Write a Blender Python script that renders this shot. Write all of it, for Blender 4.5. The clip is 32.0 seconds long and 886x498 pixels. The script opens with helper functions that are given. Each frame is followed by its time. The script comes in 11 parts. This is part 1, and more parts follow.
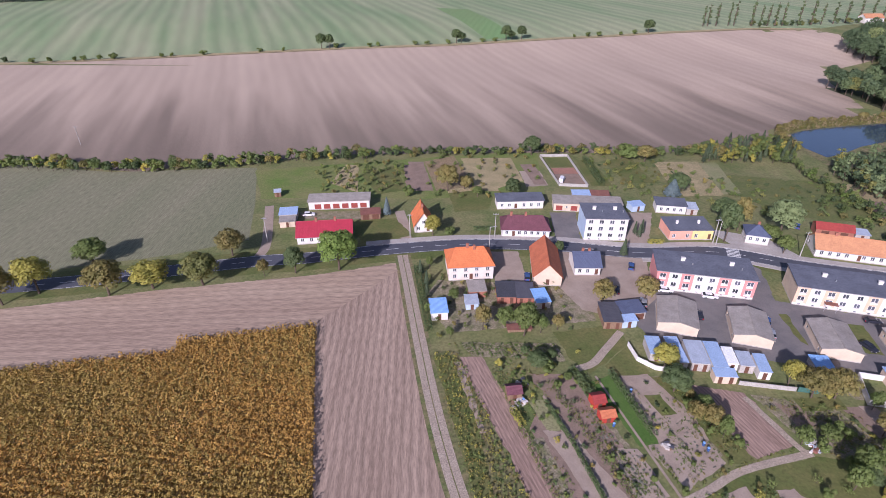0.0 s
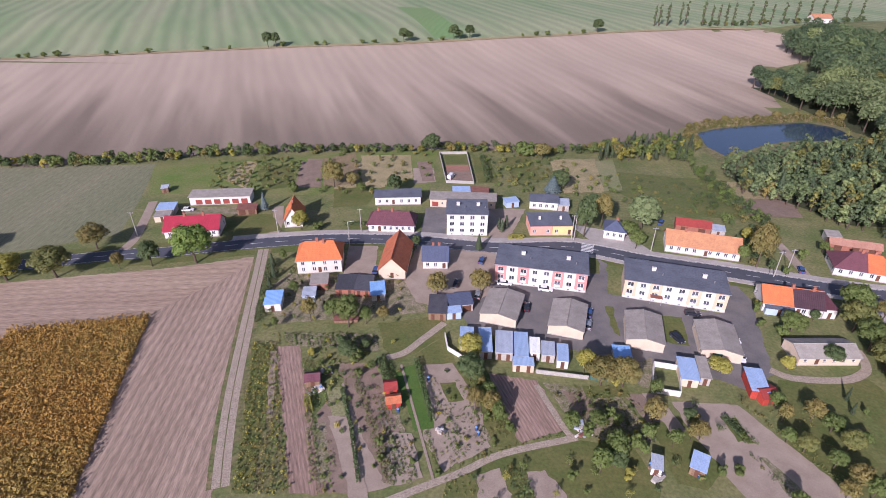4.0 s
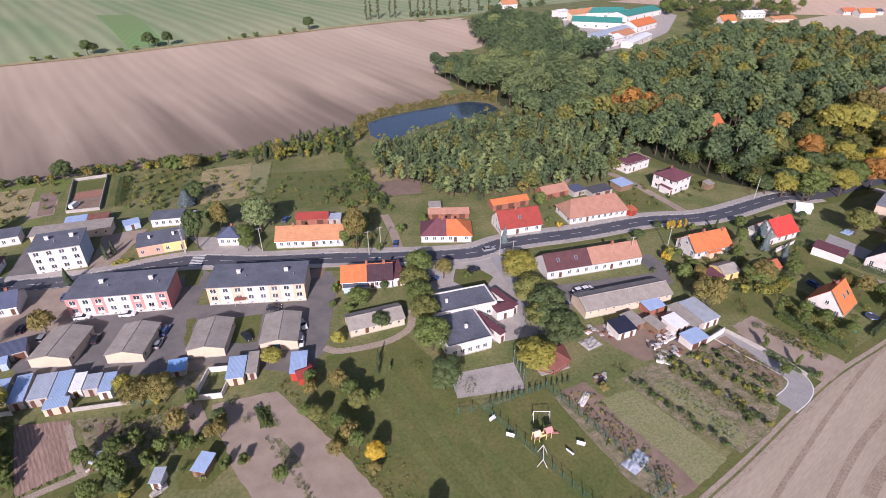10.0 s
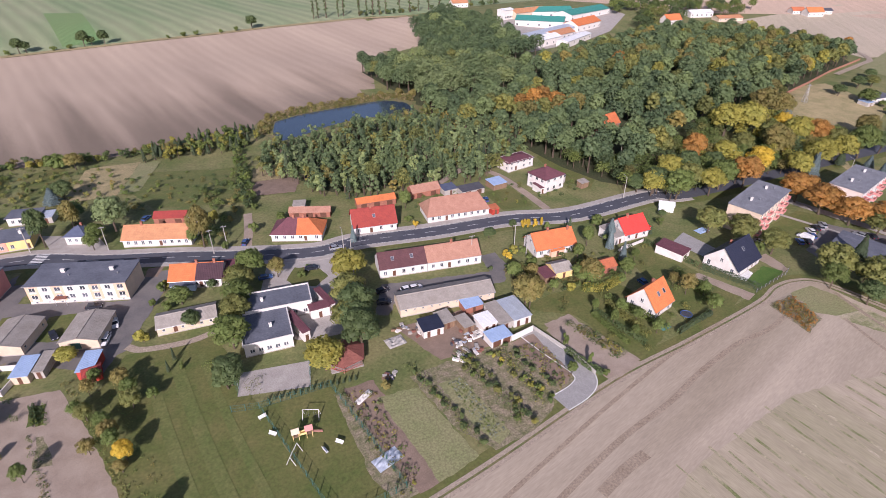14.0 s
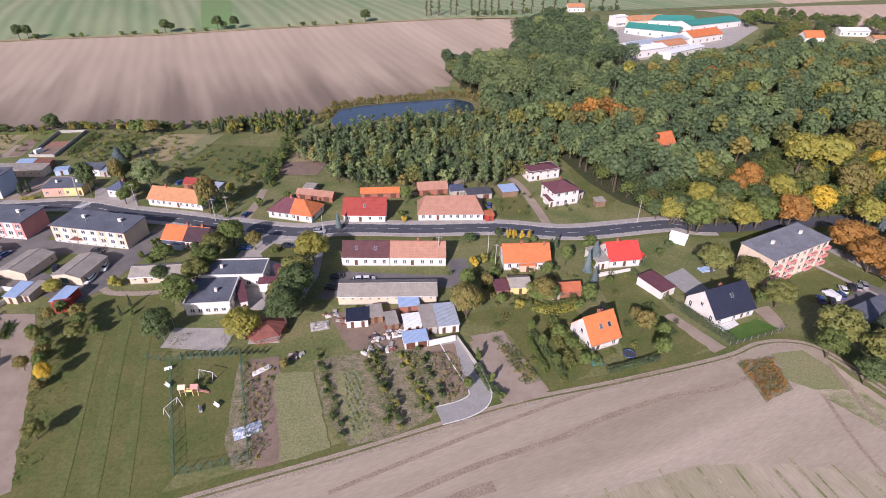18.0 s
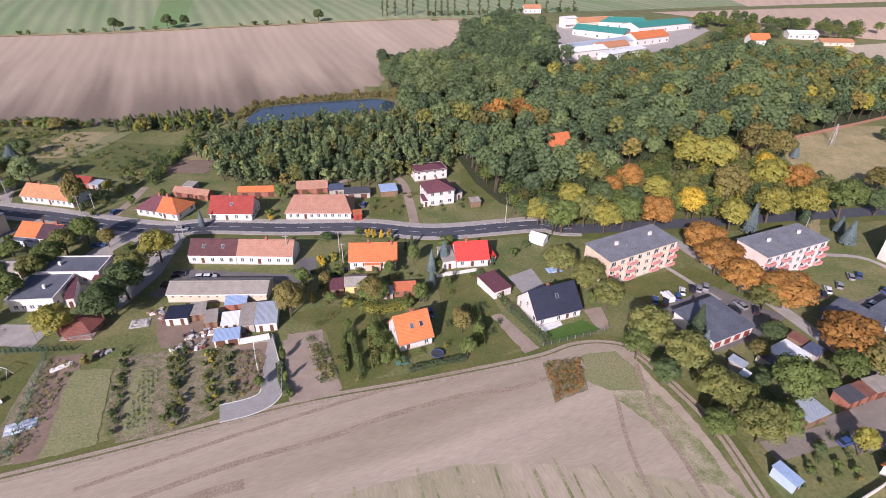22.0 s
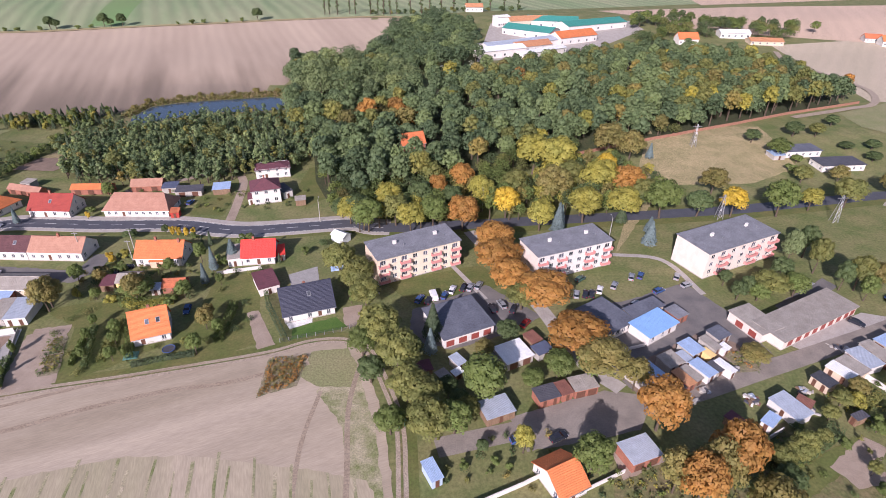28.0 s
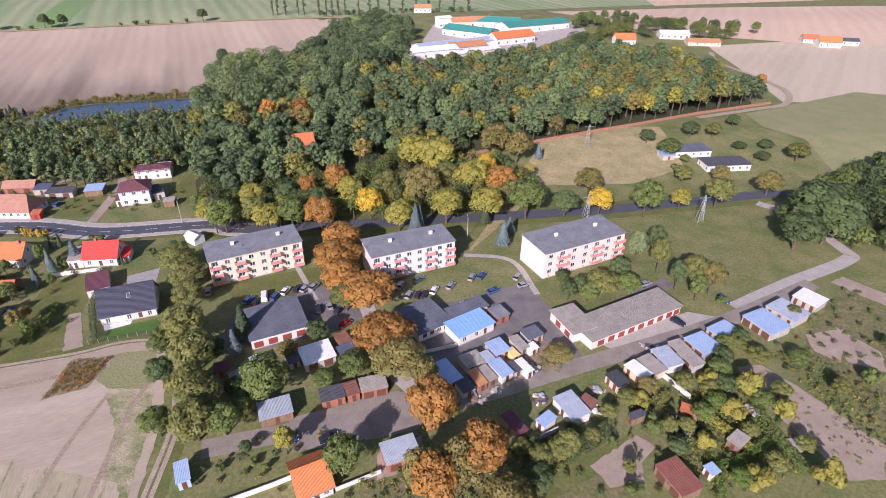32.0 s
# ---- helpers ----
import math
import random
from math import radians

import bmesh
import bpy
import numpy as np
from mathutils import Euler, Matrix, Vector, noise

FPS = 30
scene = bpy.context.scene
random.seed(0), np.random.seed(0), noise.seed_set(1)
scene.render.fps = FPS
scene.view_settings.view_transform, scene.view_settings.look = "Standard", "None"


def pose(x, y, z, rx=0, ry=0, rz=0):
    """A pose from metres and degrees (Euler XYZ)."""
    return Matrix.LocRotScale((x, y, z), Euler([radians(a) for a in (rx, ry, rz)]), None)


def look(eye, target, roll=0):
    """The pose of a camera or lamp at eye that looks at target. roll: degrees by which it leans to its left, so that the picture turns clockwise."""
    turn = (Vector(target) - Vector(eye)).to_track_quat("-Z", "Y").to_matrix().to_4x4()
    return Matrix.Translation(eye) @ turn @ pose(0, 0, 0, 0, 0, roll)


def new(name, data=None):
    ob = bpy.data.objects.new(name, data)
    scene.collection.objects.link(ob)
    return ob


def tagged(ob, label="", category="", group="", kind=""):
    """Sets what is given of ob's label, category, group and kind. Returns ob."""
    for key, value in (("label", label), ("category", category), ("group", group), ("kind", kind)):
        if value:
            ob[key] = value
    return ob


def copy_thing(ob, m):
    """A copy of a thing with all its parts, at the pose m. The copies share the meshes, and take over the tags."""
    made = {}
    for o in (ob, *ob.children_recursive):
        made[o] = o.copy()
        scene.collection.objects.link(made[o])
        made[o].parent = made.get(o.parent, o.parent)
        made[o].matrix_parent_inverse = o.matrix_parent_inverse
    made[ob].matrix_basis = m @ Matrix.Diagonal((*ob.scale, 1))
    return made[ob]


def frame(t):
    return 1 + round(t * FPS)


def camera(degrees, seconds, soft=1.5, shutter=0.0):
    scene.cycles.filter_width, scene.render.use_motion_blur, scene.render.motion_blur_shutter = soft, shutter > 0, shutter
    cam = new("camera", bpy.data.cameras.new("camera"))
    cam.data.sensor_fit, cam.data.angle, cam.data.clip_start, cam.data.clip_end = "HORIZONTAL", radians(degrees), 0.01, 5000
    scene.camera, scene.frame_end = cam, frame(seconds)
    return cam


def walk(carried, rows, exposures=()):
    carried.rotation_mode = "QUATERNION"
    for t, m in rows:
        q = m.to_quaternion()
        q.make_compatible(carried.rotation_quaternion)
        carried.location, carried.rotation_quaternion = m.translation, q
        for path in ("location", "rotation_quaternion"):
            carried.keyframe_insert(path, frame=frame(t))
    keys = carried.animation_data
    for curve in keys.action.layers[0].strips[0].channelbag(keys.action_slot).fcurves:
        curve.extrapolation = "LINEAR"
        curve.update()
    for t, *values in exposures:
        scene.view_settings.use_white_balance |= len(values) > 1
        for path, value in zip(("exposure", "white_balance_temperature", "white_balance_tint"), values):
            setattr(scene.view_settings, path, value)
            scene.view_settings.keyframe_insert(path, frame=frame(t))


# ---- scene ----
# camera: seconds, place, heading to the left of +y, pitch, roll
ROWS = [
    (0, -0.00, -0.00, 90.00, 0.02, -30.50, 0.21),
    (0.5, 5.48, -0.63, 90.02, 0.22, -30.49, 0.23),
    (1, 10.81, -1.22, 90.12, 0.09, -30.51, 0.22),
    (1.5, 16.63, -2.05, 90.21, -0.00, -30.47, 0.12),
    (2, 22.43, -2.48, 90.46, -0.19, -30.52, 0.19),
    (2.5, 28.24, -3.00, 90.79, -0.06, -30.58, 0.22),
    (3, 33.84, -3.55, 90.97, -0.08, -30.58, 0.22),
    (3.5, 39.42, -4.05, 91.18, -0.32, -30.61, 0.43),
    (5.5, 63.29, -5.79, 91.81, 0.76, -30.74, 0.47),
    (6, 69.14, -6.31, 92.11, 0.61, -30.77, 0.55),
    (6.5, 74.97, -6.78, 92.51, 0.49, -30.80, 0.64),
    (7, 80.68, -7.48, 92.85, -2.21, -30.84, 0.61),
    (7.5, 86.58, -8.37, 93.14, -4.96, -30.85, 0.52),
    (8, 92.51, -9.65, 93.49, -8.70, -30.85, 0.33),
    (8.5, 98.15, -11.22, 93.89, -12.28, -30.87, 0.36),
    (9, 103.96, -13.16, 94.06, -15.86, -30.88, 0.23),
    (9.5, 109.63, -15.39, 94.08, -19.47, -30.91, 0.01),
    (10, 115.07, -17.81, 94.45, -20.66, -31.01, 0.03),
    (10.5, 120.94, -20.17, 94.62, -20.81, -31.07, 0.02),
    (11, 126.83, -22.57, 94.74, -20.72, -31.10, -0.05),
    (11.5, 132.66, -24.93, 94.78, -20.86, -31.08, 0.02),
    (12, 138.58, -27.11, 94.56, -20.84, -31.08, 0.00),
    (12.5, 144.30, -29.20, 94.43, -21.04, -31.06, 0.11),
    (13, 150.19, -31.35, 94.49, -20.98, -31.11, 0.11),
    (13.5, 156.04, -33.59, 94.56, -21.08, -31.14, 0.03),
    (14, 161.82, -35.87, 94.58, -21.05, -31.12, 0.16),
    (14.5, 167.73, -38.16, 94.36, -21.05, -31.07, 0.11),
    (16.5, 191.85, -44.98, 93.78, -10.76, -31.05, 0.46),
    (17, 198.31, -45.77, 93.70, -7.61, -31.05, 0.58),
    (17.5, 204.54, -46.38, 93.73, -5.60, -31.06, 0.71),
    (18, 210.62, -46.93, 94.12, -5.84, -31.08, 0.77),
    (18.5, 216.81, -47.50, 94.07, -6.06, -31.08, 0.88),
    (19, 222.78, -48.13, 94.12, -6.36, -31.04, 1.01),
    (19.5, 228.80, -48.62, 94.02, -6.28, -31.04, 1.02),
    (20, 234.89, -49.29, 94.21, -6.14, -31.05, 1.03),
    (20.5, 241.03, -49.95, 94.38, -6.12, -31.06, 1.02),
    (21, 247.07, -50.55, 94.33, -6.17, -31.01, 1.11),
    (21.5, 252.84, -51.13, 94.33, -6.02, -30.99, 1.12),
    (22, 258.77, -51.62, 94.37, -5.80, -31.00, 1.15),
    (22.5, 264.59, -52.29, 94.46, -5.95, -30.99, 1.16),
    (23, 270.37, -52.91, 94.63, -6.03, -30.98, 1.17),
    (23.5, 276.33, -53.56, 94.81, -5.95, -31.01, 1.21),
    (24, 282.20, -54.21, 94.98, -5.85, -31.02, 1.18),
    (24.5, 287.98, -54.73, 95.11, -5.97, -31.02, 1.24),
    (25, 293.75, -55.31, 95.08, -5.88, -31.00, 1.22),
    (25.5, 299.75, -55.90, 95.34, -5.85, -31.02, 1.16),
    (27.5, 323.54, -58.85, 96.53, -4.96, -31.17, 1.14),
    (28, 329.54, -59.38, 96.84, -4.85, -31.23, 1.04),
    (28.5, 335.77, -59.80, 97.12, -4.92, -31.29, 0.96),
    (29, 341.91, -60.44, 97.15, -5.06, -31.22, 1.02),
    (29.5, 348.04, -60.98, 97.19, -5.25, -31.21, 1.01),
    (30, 354.02, -61.57, 97.52, -5.60, -31.21, 1.11),
    (30.5, 360.12, -61.94, 97.41, -5.67, -31.17, 1.18),
    (31, 366.23, -62.40, 97.50, -5.51, -31.19, 1.09),
    (31.5, 372.31, -62.85, 97.62, -5.46, -31.19, 1.10),
    (32, 378.67, -63.36, 97.68, -5.36, -31.15, 1.10),
]
cam = camera(78.17, 32.0, soft=0.7)


def aim(x, y, z, heading, pitch, roll):
    h, p = radians(heading), radians(pitch)
    return look((x, y, z), (x - math.sin(h) * math.cos(p) * 100, y + math.cos(h) * math.cos(p) * 100, z + math.sin(p) * 100), roll)


walk(cam, [(t, aim(*row)) for t, *row in ROWS], exposures=[(0.0, 0.2, 5790, 31), (6.0, 0.25, 6030, 31), (12.0, 0.26, 6200, 28), (24.0, 0.32, 6200, 28), (32.0, 0.44, 6120, 30)])
# ---- end of walk
# ---- sky and sun
SUN_ELEVATION, SUN_HEADING = 28.0, 243.0  # heading of the sun, from +x towards +y
world = bpy.data.worlds.new("sky")
scene.world = world
world.use_nodes = True
sky = world.node_tree.nodes.new("ShaderNodeTexSky")
sky.sky_type, sky.sun_disc = "NISHITA", False
sky.sun_elevation, sky.sun_rotation = radians(SUN_ELEVATION), radians(90 - SUN_HEADING)
sky.air_density, sky.dust_density = 1.0, 1.5
background = world.node_tree.nodes["Background"]
background.inputs[1].default_value = 0.085
world.node_tree.links.new(sky.outputs[0], background.inputs[0])
sun = new("sun", bpy.data.lights.new("sun", "SUN"))
sun.data.energy, sun.data.angle, sun.data.color = 4.95, radians(0.6), (1.0, 0.95, 0.89)
_e, _a = radians(SUN_ELEVATION), radians(SUN_HEADING)
sun.matrix_world = look((200 * math.cos(_e) * math.cos(_a), 200 * math.cos(_e) * math.sin(_a), 200 * math.sin(_e)), (0, 0, 0))


# ---- materials
def mat(name, col, col2=None, rough=0.85, metal=0.0, scale=0.6, fine=9.0, bump=0.15, vary=0.0, stretch=(1, 1, 1), turn=0.0, coords="world", islands=0.0, grain=0.35):
    """Two colours mixed by a coarse noise, a fine grain over it, bump, and a shade of its own for each object or island."""
    m = bpy.data.materials.new(name)
    m.use_nodes = True
    n, l = m.node_tree.nodes, m.node_tree.links
    b = n["Principled BSDF"]
    b.inputs["Roughness"].default_value, b.inputs["Metallic"].default_value = rough, metal
    b.inputs["Specular IOR Level"].default_value = 0.3
    mp = n.new("ShaderNodeMapping")
    mp.vector_type = "TEXTURE"
    mp.inputs["Scale"].default_value, mp.inputs["Rotation"].default_value = [1 / s for s in stretch], (0, 0, radians(-turn))
    if coords == "world":
        l.new(n.new("ShaderNodeNewGeometry").outputs["Position"], mp.inputs["Vector"])
    else:
        l.new(n.new("ShaderNodeTexCoord").outputs["Object"], mp.inputs["Vector"])
    big, small = n.new("ShaderNodeTexNoise"), n.new("ShaderNodeTexNoise")
    for t, s, d in ((big, scale, 5.0), (small, fine, 4.0)):
        t.inputs["Scale"].default_value, t.inputs["Detail"].default_value = s, d
        t.inputs["Roughness"].default_value = 0.62
        l.new(mp.outputs[0], t.inputs["Vector"])
    ramp = n.new("ShaderNodeMapRange")
    ramp.inputs["From Min"].default_value, ramp.inputs["From Max"].default_value = 0.34, 0.66
    l.new(big.outputs["Fac"], ramp.inputs["Value"])
    mix = n.new("ShaderNodeMix")
    mix.data_type = "RGBA"
    mix.inputs["A"].default_value = (*col, 1)
    mix.inputs["B"].default_value = (*(col2 or [c * 0.82 for c in col]), 1)
    l.new(ramp.outputs[0], mix.inputs["Factor"])
    hsv = n.new("ShaderNodeHueSaturation")
    l.new(mix.outputs["Result"], hsv.inputs["Color"])
    val = n.new("ShaderNodeMapRange")
    val.inputs["From Min"].default_value, val.inputs["From Max"].default_value = 0.3, 0.7
    val.inputs["To Min"].default_value, val.inputs["To Max"].default_value = 1 - grain, 1 + grain
    l.new(small.outputs["Fac"], val.inputs["Value"])
    last = val.outputs[0]
    for amount, node, out in ((vary, "ShaderNodeObjectInfo", "Random"), (islands, "ShaderNodeNewGeometry", "Random Per Island")):
        if amount:
            mr, mul = n.new("ShaderNodeMapRange"), n.new("ShaderNodeMath")
            mr.inputs["To Min"].default_value, mr.inputs["To Max"].default_value = 1 - amount, 1 + amount
            mul.operation = "MULTIPLY"
            src = n.new(node)
            l.new(src.outputs[out], mr.inputs["Value"])
            l.new(last, mul.inputs[0])
            l.new(mr.outputs[0], mul.inputs[1])
            last = mul.outputs[0]
            hue = n.new("ShaderNodeMapRange")
            hue.inputs["To Min"].default_value, hue.inputs["To Max"].default_value = 0.5 - amount * 0.05, 0.5 + amount * 0.05
            l.new(src.outputs[out], hue.inputs["Value"])
            l.new(hue.outputs[0], hsv.inputs["Hue"])
    l.new(last, hsv.inputs["Value"])
    l.new(hsv.outputs[0], b.inputs["Base Color"])
    if bump:
        bp = n.new("ShaderNodeBump")
        bp.inputs["Strength"].default_value, bp.inputs["Distance"].default_value = bump, 0.1
        l.new(small.outputs["Fac"], bp.inputs["Height"])
        l.new(bp.outputs[0], b.inputs["Normal"])
    return m


def striped(name, col, col2, period, turn, wobble=1.5, strength=0.5, rough=0.95, streak=0.02, grain=0.3):
    """Soil or crop in rows: bands of a real width, run along one heading, broken by noise and long streaks."""
    m = mat(name, col, col2, rough=rough, scale=streak, fine=3.0, stretch=(1, 0.12, 1), turn=turn, bump=0.3, grain=grain)
    n, l = m.node_tree.nodes, m.node_tree.links
    b = n["Principled BSDF"]
    w = n.new("ShaderNodeTexWave")
    w.wave_type, w.bands_direction = "BANDS", "X"
    mp = n.new("ShaderNodeMapping")
    mp.inputs["Rotation"].default_value = (0, 0, radians(turn))
    l.new(n.new("ShaderNodeNewGeometry").outputs["Position"], mp.inputs["Vector"])
    l.new(mp.outputs[0], w.inputs["Vector"])
    w.inputs["Scale"].default_value, w.inputs["Distortion"].default_value = 0.314 / period, wobble
    w.inputs["Detail"].default_value, w.inputs["Detail Scale"].default_value = 3.0, 0.4
    mr = n.new("ShaderNodeMapRange")
    mr.inputs["To Min"].default_value, mr.inputs["To Max"].default_value = 1 - strength, 1 + strength * 0.4
    l.new(w.outputs["Fac"], mr.inputs["Value"])
    h = n.new("ShaderNodeHueSaturation")
    link = b.inputs["Base Color"].links[0]
    src = link.from_socket
    l.new(src, h.inputs["Color"])
    l.new(mr.outputs[0], h.inputs["Value"])
    l.new(h.outputs[0], b.inputs["Base Color"])
    return m


def damp(m, y0, slope, depth, turn, dark):
    """Damp soil on the low ground along a field's foot, drying upwards in long fingers along the furrows."""
    n, l = m.node_tree.nodes, m.node_tree.links
    b = n["Principled BSDF"]
    src = b.inputs["Base Color"].links[0].from_socket
    pos = n.new("ShaderNodeNewGeometry").outputs["Position"]
    sep, mp, noise = n.new("ShaderNodeSeparateXYZ"), n.new("ShaderNodeMapping"), n.new("ShaderNodeTexNoise")
    l.new(pos, sep.inputs[0])
    mp.vector_type = "TEXTURE"
    mp.inputs["Scale"].default_value, mp.inputs["Rotation"].default_value = (1, 14, 1), (0, 0, radians(-turn))
    l.new(pos, mp.inputs["Vector"])
    l.new(mp.outputs[0], noise.inputs["Vector"])
    noise.inputs["Scale"].default_value, noise.inputs["Detail"].default_value, noise.inputs["Roughness"].default_value = 0.045, 3.0, 0.55

    def calc(op, a, c):
        q = n.new("ShaderNodeMath")
        q.operation = op
        for k, v in enumerate((a, c)):
            if isinstance(v, (int, float)):
                q.inputs[k].default_value = v
            else:
                l.new(v, q.inputs[k])
        return q.outputs[0]

    up = calc("SUBTRACT", calc("SUBTRACT", sep.outputs["Y"], y0), calc("MULTIPLY", sep.outputs["X"], slope))
    wet = calc("ADD", calc("DIVIDE", up, depth), calc("MULTIPLY", calc("SUBTRACT", noise.outputs["Fac"], 0.5), 1.9))
    mr = n.new("ShaderNodeMapRange")
    mr.interpolation_type = "SMOOTHSTEP"
    mr.inputs["From Min"].default_value, mr.inputs["From Max"].default_value = 0.05, 1.0
    mr.inputs["To Min"].default_value, mr.inputs["To Max"].default_value = dark, 1.06
    l.new(wet, mr.inputs["Value"])
    h = n.new("ShaderNodeHueSaturation")
    l.new(src, h.inputs["Color"])
    l.new(mr.outputs[0], h.inputs["Value"])
    l.new(h.outputs[0], b.inputs["Base Color"])


TONES = {}


def leaf(name, col, col2):
    """Foliage in three tones: each leaf clump has a shade of its own, and lets some light through."""
    m = leaf_tone(name, col, col2)
    r, g, b = col
    TONES[m.name] = [m, leaf_tone(name + "_deep", (r * 0.72, g * 0.78, b * 0.85), [c * 0.8 for c in col2]), leaf_tone(name + "_sunny", (r * 1.3, g * 1.2, b * 1.0), [c * 1.15 for c in col2])]
    return m


def leaf_tone(name, col, col2):
    m = mat(name, col, col2, rough=0.65, scale=0.35, fine=2.0, bump=0.0, vary=0.16, islands=0.09, grain=0.12, coords="object")
    n, l = m.node_tree.nodes, m.node_tree.links
    b, out = n["Principled BSDF"], n["Material Output"]
    tr, mx = n.new("ShaderNodeBsdfTranslucent"), n.new("ShaderNodeMixShader")
    src = b.inputs["Base Color"].links[0].from_socket
    l.new(src, tr.inputs["Color"])
    mx.inputs[0].default_value = 0.3
    l.new(b.outputs[0], mx.inputs[1])
    l.new(tr.outputs[0], mx.inputs[2])
    l.new(mx.outputs[0], out.inputs["Surface"])
    return m


def tiled(name, col, col2, course=0.34, pitch=0.24, sheet=False, rough=0.75, metal=0.0):
    """Roofing in object space: courses across the slope and pans down it, faded and stained."""
    m = mat(name, col, col2, rough=rough, metal=metal, scale=0.5, fine=4.0, coords="object", bump=0.1, vary=0.05, grain=0.22)
    n, l = m.node_tree.nodes, m.node_tree.links
    b = n["Principled BSDF"]
    tc = n.new("ShaderNodeTexCoord")
    total = None
    for direction, period in (("X", pitch), ("Z", course)):
        if sheet and direction == "Z":
            continue
        w = n.new("ShaderNodeTexWave")
        w.bands_direction = direction
        w.wave_profile = "SAW" if direction == "Z" else "SIN"
        w.inputs["Scale"].default_value = 0.314 / period
        w.inputs["Distortion"].default_value = 0.3
        l.new(tc.outputs["Object"], w.inputs["Vector"])
        if total is None:
            total = w.outputs["Fac"]
        else:
            ad = n.new("ShaderNodeMath")
            ad.operation = "ADD"
            l.new(total, ad.inputs[0])
            l.new(w.outputs["Fac"], ad.inputs[1])
            total = ad.outputs[0]
    bp = n.new("ShaderNodeBump")
    bp.inputs["Strength"].default_value, bp.inputs["Distance"].default_value = 0.6, 0.05
    l.new(total, bp.inputs["Height"])
    l.new(b.inputs["Normal"].links[0].from_socket, bp.inputs["Normal"])
    l.new(bp.outputs[0], b.inputs["Normal"])
    return m


MEADOW = mat("meadow_grass", (0.108, 0.138, 0.044), (0.205, 0.19, 0.085), scale=0.09, fine=1.2, bump=0.4, grain=0.28)
LAWN = mat("lawn_grass", (0.088, 0.115, 0.03), (0.148, 0.14, 0.05), scale=0.13, fine=1.4, bump=0.3, grain=0.22)
PALEGRASS = mat("pale_mown_grass", (0.2, 0.215, 0.095), (0.25, 0.235, 0.125), scale=0.1, fine=2.0, bump=0.4, grain=0.3)
LUSH = mat("lush_grass", (0.06, 0.125, 0.022), (0.085, 0.145, 0.032), scale=0.3, fine=3.0, bump=0.3, grain=0.25)
MOWN = mat("mown_grass", (0.1, 0.128, 0.036), (0.145, 0.148, 0.052), scale=0.14, fine=1.4, bump=0.3, grain=0.24)
GREENMEADOW = mat("green_meadow", (0.11, 0.17, 0.035), (0.185, 0.185, 0.07), scale=0.07, fine=1.4, bump=0.4, grain=0.28)
DRYGRASS = mat("dry_grass", (0.36, 0.29, 0.16), (0.25, 0.22, 0.11), scale=0.16, fine=1.8, bump=0.5, grain=0.4)
WEEDS = mat("weeds", (0.098, 0.125, 0.04), (0.2, 0.16, 0.085), scale=0.25, fine=1.2, bump=0.6, grain=0.38)
DRYWEEDS = mat("dead_weeds", (0.26, 0.185, 0.115), (0.2, 0.165, 0.085), scale=0.3, fine=1.8, bump=0.6, grain=0.45)
REDSOIL = mat("reddish_soil", (0.36, 0.17, 0.12), (0.27, 0.15, 0.11), scale=0.4, fine=4.0, bump=0.5)
PLOUGHED = striped("ploughed_soil", (0.445, 0.35, 0.268), (0.355, 0.275, 0.21), 9.0, -18, wobble=1.5, strength=0.04, streak=0.02, grain=0.12)
damp(PLOUGHED, 221, 0.1, 160, -18, 0.5)
STUBBLE = striped("stubble", (0.37, 0.275, 0.21), (0.285, 0.205, 0.155), 1.9, -2, wobble=2.0, strength=0.2, streak=0.1)
STUBBLE_WIDE = striped("stubble_across", (0.38, 0.285, 0.21), (0.3, 0.215, 0.16), 2.6, 86, wobble=2.5, strength=0.12, streak=0.06)
HARVESTED = striped("harvested_field", (0.445, 0.37, 0.29), (0.325, 0.268, 0.2), 7.0, 72, wobble=7.0, strength=0.05, streak=0.045, grain=0.12)
STRIPED_GREEN = striped("striped_regrowth", (0.42, 0.35, 0.265), (0.33, 0.295, 0.195), 7.0, -14, wobble=1.5, strength=0.06, streak=0.06, grain=0.14)
DARKBAND = mat("scuffed_soil", (0.33, 0.265, 0.2), (0.27, 0.21, 0.155), scale=0.25, fine=2.0, bump=0.4, grain=0.3)
SPARSE_GREEN = mat("sparse_regrowth", (0.43, 0.365, 0.265), (0.16, 0.185, 0.07), scale=0.2, fine=2.5, bump=0.4, grain=0.3)
GREENFIELD = striped("young_crop", (0.165, 0.175, 0.1), (0.215, 0.205, 0.13), 3.0, 5, strength=0.06, streak=0.03)
FARGREEN = striped("far_crop", (0.19, 0.265, 0.13), (0.3, 0.32, 0.19), 15.0, -20, wobble=0.8, strength=0.13, streak=0.03)
BRIGHTGREEN = striped("clover", (0.15, 0.27, 0.1), (0.17, 0.25, 0.1), 6.0, 12, strength=0.06)
PALEFIELD = striped("pale_field", (0.5, 0.415, 0.315), (0.42, 0.36, 0.26), 9.0, 40, strength=0.04, streak=0.02)
PEACHFIELD = striped("far_bare_field", (0.56, 0.41, 0.31), (0.48, 0.36, 0.27), 14.0, 30, strength=0.05, streak=0.01)
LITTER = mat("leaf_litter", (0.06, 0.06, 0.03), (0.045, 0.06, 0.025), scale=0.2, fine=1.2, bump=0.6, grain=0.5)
SOIL = mat("garden_soil", (0.265, 0.192, 0.148), (0.2, 0.145, 0.11), scale=0.3, fine=5.0, bump=0.3, grain=0.2)
SOILROWS = striped("soil_in_rows", (0.32, 0.22, 0.175), (0.265, 0.18, 0.14), 0.8, -19, strength=0.16, wobble=2.5, streak=0.25)
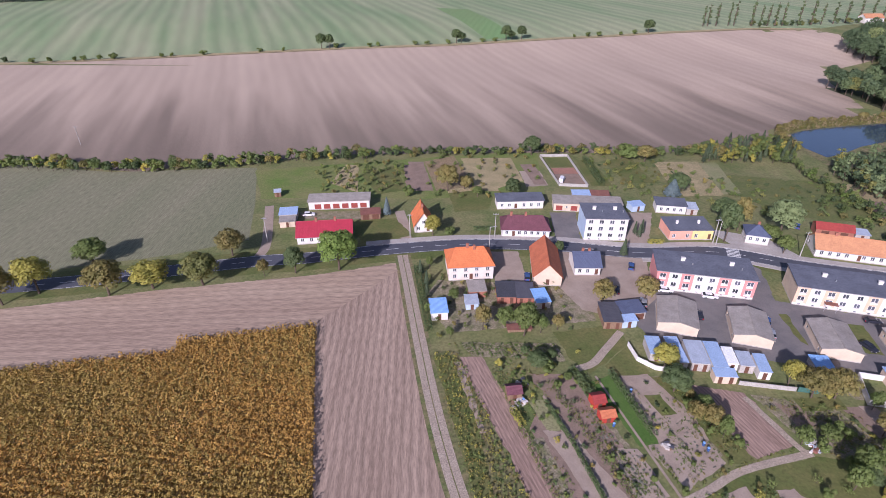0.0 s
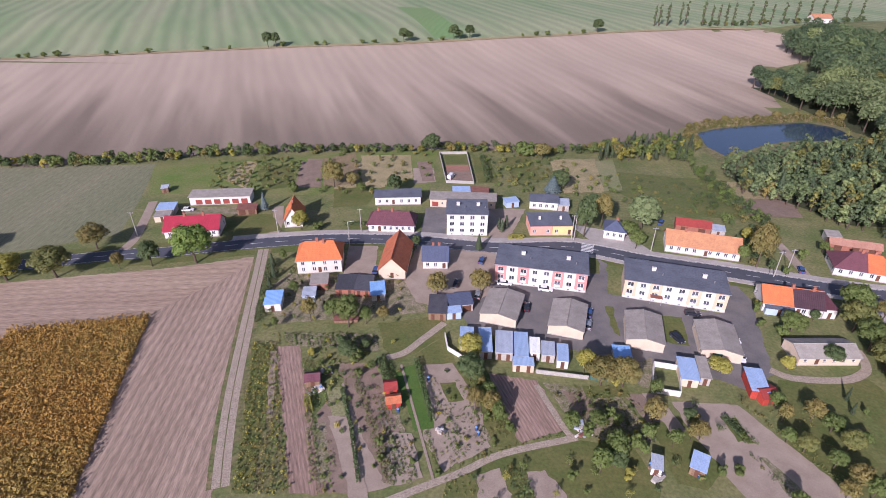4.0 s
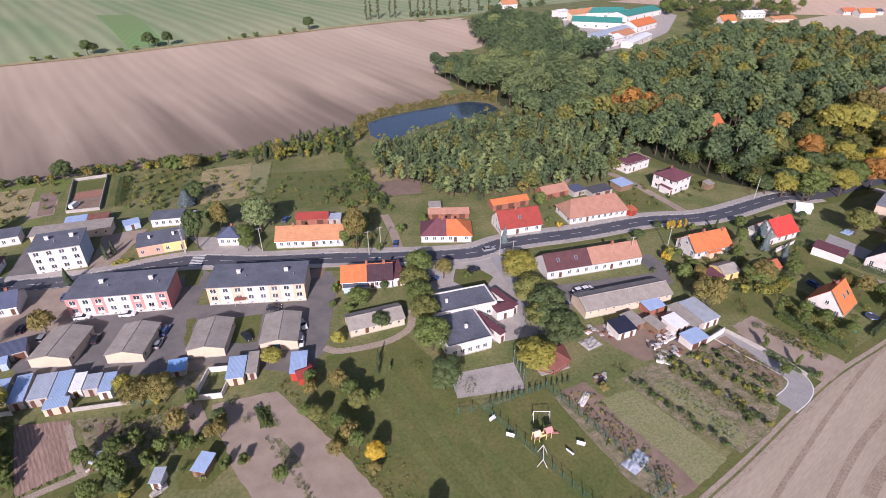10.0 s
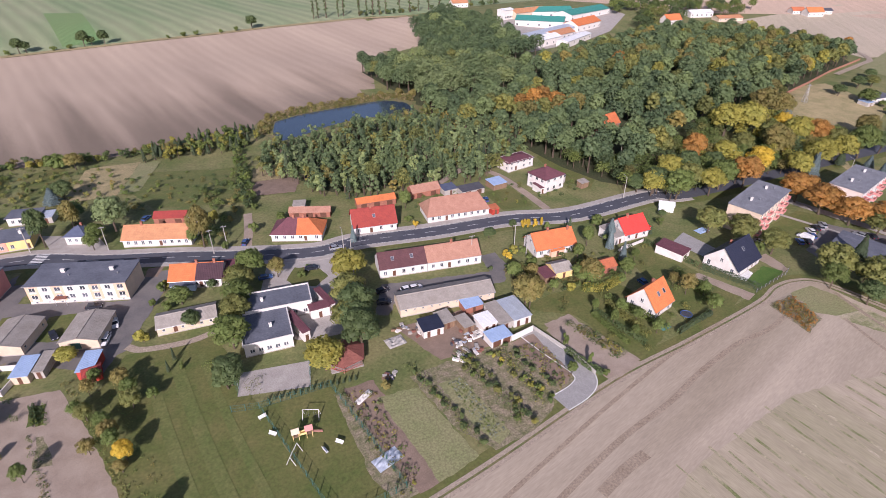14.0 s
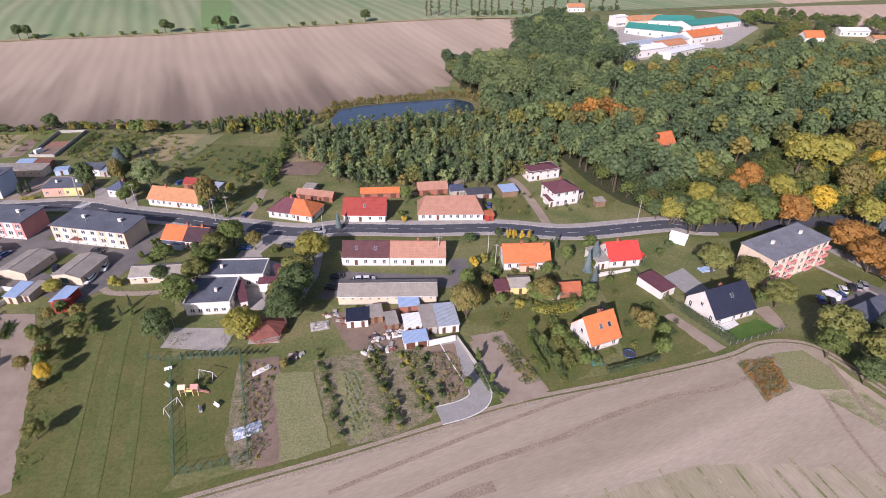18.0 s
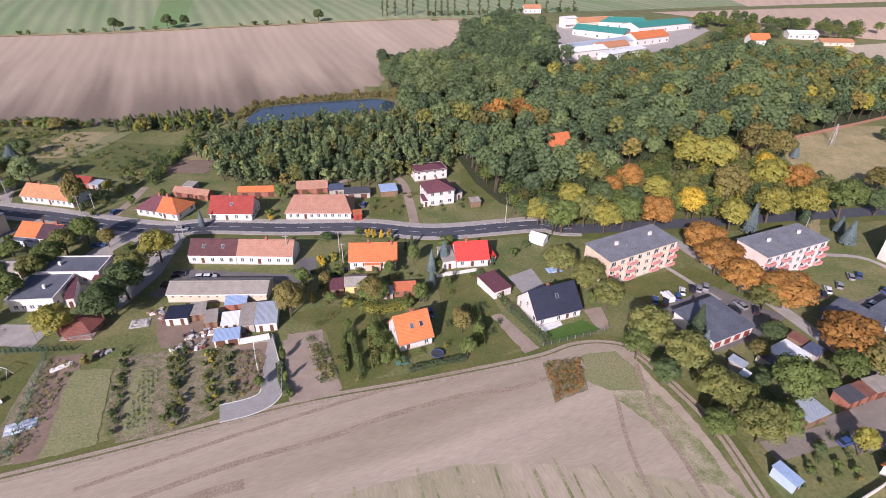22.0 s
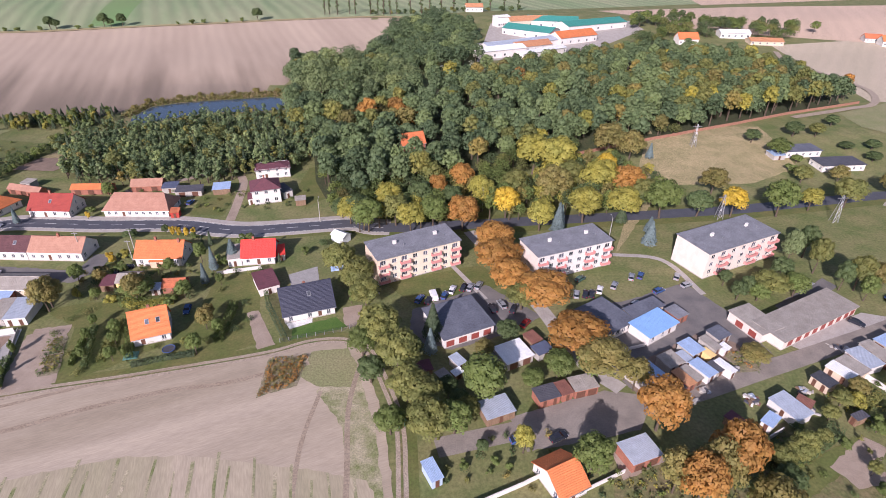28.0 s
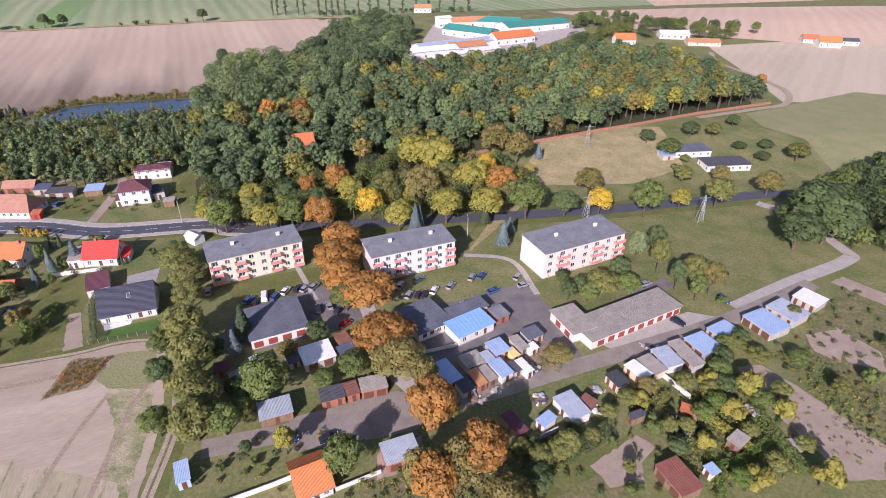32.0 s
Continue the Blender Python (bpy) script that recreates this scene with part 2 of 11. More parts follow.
PALESOIL = mat("dry_pale_soil", (0.36, 0.29, 0.232), (0.285, 0.222, 0.175), scale=0.22, fine=5.0, bump=0.25, grain=0.16)
WEEDYSOIL = mat("weedy_soil", (0.29, 0.235, 0.17), (0.13, 0.135, 0.06), scale=0.5, fine=2.6, bump=0.5, grain=0.45)
TRACK = mat("sandy_track", (0.375, 0.31, 0.245), (0.31, 0.25, 0.195), scale=0.6, fine=3.0, bump=0.3)
ASPHALT = mat("asphalt", (0.07, 0.074, 0.092), (0.088, 0.092, 0.11), rough=0.7, scale=0.25, fine=6.0, bump=0.1, grain=0.18)
OLDASPHALT = mat("worn_asphalt", (0.13, 0.124, 0.124), (0.195, 0.178, 0.167), scale=0.16, fine=5.0, bump=0.1, grain=0.14)
DUSTY = mat("dusty_hardstanding", (0.28, 0.243, 0.208), (0.205, 0.178, 0.155), scale=0.2, fine=4.0, bump=0.15, grain=0.2)
PAVING = mat("concrete_paving", (0.4, 0.37, 0.34), (0.33, 0.3, 0.275), scale=0.35, fine=5.0, bump=0.15, grain=0.2)
SETTS = mat("grey_setts", (0.34, 0.33, 0.32), (0.29, 0.28, 0.27), scale=0.5, fine=7.0, bump=0.3, grain=0.25)
PAINT = mat("road_paint", (0.72, 0.72, 0.7), (0.55, 0.55, 0.54), scale=1.0, fine=8.0, bump=0.05)
CONCRETE = mat("concrete", (0.42, 0.4, 0.37), (0.33, 0.31, 0.285), scale=0.7, fine=6.0, bump=0.15)
WHITE = mat("white_render", (0.69, 0.66, 0.63), (0.6, 0.565, 0.53), scale=0.45, fine=6.0, bump=0.08, grain=0.08, coords="object")
CREAM = mat("cream_render", (0.64, 0.52, 0.395), (0.55, 0.44, 0.335), scale=0.4, fine=6.0, bump=0.08, grain=0.1, coords="object")
PINKISH = mat("pale_pink_render", (0.72, 0.615, 0.555), (0.645, 0.54, 0.48), scale=0.4, fine=6.0, bump=0.08, grain=0.1, coords="object")
PALECREAM = mat("pale_cream_render", (0.74, 0.63, 0.5), (0.66, 0.56, 0.44), scale=0.4, fine=6.0, bump=0.08, grain=0.1, coords="object")
PEACH = mat("peach_render", (0.72, 0.47, 0.33), (0.66, 0.42, 0.3), scale=0.4, fine=6.0, bump=0.08, grain=0.1, coords="object")
ROSE = mat("rose_render", (0.62, 0.27, 0.25), (0.55, 0.235, 0.22), scale=0.4, fine=6.0, bump=0.08, grain=0.1, coords="object")
SALMON = mat("salmon_render", (0.74, 0.36, 0.27), (0.68, 0.32, 0.24), scale=0.4, fine=6.0, bump=0.08, grain=0.1, coords="object")
YELLOW = mat("yellow_render", (0.78, 0.58, 0.25), (0.7, 0.52, 0.23), scale=0.4, fine=6.0, bump=0.08, grain=0.1, coords="object")
GREYWALL = mat("grey_render", (0.45, 0.42, 0.38), (0.36, 0.33, 0.3), scale=0.5, fine=6.0, bump=0.1, coords="object")
BLUEWALL = mat("pale_blue_render", (0.42, 0.52, 0.64), (0.37, 0.46, 0.57), scale=0.4, fine=6.0, bump=0.08, grain=0.1, coords="object")
BRICK = mat("red_brick", (0.36, 0.15, 0.1), (0.28, 0.115, 0.08), scale=0.8, fine=9.0, bump=0.2, coords="object")
ORANGE_TILE = tiled("orange_tiles", (0.62, 0.19, 0.07), (0.51, 0.155, 0.06))
RUST_TILE = tiled("rust_red_tiles", (0.5, 0.16, 0.075), (0.4, 0.125, 0.062))
RUST_BROWN = tiled("rust_brown_tiles", (0.25, 0.095, 0.075), (0.2, 0.075, 0.06))
RED_TILE = tiled("red_tiles", (0.32, 0.055, 0.045), (0.26, 0.045, 0.04))
BRIGHT_RED = tiled("bright_red_tiles", (0.8, 0.07, 0.05), (0.7, 0.06, 0.045))
CRIMSON = tiled("crimson_sheet", (0.36, 0.035, 0.06), (0.3, 0.03, 0.05), sheet=True, rough=0.5)
SALMON_TILE = tiled("faded_salmon_tiles", (0.41, 0.222, 0.158), (0.345, 0.177, 0.126))
PALE_ORANGE = tiled("faded_orange_tiles", (0.52, 0.255, 0.13), (0.43, 0.2, 0.105))
BROWN_TILE = tiled("brown_tiles", (0.125, 0.056, 0.058), (0.095, 0.043, 0.047))
PLUM_TILE = tiled("plum_tiles", (0.155, 0.06, 0.075), (0.125, 0.05, 0.062))
DARK_TILE = tiled("dark_brown_tiles", (0.075, 0.04, 0.05), (0.055, 0.03, 0.038), course=0.7, pitch=0.5)
NAVY_TILE = tiled("navy_tiles", (0.03, 0.034, 0.06), (0.022, 0.026, 0.048), rough=0.5)
BLUE_TILE = tiled("slate_blue_tiles", (0.095, 0.115, 0.18), (0.08, 0.095, 0.15))
FELT = mat("bitumen_felt", (0.135, 0.145, 0.178), (0.1, 0.108, 0.135), rough=0.8, scale=0.25, fine=2.0, bump=0.1, grain=0.25, coords="object")
PALEFELT = mat("faded_bitumen_felt", (0.225, 0.23, 0.255), (0.165, 0.17, 0.19), rough=0.8, scale=0.3, fine=2.5, bump=0.1, grain=0.25, coords="object")
DARKFELT = mat("dark_bitumen_felt", (0.06, 0.062, 0.075), (0.05, 0.052, 0.06), rough=0.75, scale=0.4, fine=3.0, bump=0.1, coords="object")
ETERNIT = tiled("fibre_cement_sheet", (0.345, 0.315, 0.282), (0.265, 0.238, 0.21), course=1.1, pitch=0.2, rough=0.9)
BLUESHEET = tiled("pale_blue_sheet", (0.4, 0.53, 0.74), (0.34, 0.46, 0.66), sheet=True, pitch=0.3, rough=0.45, metal=0.2)
SKYSHEET = tiled("blue_sheet", (0.25, 0.45, 0.78), (0.22, 0.4, 0.7), sheet=True, pitch=0.3, rough=0.5)
ZINC = tiled("zinc_sheet", (0.55, 0.6, 0.68), (0.45, 0.5, 0.57), sheet=True, pitch=0.3, rough=0.45, metal=0.35)
WHITESHEET = tiled("white_sheet", (0.78, 0.79, 0.8), (0.7, 0.71, 0.72), sheet=True, pitch=0.3, rough=0.5)
RUSTSHEET = tiled("rusty_sheet", (0.23, 0.1, 0.075), (0.17, 0.075, 0.06), sheet=True, pitch=0.25, rough=0.85)
DARKSHEET = tiled("dark_sheet", (0.09, 0.09, 0.105), (0.07, 0.07, 0.085), sheet=True, pitch=0.25, rough=0.7)
GREENSHEET = tiled("green_sheet", (0.05, 0.27, 0.23), (0.045, 0.23, 0.19), sheet=True, pitch=0.6, rough=0.5)
WOOD = mat("weathered_boards", (0.26, 0.17, 0.11), (0.18, 0.115, 0.075), scale=1.5, fine=10.0, bump=0.2, stretch=(1, 1, 0.1), coords="object")
REDWOOD = mat("red_painted_boards", (0.45, 0.06, 0.04), (0.36, 0.05, 0.035), scale=1.5, fine=10.0, bump=0.2, stretch=(1, 1, 0.1), coords="object")
BARK = mat("bark", (0.12, 0.09, 0.065), (0.08, 0.06, 0.045), scale=2.0, fine=9.0, bump=0.5, stretch=(1, 1, 0.2), coords="object")
BIRCH = mat("pale_bark", (0.42, 0.4, 0.36), (0.2, 0.18, 0.15), scale=2.0, fine=9.0, bump=0.3, coords="object")
METAL = mat("grey_metal", (0.4, 0.41, 0.43), rough=0.45, metal=0.6, bump=0.05, coords="object")
GREENMETAL = mat("green_painted_metal", (0.06, 0.15, 0.125), rough=0.5, bump=0.05, coords="object")
TYRE = mat("tyre_rubber", (0.02, 0.02, 0.022), rough=0.8, bump=0.1, coords="object")
FRAME = mat("white_frame", (0.78, 0.78, 0.77), rough=0.5, bump=0.03, grain=0.05, coords="object")
DOORWOOD = mat("brown_door", (0.15, 0.07, 0.045), (0.11, 0.05, 0.035), rough=0.6, scale=2, bump=0.1, coords="object")
DOORRED = mat("oxide_red_door", (0.3, 0.07, 0.055), (0.24, 0.055, 0.045), rough=0.6, scale=2, bump=0.1, coords="object")
LAMPRED = mat("red_lens", (0.45, 0.02, 0.02), rough=0.2, bump=0.0, coords="object")
LAMPCLEAR = mat("clear_lens", (0.75, 0.76, 0.78), rough=0.15, bump=0.0, coords="object")
# part of the sky's reflection is put into the water's blue base colour
WATER = mat("pond_water_sky_tint", (0.04, 0.065, 0.1), rough=0.06, scale=0.1, fine=1.2, bump=0.02)
WATER.node_tree.nodes["Principled BSDF"].inputs["Specular IOR Level"].default_value = 0.5
# panes have a grey-blue base colour that stands in for reflected sky
GLASS = mat("window_glass_sky_tint", (0.1, 0.11, 0.13), rough=0.05, bump=0.0, vary=0.6, coords="object")
GLASS.node_tree.nodes["Principled BSDF"].inputs["Specular IOR Level"].default_value = 0.6
GLASS.node_tree.nodes["Principled BSDF"].inputs["Transmission Weight"].default_value = 0.15
L_GREEN = leaf("leaves_green", (0.122, 0.17, 0.046), (0.155, 0.195, 0.056))
L_DARK = leaf("leaves_dark_green", (0.082, 0.124, 0.048), (0.108, 0.145, 0.054))
L_BRIGHT = leaf("leaves_fresh_green", (0.16, 0.235, 0.05), (0.13, 0.195, 0.045))
L_YELLOW = leaf("leaves_yellow_green", (0.35, 0.312, 0.06), (0.265, 0.265, 0.062))
L_GOLD = leaf("leaves_golden", (0.62, 0.43, 0.045), (0.48, 0.35, 0.05))
L_ORANGE = leaf("leaves_rust", (0.42, 0.2, 0.05), (0.31, 0.175, 0.05))
L_OLIVE = leaf("leaves_olive", (0.215, 0.21, 0.06), (0.15, 0.175, 0.055))
L_BROWN = leaf("leaves_brown_green", (0.25, 0.2, 0.065), (0.18, 0.175, 0.055))
L_BLUE = leaf("needles_blue", (0.17, 0.225, 0.225), (0.13, 0.18, 0.185))
L_CONIFER = leaf("needles_dark", (0.066, 0.1, 0.053), (0.088, 0.116, 0.058))
# woodland leaves with distance haze put into the colour: bluer and paler
L_HAZYDARK = leaf("leaves_hazy_dark", (0.1, 0.15, 0.07), (0.12, 0.168, 0.076))
L_HAZYGREEN = leaf("leaves_hazy_green", (0.132, 0.192, 0.084), (0.16, 0.21, 0.09))
L_PALE = leaf("leaves_pale_green", (0.225, 0.285, 0.12), (0.185, 0.24, 0.105))
L_GREY = leaf("leaves_grey_green", (0.24, 0.26, 0.2), (0.2, 0.22, 0.165))
L_REED = leaf("dry_reeds", (0.4, 0.31, 0.17), (0.3, 0.24, 0.12))
BRICKWALL = mat("orange_brick", (0.36, 0.185, 0.125), (0.26, 0.13, 0.09), scale=0.8, fine=6.0, bump=0.2)
L_CORN = leaf("maize_leaves", (0.48, 0.285, 0.07), (0.4, 0.25, 0.062))
L_CORN_GREEN = leaf("maize_leaves_green", (0.35, 0.265, 0.07), (0.4, 0.27, 0.07))
MAIZEFLOOR = mat("fallen_maize_leaves", (0.33, 0.21, 0.075), (0.25, 0.17, 0.065), scale=0.4, fine=2.0, bump=0.4, grain=0.3)


# ---- lie of the land
def ease(a, b, v):
    t = np.clip((np.asarray(v, float) - a) / (b - a), 0, 1)
    return t * t * (3 - 2 * t)


def rise(x, y):
    """Height of the ground: level in the village, a hollow round the pond, gentle slopes up to the far fields, the park and the farm."""
    north = 9.0 * ease(420, 620, y)
    east = (5.0 * ease(140, 205, y) + 4.0 * ease(380, 480, y)) * ease(290, 420, x) * (1 - 0.8 * ease(500, 620, y))
    hollow = -3.0 * np.minimum(1.0, 2.2 * np.exp(-((np.asarray(x, float) - 195) ** 2 + (np.asarray(y, float) - 268) ** 2) / 6050)) * ease(155, 215, y)
    return north + east + hollow


# ---- mesh helpers
def link_mesh(name, me, parent=None, label=""):
    ob = new(name, me)
    if parent is not None:
        ob.parent = parent
    if label:
        ob["label"] = label
    return ob


def part(name, bm, material, parent, label=""):
    me = bpy.data.meshes.new(name)
    bm.to_mesh(me)
    bm.free()
    for m in material if isinstance(material, (list, tuple)) else [material]:
        me.materials.append(m)
    return link_mesh(name, me, parent, label)


def box(bm, x0, y0, z0, x1, y1, z1, mi=0):
    v = [bm.verts.new(p) for p in ((x0, y0, z0), (x1, y0, z0), (x1, y1, z0), (x0, y1, z0), (x0, y0, z1), (x1, y0, z1), (x1, y1, z1), (x0, y1, z1))]
    for f in ((3, 2, 1, 0), (4, 5, 6, 7), (0, 1, 5, 4), (1, 2, 6, 5), (2, 3, 7, 6), (3, 0, 4, 7)):
        bm.faces.new([v[i] for i in f]).material_index = mi
    return v


def boxes(*list_of):
    bm = bmesh.new()
    for b in list_of:
        box(bm, *b)
    return bm


def slab(bm, pts, down=0.16):
    """A sloping plate: the polygon on top, the same one lower down, and its edges."""
    top = [bm.verts.new(p) for p in pts]
    low = [bm.verts.new((p[0], p[1], p[2] - down)) for p in pts]
    bm.faces.new(top)
    bm.faces.new(low[::-1])
    for i in range(len(pts)):
        j = (i + 1) % len(pts)
        bm.faces.new((top[j], top[i], low[i], low[j]))


def tube(bm, a, b, r0, r1, sides=7):
    a, b = Vector(a), Vector(b)
    q = (b - a).to_track_quat("Z", "Y")
    rings = []
    for c, r in ((a, r0), (b, r1)):
        rings.append([bm.verts.new(c + q @ Vector((r * math.cos(k * math.tau / sides), r * math.sin(k * math.tau / sides), 0))) for k in range(sides)])
    for k in range(sides):
        j = (k + 1) % sides
        bm.faces.new((rings[0][k], rings[0][j], rings[1][j], rings[1][k]))
    bm.faces.new(rings[1])
    bm.faces.new(rings[0][::-1])


def empty(name, m, label, category, group=""):
    ob = new(name)
    ob.matrix_world = m
    return tagged(ob, label, category, group)


def placed(x0, y0, x1, y1, z=0.0):
    return Matrix.Translation((x0, y0, z + float(rise((x0 + x1) / 2, (y0 + y1) / 2)))) @ Matrix.Rotation(math.atan2(y1 - y0, x1 - x0), 4, "Z")


LAYER = [0]
SOFT_EDGED = (MEADOW, LAWN, GREENMEADOW, PALEGRASS, LUSH, WEEDS, DRYGRASS, SOIL, SOILROWS, PALESOIL, WEEDYSOIL, STUBBLE, STUBBLE_WIDE, MOWN, HARVESTED, SPARSE_GREEN, STRIPED_GREEN, OLDASPHALT, DUSTY)


def region(name, pts, layer, material, label, kind="structure"):
    """A flat piece of ground, laid a hand over the one beneath it."""
    LAYER[0] += 1
    z = 0.014 * layer + 0.0004 * (LAYER[0] % 30)
    if material in SOFT_EDGED:
        rng, line = np.random.default_rng(LAYER[0]), []
        for (x0, y0), (x1, y1) in zip(pts, pts[1:] + pts[:1]):
            n = max(1, min(60, int(math.hypot(x1 - x0, y1 - y0) / 1.4)))
            for k in range(n):
                off = rng.normal(size=2) * (0.16 if 0 < k else 0.08)
                line.append((x0 + (x1 - x0) * k / n + off[0], y0 + (y1 - y0) * k / n + off[1]))
        pts = line
    me = bpy.data.meshes.new(name)
    xs, ys = [q[0] for q in pts], [q[1] for q in pts]
    if max(ys) < 140 or (max(ys) < 156 and max(xs) < 290):
        me.from_pydata([(x, y, z) for x, y in pts], [], [list(range(len(pts)))])
        if me.polygons[0].normal.z < 0:
            me.flip_normals()
    else:
        # sloping land: cut along a grid, each corner set on the slope
        bm = bmesh.new()
        bm.faces.new([bm.verts.new((x, y, 0)) for x, y in pts])
        bm.normal_update()
        for f in bm.faces:
            if f.normal.z < 0:
                f.normal_flip()
        cuts = [((x, 0, 0), (1, 0, 0)) for x in range(-40, 700, 20) if min(xs) < x < max(xs)] + [((0, y, 0), (0, 1, 0)) for y in range(120, 661, 15) if min(ys) < y < max(ys)]
        for co, no in cuts:
            bmesh.ops.bisect_plane(bm, geom=bm.verts[:] + bm.edges[:] + bm.faces[:], plane_co=co, plane_no=no)
        for v in bm.verts:
            h = float(rise(v.co.x, v.co.y))
            v.co.z = -2.8 if material == WATER else z + h + 0.03 * layer * min(1.0, abs(h) * 4)
        bmesh.ops.triangulate(bm, faces=bm.faces[:])
        bm.to_mesh(me)
        bm.free()
    me.materials.append(material)
    return tagged(new(name, me), label, name.replace("_", " "), kind=kind)


def smooth(pts, steps=6):
    """A Catmull-Rom line through the given points."""
    p = [Vector(q) for q in pts]
    p = [2 * p[0] - p[1]] + p + [2 * p[-1] - p[-2]]
    out = []
    for i in range(1, len(p) - 2):
        for k in range(steps):
            t = k / steps
            a, b, c, d = p[i - 1 : i + 3]
            out.append(0.5 * (2 * b + (c - a) * t + (2 * a - 5 * b + 4 * c - d) * t * t + (3 * b - a - 3 * c + d) * t**3))
    return out + [p[-2]]


def ribbon(name, line, left, right, z, material, label, kind="structure", thick=0.0):
    """A strip along a line, from left to right of it, with a rim of the given thickness."""
    vs, fs = [], []
    n = len(line)
    for i, p in enumerate(line):
        d = (line[min(i + 1, n - 1)] - line[max(i - 1, 0)]).normalized()
        s = Vector((-d.y, d.x))
        for off, zz in ((left, z), (right, z), (left, z - thick), (right, z - thick)):
            h = float(rise(p.x + s.x * off, p.y + s.y * off))
            vs.append((p.x + s.x * off, p.y + s.y * off, zz + h + 0.3 * min(1.0, abs(h) * 4)))
    for i in range(n - 1):
        a, b = 4 * i, 4 * i + 4
        fs.append((a, a + 1, b + 1, b) if left > right else (a + 1, a, b, b + 1))
        if thick:
            fs += [(a, b, b + 2, a + 2), (a + 1, a + 3, b + 3, b + 1)]
    me = bpy.data.meshes.new(name)
    me.from_pydata(vs, [], fs)
    me.materials.append(material)
    return tagged(new(name, me), label, name.replace("_", " "), kind=kind)


# ---- windows, doors, walls
CACHE = {}


def shared(key, make):
    if key not in CACHE:
        CACHE[key] = make()
    return CACHE[key]


def mesh_of(name, bm, *materials):
    me = bpy.data.meshes.new(name)
    bm.to_mesh(me)
    bm.free()
    for m in materials:
        me.materials.append(m)
    return me


def window_meshes(w, h, fm):
    def frame_mesh():
        bm = bmesh.new()
        f = 0.08
        us = [0, f, w / 2 - 0.045, w / 2 + 0.045, w - f, w] if w > 0.9 else [0, f, w - f, w]
        zs = [0, f, h - f, h]
        grid = {(i, j): bm.verts.new((u, 0.07, z)) for i, u in enumerate(us) for j, z in enumerate(zs)}
        faces = []
        for i in range(len(us) - 1):
            for j in range(3):
                if j == 1 and i % 2 == 1:
                    continue
                faces.append(bm.faces.new((grid[i, j], grid[i + 1, j], grid[i + 1, j + 1], grid[i, j + 1])))
        made = bmesh.ops.extrude_face_region(bm, geom=faces)
        for v in made["geom"]:
            if isinstance(v, bmesh.types.BMVert):
                v.co.y += 0.07
        return mesh_of("window_frame", bm, fm)

    def sill_mesh():
        return mesh_of("sill", boxes((-0.06, -0.09, -0.06, w + 0.06, 0.1, 0.0)), CONCRETE)

    def pane_mesh():
        return mesh_of("pane", boxes((0.05, 0.09, 0.05, w - 0.05, 0.11, h - 0.05)), GLASS)

    return shared(("frame", w, h, fm.name), frame_mesh), shared(("pane", w, h), pane_mesh), shared(("sill", w), sill_mesh)


def add_window(parent, m, w, h, fm=FRAME):
    fme, pme, sme = window_meshes(w, h, fm)
    win = link_mesh("window", fme, parent)
    win.matrix_local = m
    link_mesh("pane", pme, win)
    link_mesh("sill", sme, win)
    return win


def add_door(parent, m, w, h, dm=DOORWOOD):
    def make():
        bm = bmesh.new()
        box(bm, 0.02, 0.06, 0, w - 0.02, 0.14, h - 0.02)
        n = 2 if w > 1.5 else 1
        front = [f for f in bm.faces if f.normal.y < -0.5 or all(abs(v.co.y - 0.06) < 1e-6 for v in f.verts)]
        for f in front:
            made = bmesh.ops.inset_region(bm, faces=[f], thickness=0.12 * min(w, 1.5), depth=-0.025)
        return mesh_of("door", bm, dm)

    d = link_mesh("door", shared(("door", w, h, dm.name), make), parent)
    d.matrix_local = m
    return d


def wall_with_holes(bm, m, width, height, holes, mi=0, skin=0.16, paint=None):
    """One side of a house, with an opening and its reveals for each window or door (u, z, w, h)."""
    us = sorted({0.0, width, *[round(v, 3) for u, z, w, h in holes for v in (u, u + w)]})
    zs = sorted({0.0, height, *[round(v, 3) for u, z, w, h in holes for v in (z, z + h)]})
    verts = {}

    def vert(u, y, z):
        k = (round(u, 3), y, round(z, 3))
        if k not in verts:
            verts[k] = bm.verts.new(m @ Vector((u, y, z)))
        return verts[k]

    for a, b in zip(us, us[1:]):
        for c, d in zip(zs, zs[1:]):
            if b - a < 1e-4 or d - c < 1e-4 or any(u < (a + b) / 2 < u + w and z < (c + d) / 2 < z + h for u, z, w, h in holes):
                continue
            bm.faces.new((vert(a, 0, c), vert(b, 0, c), vert(b, 0, d), vert(a, 0, d))).material_index = paint((a + b) / 2, (c + d) / 2) if paint else mi
    for u, z, w, h in holes:
        c = ((u, z), (u + w, z), (u + w, z + h), (u, z + h))
        for i in range(4):
            p, q = c[i], c[(i + 1) % 4]
            vs = [bm.verts.new(m @ Vector(v)) for v in ((p[0], 0, p[1]), (q[0], 0, q[1]), (q[0], skin, q[1]), (p[0], skin, p[1]))]
            bm.faces.new(vs[::-1]).material_index = mi


def spread(width, n, w, margin=1.0):
    if n == 1:
        return [(width - w) / 2]
    return [margin + i * (width - 2 * margin - w) / (n - 1) for i in range(n)]


def side_matrix(side, L, D):
    return {
        "front": Matrix.Identity(4),
        "right": Matrix.Translation((L, 0, 0)) @ Matrix.Rotation(math.pi / 2, 4, "Z"),
        "back": Matrix.Translation((L, D, 0)) @ Matrix.Rotation(math.pi, 4, "Z"),
        "left": Matrix.Translation((0, D, 0)) @ Matrix.Rotation(-math.pi / 2, 4, "Z"),
    }[side]


